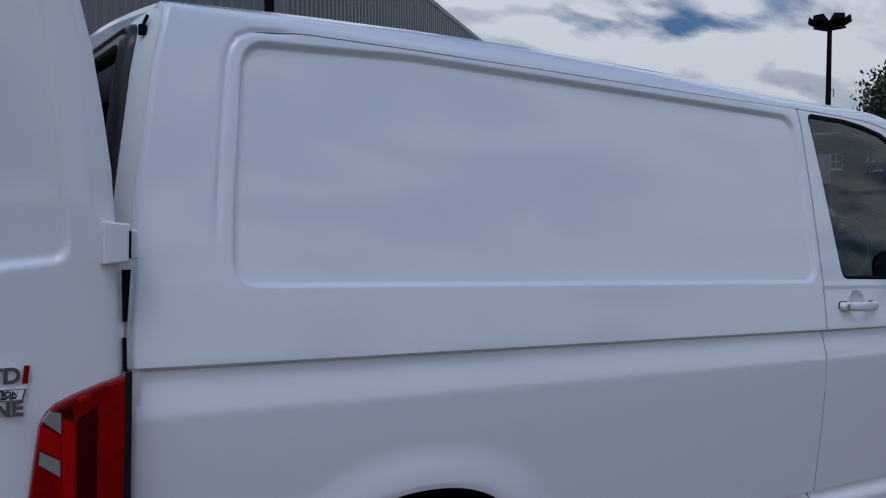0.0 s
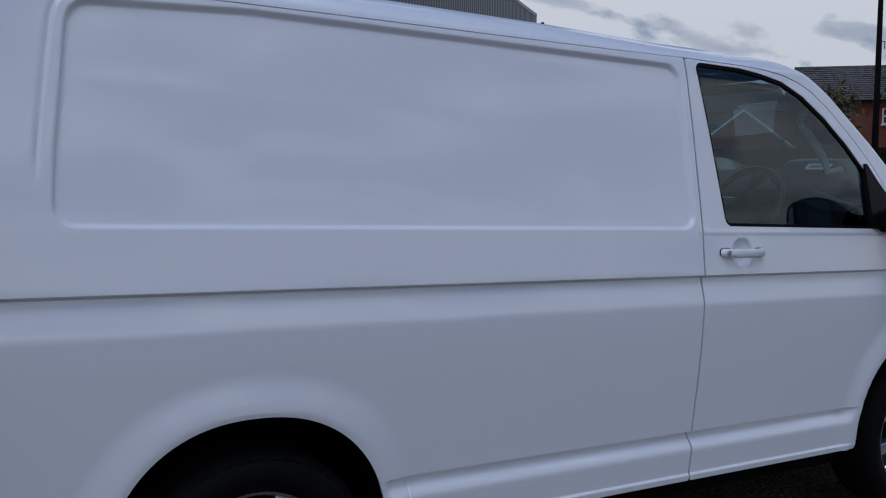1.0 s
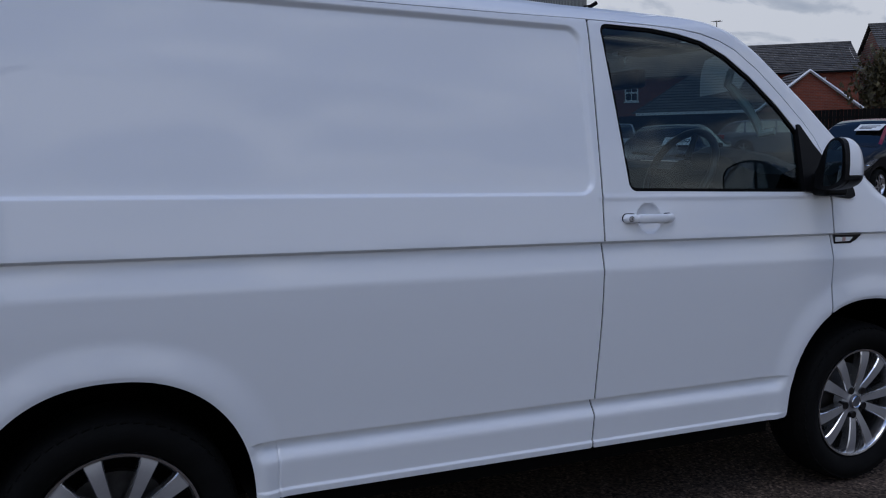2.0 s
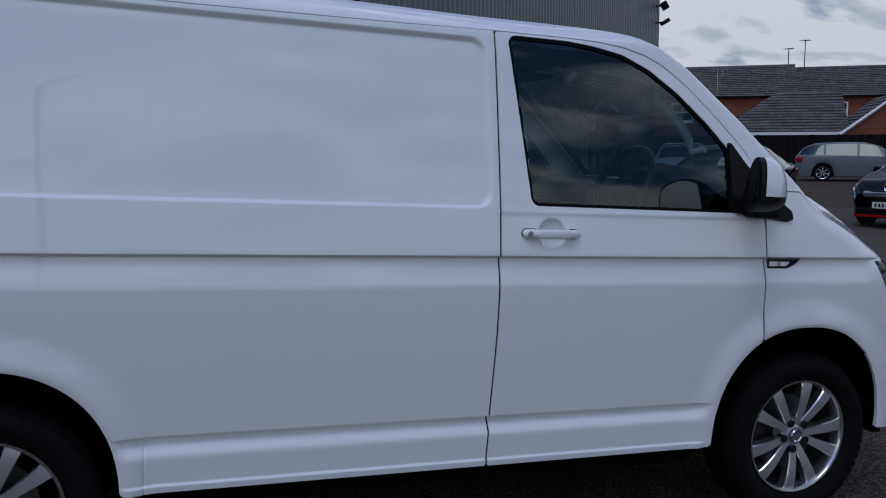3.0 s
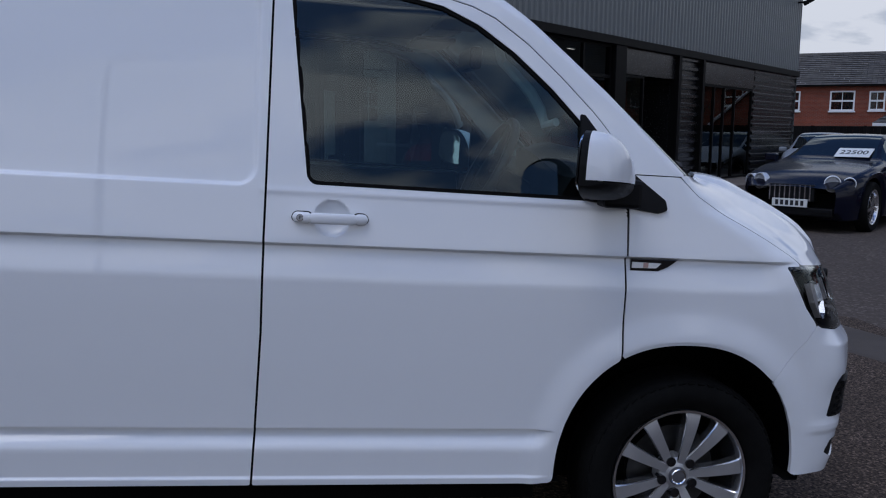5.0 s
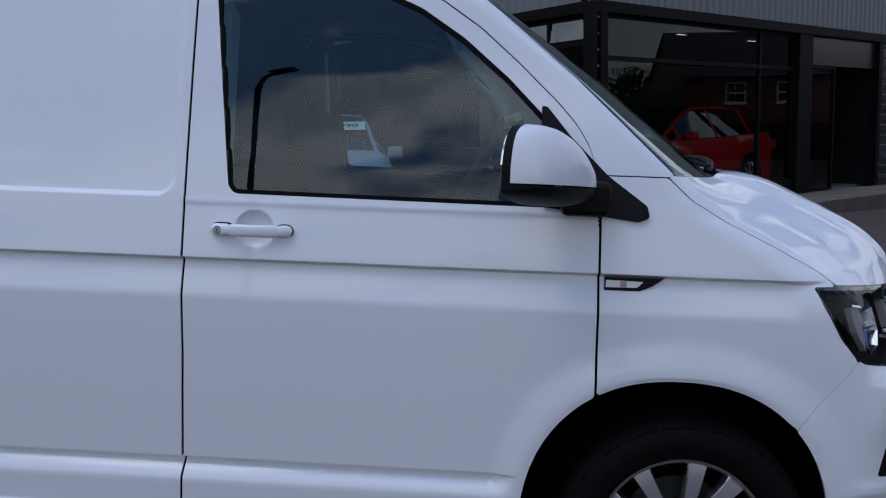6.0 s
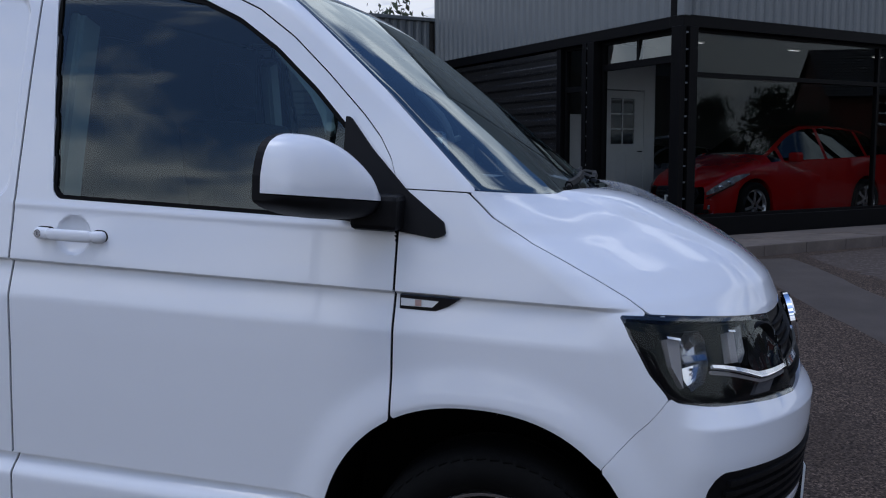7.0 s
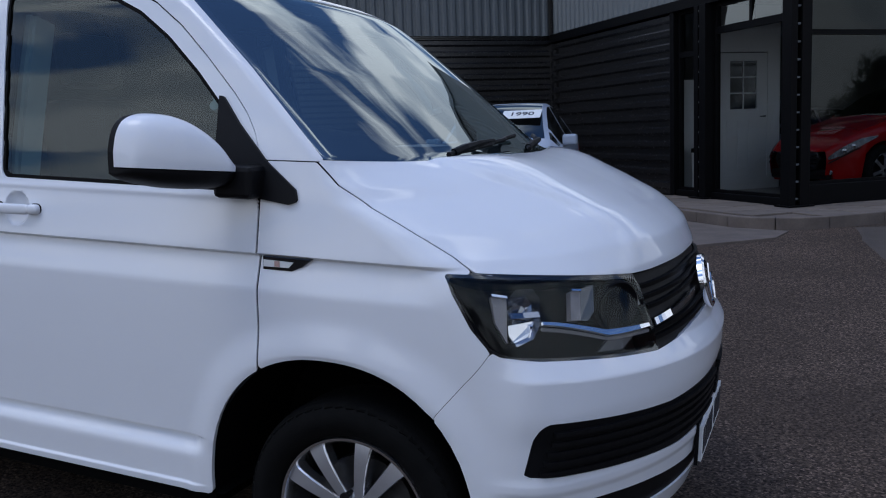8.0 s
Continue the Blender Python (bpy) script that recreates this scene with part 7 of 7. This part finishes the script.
build_car("dark_car", "dark car at the back of the showroom", "hatch", P_GREY, 4.3, SHOW @ pose(4.6, 5.6, PAVE + 0.02, 0, 0, 185), 0.33, "", False, None, None, None, "cars in the showroom")

# ---------------------------------------------------------------- houses, fence, lamps
def brick_material():
    m = bpy.data.materials.new("red_brick")
    m.use_nodes = True
    n, l = m.node_tree.nodes, m.node_tree.links
    b = n["Principled BSDF"]
    b.inputs["Roughness"].default_value = 0.9
    t = n.new("ShaderNodeTexBrick")
    t.inputs["Color1"].default_value = (0.30, 0.062, 0.028, 1)
    t.inputs["Color2"].default_value = (0.22, 0.045, 0.022, 1)
    t.inputs["Mortar"].default_value = (0.22, 0.17, 0.14, 1)
    t.inputs["Scale"].default_value = 1.0
    t.inputs["Brick Width"].default_value, t.inputs["Row Height"].default_value, t.inputs["Mortar Size"].default_value = 0.225, 0.075, 0.006
    co = n.new("ShaderNodeTexCoord")
    mp = n.new("ShaderNodeMapping")
    mp.inputs["Rotation"].default_value = (radians(90), 0, 0)
    l.new(co.outputs["Object"], mp.inputs["Vector"])
    l.new(mp.outputs["Vector"], t.inputs["Vector"])
    ns = n.new("ShaderNodeTexNoise")
    ns.inputs["Scale"].default_value = 0.8
    l.new(co.outputs["Object"], ns.inputs["Vector"])
    mx = n.new("ShaderNodeMix")
    mx.data_type = "RGBA"
    mx.blend_type = "MULTIPLY"
    mx.inputs["Factor"].default_value = 0.35
    l.new(t.outputs["Color"], mx.inputs["A"])
    l.new(ns.outputs["Fac"], mx.inputs["B"])
    l.new(mx.outputs["Result"], b.inputs["Base Color"])
    return m


M_BRICK = brick_material()
M_TILE = material("grey_roof_tile", (0.098, 0.090, 0.083), 0.85, vary=0.3, scale=2.0, island=0.2)
M_UPVC = material("white_upvc", (0.78, 0.78, 0.78), 0.4, vary=0.02, scale=3)
M_FENCE = material("black_stained_timber", (0.006, 0.006, 0.006), 0.8, spec=0.1, vary=0.3, scale=3, island=0.3)


def tiled_slope(name, parent, a, b, c, d, courses, per=0.30):
    """Roof slope a-b (eave) to d-c (ridge) laid in courses of overlapping tiles."""
    a, b, c, d = (Vector(v) for v in (a, b, c, d))
    nrm = (b - a).cross(d - a).normalized()
    if nrm.z < 0:
        nrm = -nrm
    V, Fc = [], []
    courses = round(courses * 1.35)
    for k in range(courses):
        t0, t1 = k / courses, min(1.0, (k + 1.12) / courses)
        p, q = a.lerp(d, t0), b.lerp(c, t0)
        r, s = a.lerp(d, t1), b.lerp(c, t1)
        m = max(1, round((q - p).length / per))
        for i in range(m):
            u0, u1 = (i + 0.02) / m, (i + 0.98) / m
            lift = 0.055 + 0.010 * math.sin(i * 12.9 + k * 7.7)
            base = len(V)
            V += [p.lerp(q, u0) + nrm * lift, p.lerp(q, u1) + nrm * lift, r.lerp(s, u1), r.lerp(s, u0), p.lerp(q, u0) - nrm * 0.01, p.lerp(q, u1) - nrm * 0.01]
            Fc += [(base, base + 1, base + 2, base + 3), (base + 4, base + 5, base + 1, base)]
    me = bpy.data.meshes.new(name)
    me.from_pydata([tuple(v) for v in V], [], Fc)
    me.materials.append(M_TILE)
    o = new(name, me)
    o.parent = parent
    o["kind"] = "stuff"
    return o


def house_window(parent, x, z, w, h, y=0.0):
    g = new("window")
    g.parent = parent
    g.matrix_basis = pose(x, y, z)
    t = 0.09
    part("window_frame", boxes((-w / 2, w / 2, -0.04, 0.03, 0, t), (-w / 2, w / 2, -0.04, 0.03, h - t, h), (-w / 2, -w / 2 + t, -0.04, 0.03, t, h - t), (w / 2 - t, w / 2, -0.04, 0.03, t, h - t), (-w / 2 + t, w / 2 - t, -0.035, 0.03, h * 0.5 - 0.05, h * 0.5 + 0.05), (-0.02, 0.02, -0.03, 0.03, t, h - t)), M_UPVC, g, "white window frame")
    part("pane", boxes((-w / 2 + t, w / 2 - t, 0.0, 0.01, t, h - t)), M_GLOSSBLK, g, "dark window pane")
    part("window_sill", boxes((-w / 2 - 0.06, w / 2 + 0.06, -0.10, 0.02, -0.08, 0.0)), M_UPVC, g)


def house(name, label, m, L, eave, ridge_h, depth, windows, gables=True):
    """A brick house: front along x at y = 0, facing -y, ridge along x."""
    h = thing(name, label, "house", m, "brick houses")
    part("wall", boxes((0, L, 0, 0.3, -0.5, eave), (0, 0.3, 0.3, depth, -0.5, eave), (L - 0.3, L, 0.3, depth, -0.5, eave), (0.3, L - 0.3, depth - 0.3, depth, -0.5, eave)), M_BRICK, h, "red brick wall")
    for x in (0.0, L - 0.28):
        part("gable", prism([(0.0, eave), (depth, eave), (depth / 2, ridge_h - 0.12)], x, x + 0.28, axis="x"), M_BRICK, h, "red brick gable")
    o = 0.25
    tiled_slope("roof", h, (-o, -o, eave - 0.1), (L + o, -o, eave - 0.1), (L + o, depth / 2, ridge_h), (-o, depth / 2, ridge_h), 12)
    tiled_slope("roof", h, (-o, depth + o, eave - 0.1), (L + o, depth + o, eave - 0.1), (L + o, depth / 2, ridge_h), (-o, depth / 2, ridge_h), 12)
    part("ridge_tiles", tube([(-o, depth / 2, ridge_h), (L + o, depth / 2, ridge_h)], 0.10, 8), M_TILE, h)
    part("gutter", boxes((-o, L + o, -o - 0.10, -o, eave - 0.16, eave - 0.06)), M_FRAME, h, "black gutter")
    for x, z, w, hh in windows:
        house_window(h, x, z, w, hh)
    return h


def polar(d, a, z=0.0, cx=-1.87, cy=-3.68):
    return cx + d * math.sin(radians(a)), cy + d * math.cos(radians(a)), z


# the row faces the yard along a line across the view
hx, hy, _ = polar(58, 29.0)
ROW = -37.0
dx, dy = math.cos(radians(ROW)), math.sin(radians(ROW))
house("house", "red brick house with grey tiled roof and white windows", pose(hx, hy, 0, 0, 0, ROW), 12.0, 4.35, 6.35, 7.0, [(5.4, 2.75, 1.36, 1.18), (7.25, 2.78, 0.85, 1.12), (2.4, 2.75, 1.36, 1.18)])
house("house", "red brick house with grey tiled roof and white windows", pose(hx + 12.15 * dx + 0.8, hy + 12.15 * dy + 1.0, 0, 0, 0, ROW), 9.0, 4.35, 6.25, 7.0, [(2.4, 2.75, 1.3, 1.15), (6.4, 2.75, 1.3, 1.15)])
house("house", "red brick house with grey tiled roof and white windows", pose(hx + 22.4 * dx, hy + 22.4 * dy, 0, 0, 0, ROW), 11.0, 4.9, 7.2, 7.0, [(1.6, 3.2, 1.4, 1.2), (4.6, 3.3, 0.8, 1.0), (7.2, 3.2, 1.4, 1.2), (9.6, 3.2, 0.9, 1.2)])
gx_, gy_, _ = polar(52, 57.5)
house("house", "red brick house with its gable to the yard", pose(gx_, gy_, 0, 0, 0, ROW - 62), 9.0, 4.6, 7.4, 8.0, [(3.0, 3.0, 1.2, 1.2), (6.0, 3.0, 1.2, 1.2)])
# aerials
ax_, ay_, _ = polar(60, 42.4)
for k, (o_, hgt) in enumerate(((0.0, 7.6), (1.0, 8.1))):
    a_ = thing("aerial", "thin television aerial on a roof", "aerial", pose(ax_ + o_ * dx, ay_ + o_ * dy + 3.0, 6.0))
    part("mast", tube([(0, 0, 0), (0, 0, hgt - 6.0)], 0.03, 6), M_FRAME, a_)
    part("boom", tube([(-0.35, 0, hgt - 6.1), (0.35, 0, hgt - 6.0)], 0.02, 6), M_FRAME, a_)
    for q in (-0.3, -0.1, 0.1, 0.3):
        part("element", tube([(q, -0.25, hgt - 6.06), (q, 0.25, hgt - 6.06)], 0.012, 5), M_FRAME, a_)

# garage with hipped end
g0 = polar(45, 36.2)
g1 = polar(45.5, 43.7)
gang = math.degrees(math.atan2(g1[1] - g0[1], g1[0] - g0[0]))
GL = math.hypot(g1[0] - g0[0], g1[1] - g0[1])
gar = thing("garage", "low brick garage with grey tiled roof and white fascia", "garage", pose(g0[0], g0[1], 0, 0, 0, gang))
part("wall", boxes((0.2, GL, 0.3, 5.7, -0.3, 1.95)), M_BRICK, gar, "red brick wall")
part("gable", prism([(0.0, 1.90), (6.0, 1.90), (3.0, 3.85)], GL - 0.05, GL + 0.1, axis="x"), M_BRICK, gar, "red brick gable")
tiled_slope("roof", gar, (0, 0, 1.95), (GL + 0.25, 0, 1.95), (GL + 0.25, 3.0, 3.98), (3.1, 3.0, 3.98), 10)
tiled_slope("roof", gar, (0, 6, 1.95), (GL + 0.25, 6, 1.95), (GL + 0.25, 3.0, 3.98), (3.1, 3.0, 3.98), 10)
tiled_slope("roof", gar, (0, 6, 1.95), (0, 0, 1.95), (3.1, 2.99, 3.98), (3.1, 3.01, 3.98), 10)
part("fascia", boxes((-0.05, GL + 0.25, -0.06, 0.02, 1.80, 1.94)), M_UPVC, gar, "white fascia board")
part("front_gable", prism([(GL - 0.1, -0.3), (GL + 4.6, -0.3), (GL + 4.6, 1.9), (GL + 2.25, 3.62), (GL - 0.1, 1.9)], -0.25, 0.05), M_BRICK, gar, "red brick front gable")
bm = tube([(GL - 0.25, -0.34, 1.80), (GL + 2.25, -0.34, 3.72), (GL + 4.75, -0.34, 1.80)], 0.085, 4)
part("barge_board", bm, M_UPVC, gar, "white barge board")
tiled_slope("roof", gar, (GL - 0.25, -0.30, 1.82), (GL - 0.25, 5.0, 1.82), (GL + 2.25, 5.0, 3.74), (GL + 2.25, -0.30, 3.74), 8)
tiled_slope("roof", gar, (GL + 4.75, -0.30, 1.82), (GL + 4.75, 5.0, 1.82), (GL + 2.25, 5.0, 3.74), (GL + 2.25, -0.30, 3.74), 8)

# black timber fence along the back of the yard
f0, f1 = polar(47, 27.5), polar(41, 62)
fang = math.degrees(math.atan2(f1[1] - f0[1], f1[0] - f0[0]))
FLn = math.hypot(f1[0] - f0[0], f1[1] - f0[1])
fence = thing("fence", "black stained close-boarded timber fence", "fence", pose(f0[0], f0[1], 0, 0, 0, fang))
bd = boxes((0.004, 0.146, 0.0, 0.022, 0.0, 1.78))
bmh = bpy.data.meshes.new("board")
bd.to_mesh(bmh)
bd.free()
bmh.materials.append(M_FENCE)
for k in range(int(FLn / 0.15)):
    b_ = new("board", bmh)
    b_.parent = fence
    b_.matrix_basis = pose(k * 0.15, 0.006 * (k % 2), 0.0)
for k in range(int(FLn / 2.4)):
    part("post", boxes((k * 2.4, k * 2.4 + 0.1, 0.03, 0.13, -0.2, 1.80)), M_FENCE, fence)
for z in (0.4, 1.4):
    part("rail", boxes((0, FLn, 0.029, 0.09, z, z + 0.09)), M_FENCE, fence)

# floodlight mast
mx_, my_, _ = polar(48, 56.6, 0, -4.05, -2.73)
mast = thing("floodlight_mast", "tall dark mast with a ring of floodlights", "street lamp", pose(mx_, my_, 0))
part("pole", tube([(0, 0, -0.2), (0, 0, 5), (0, 0, 10.1)], [0.17, 0.14, 0.11], 12), M_FRAME, mast)
part("headframe", boxes((-0.55, 0.55, -0.55, 0.55, 9.95, 10.05), bevel=0.02), M_FRAME, mast)
for k in range(6):
    f_ = part("floodlight", prism([(0.0, -0.18), (0.55, 0.12), (0.50, 0.42), (0.0, 0.10)], -0.28, 0.28, bevel=0.02), M_FRAME, mast, "dark floodlight head")
    f_.matrix_basis = pose(0.45 * math.cos(k * math.pi / 3), 0.45 * math.sin(k * math.pi / 3), 10.15, 0, 0, k * 60)
part("mast_arm", tube([(0, 0, 6.9), (0.45, 0, 6.95), (0.45, 0, 6.6)], 0.025, 6), M_FRAME, mast)

# street lamp behind the walker, mirrored in the van's windows
lp = thing("street_lamp", "dark street lamp with one raised arm", "street lamp", pose(-3.39, -8.75, ground_z(-3.39, -8.75)))
part("pole", tube([(0, 0, -0.2), (0, 0, 1.2), (0, 0, 1.25), (0, 0, 3.5), (0, 0, 5.62), (0.02, 0, 5.70)], [0.085, 0.085, 0.06, 0.055, 0.045, 0.043], 14), M_FRAME, lp, smooth=True)
part("arm", tube([(0.02, 0, 5.70), (0.08, 0, 5.82), (0.20, 0, 5.94)], 0.035, 8), M_FRAME, lp)
hd_ = part("lantern", boxes((-0.03, 0.36, -0.11, 0.11, -0.04, 0.07), bevel=0.035), M_FRAME, lp)
hd_.matrix_basis = pose(0.18, 0, 5.95, 0, -30, 0)

# ---------------------------------------------------------------- trees
M_BARK = material("grey_brown_bark", (0.07, 0.055, 0.042), 0.95, vary=0.3, scale=6, bump=0.4, bump_scale=30)
M_LEAF = material("dark_green_leaf", (0.030, 0.045, 0.018), 0.6, vary=0.3, scale=1.5, island=0.5)
M_LEAF2 = material("olive_autumn_leaf", (0.065, 0.052, 0.018), 0.6, vary=0.3, scale=1.5, island=0.5)


def tree(name, label, x, y, height, spread, leaf, seed, count=2600, leaf_size=0.16, base=0.32):
    """Tapered trunk, forking limbs, and a ragged crown of small leaf clumps."""
    r = random.Random(seed)
    t = thing(name, label, name, pose(x, y, 0))
    bm = tube([(0, 0, -0.2), (r.uniform(-.1, .1), r.uniform(-.1, .1), height * 0.25), (r.uniform(-.2, .2), r.uniform(-.2, .2), height * 0.55), (0, 0, height * 0.85)], [height * 0.025, height * 0.02, height * 0.012, height * 0.004], 9)
    part("trunk", bm, M_BARK, t, "rough brown trunk", smooth=True)
    tips = []
    for k in range(11):
        z0 = height * r.uniform(0.25, 0.7)
        a = r.uniform(0, 6.283)
        reach = spread * r.uniform(0.45, 1.0) * (1.15 - z0 / height * 0.6)
        p0, p1, p2 = Vector((0, 0, z0)), Vector((reach * 0.5 * math.cos(a), reach * 0.5 * math.sin(a), z0 + height * 0.10)), Vector((reach * math.cos(a + .3), reach * math.sin(a + .3), z0 + height * r.uniform(0.10, 0.26)))
        part("limb", tube([p0, p1, p2], [height * 0.010, height * 0.006, height * 0.002], 6), M_BARK, t)
        tips += [p1, p2, p0.lerp(p2, 0.7)]
    tips += [Vector((r.uniform(-.3, .3) * spread, r.uniform(-.3, .3) * spread, height * r.uniform(0.75, 0.95))) for _ in range(8)]
    V, Fc = [], []
    for k in range(count):
        c = r.choice(tips)
        d = Vector((r.gauss(0, 1), r.gauss(0, 1), r.gauss(0, 0.8)))
        p = c + d * spread * 0.20
        if p.z < height * base * 0.6:
            continue
        q = Euler((r.uniform(0, 6.28), r.uniform(0, 6.28), r.uniform(0, 6.28))).to_matrix()
        s = leaf_size * r.uniform(0.6, 1.5)
        base_i = len(V)
        V += [tuple(p + q @ Vector(v)) for v in ((-s, 0, 0), (0, -s * 0.5, s * 0.1), (s, 0, 0), (0, s * 0.5, s * 0.1))]
        Fc.append((base_i, base_i + 1, base_i + 2, base_i + 3))
    me = bpy.data.meshes.new("crown")
    me.from_pydata(V, [], Fc)
    me.materials.append(leaf)
    o = new("crown", me)
    o.parent = t
    o["kind"] = "stuff"
    return t


tx, ty, _ = polar(55, 60.0, 0, -4.05, -2.73)
tree("tree", "dark evergreen tree beyond the houses", tx + 1.5, ty, 9.0, 3.2, M_LEAF, 3, 11000, 0.15)
tx, ty, _ = polar(43, 53.0, 0, -3.4, -3.2)
tree("tree", "small autumn tree before the brick houses", tx, ty, 4.6, 1.9, M_LEAF2, 5, 2600, 0.12)
tx, ty, _ = polar(40, -15.5, 0, 0.4, -3.0)
tree("tree", "tree behind the showroom wing", tx, ty, 8.2, 2.4, M_LEAF, 8, 2600, 0.16)
tree("tree", "tree behind the showroom wing", tx - 3.6, ty - 1.0, 7.6, 2.2, M_LEAF, 9, 2400, 0.16)
# hedge and trees across the road behind the walker
rt = random.Random(21)
for k in range(9):
    tree("tree", "roadside tree behind the yard", -30 + k * 7.5 + rt.uniform(-2, 2), -34 + rt.uniform(-4, 3), rt.uniform(4.0, 7.5), rt.uniform(2.2, 3.6), M_LEAF, 30 + k, 3600, 0.17, 0.15)

for k in range(8):
    a = 66 + k * 7.0
    tx, ty, _ = polar(60 + rt.uniform(-5, 8), a)
    tree("tree", "tree along the far side of the yard", tx, ty, rt.uniform(4.0, 6.5), rt.uniform(2.2, 3.4), M_LEAF, 60 + k, 3000, 0.15, 0.15)
for tx, ty, hgt, sd in ((36.0, 14.0, 3.6, 120), (39.5, 9.5, 2.9, 121), (42.5, 3.0, 3.7, 122)):
    tree("tree", "tree along the far side of the yard", tx, ty, hgt, 1.9, M_LEAF, sd, 4200, 0.075, 0.15)
for k in range(9):
    tree("shrub", "low evergreen shrub along the far side of the yard", 45.0 - 0.5 * k + rt.uniform(-1, 1), -8.0 + 3.1 * k, rt.uniform(1.9, 2.6), 2.0, M_LEAF, 130 + k, 2600, 0.085, 0.0)
# unseen trees, added so that the black ribs reflect dark instead of sky
for k in range(7):
    tree("tree", "unseen tree added to darken reflections in the ribbed wall", -27 + rt.uniform(-2, 2), 2 + k * 6.0 + rt.uniform(-1.5, 1.5), rt.uniform(6.0, 8.0), rt.uniform(2.6, 3.6), M_LEAF, 90 + k, 3600, 0.17, 0.10)
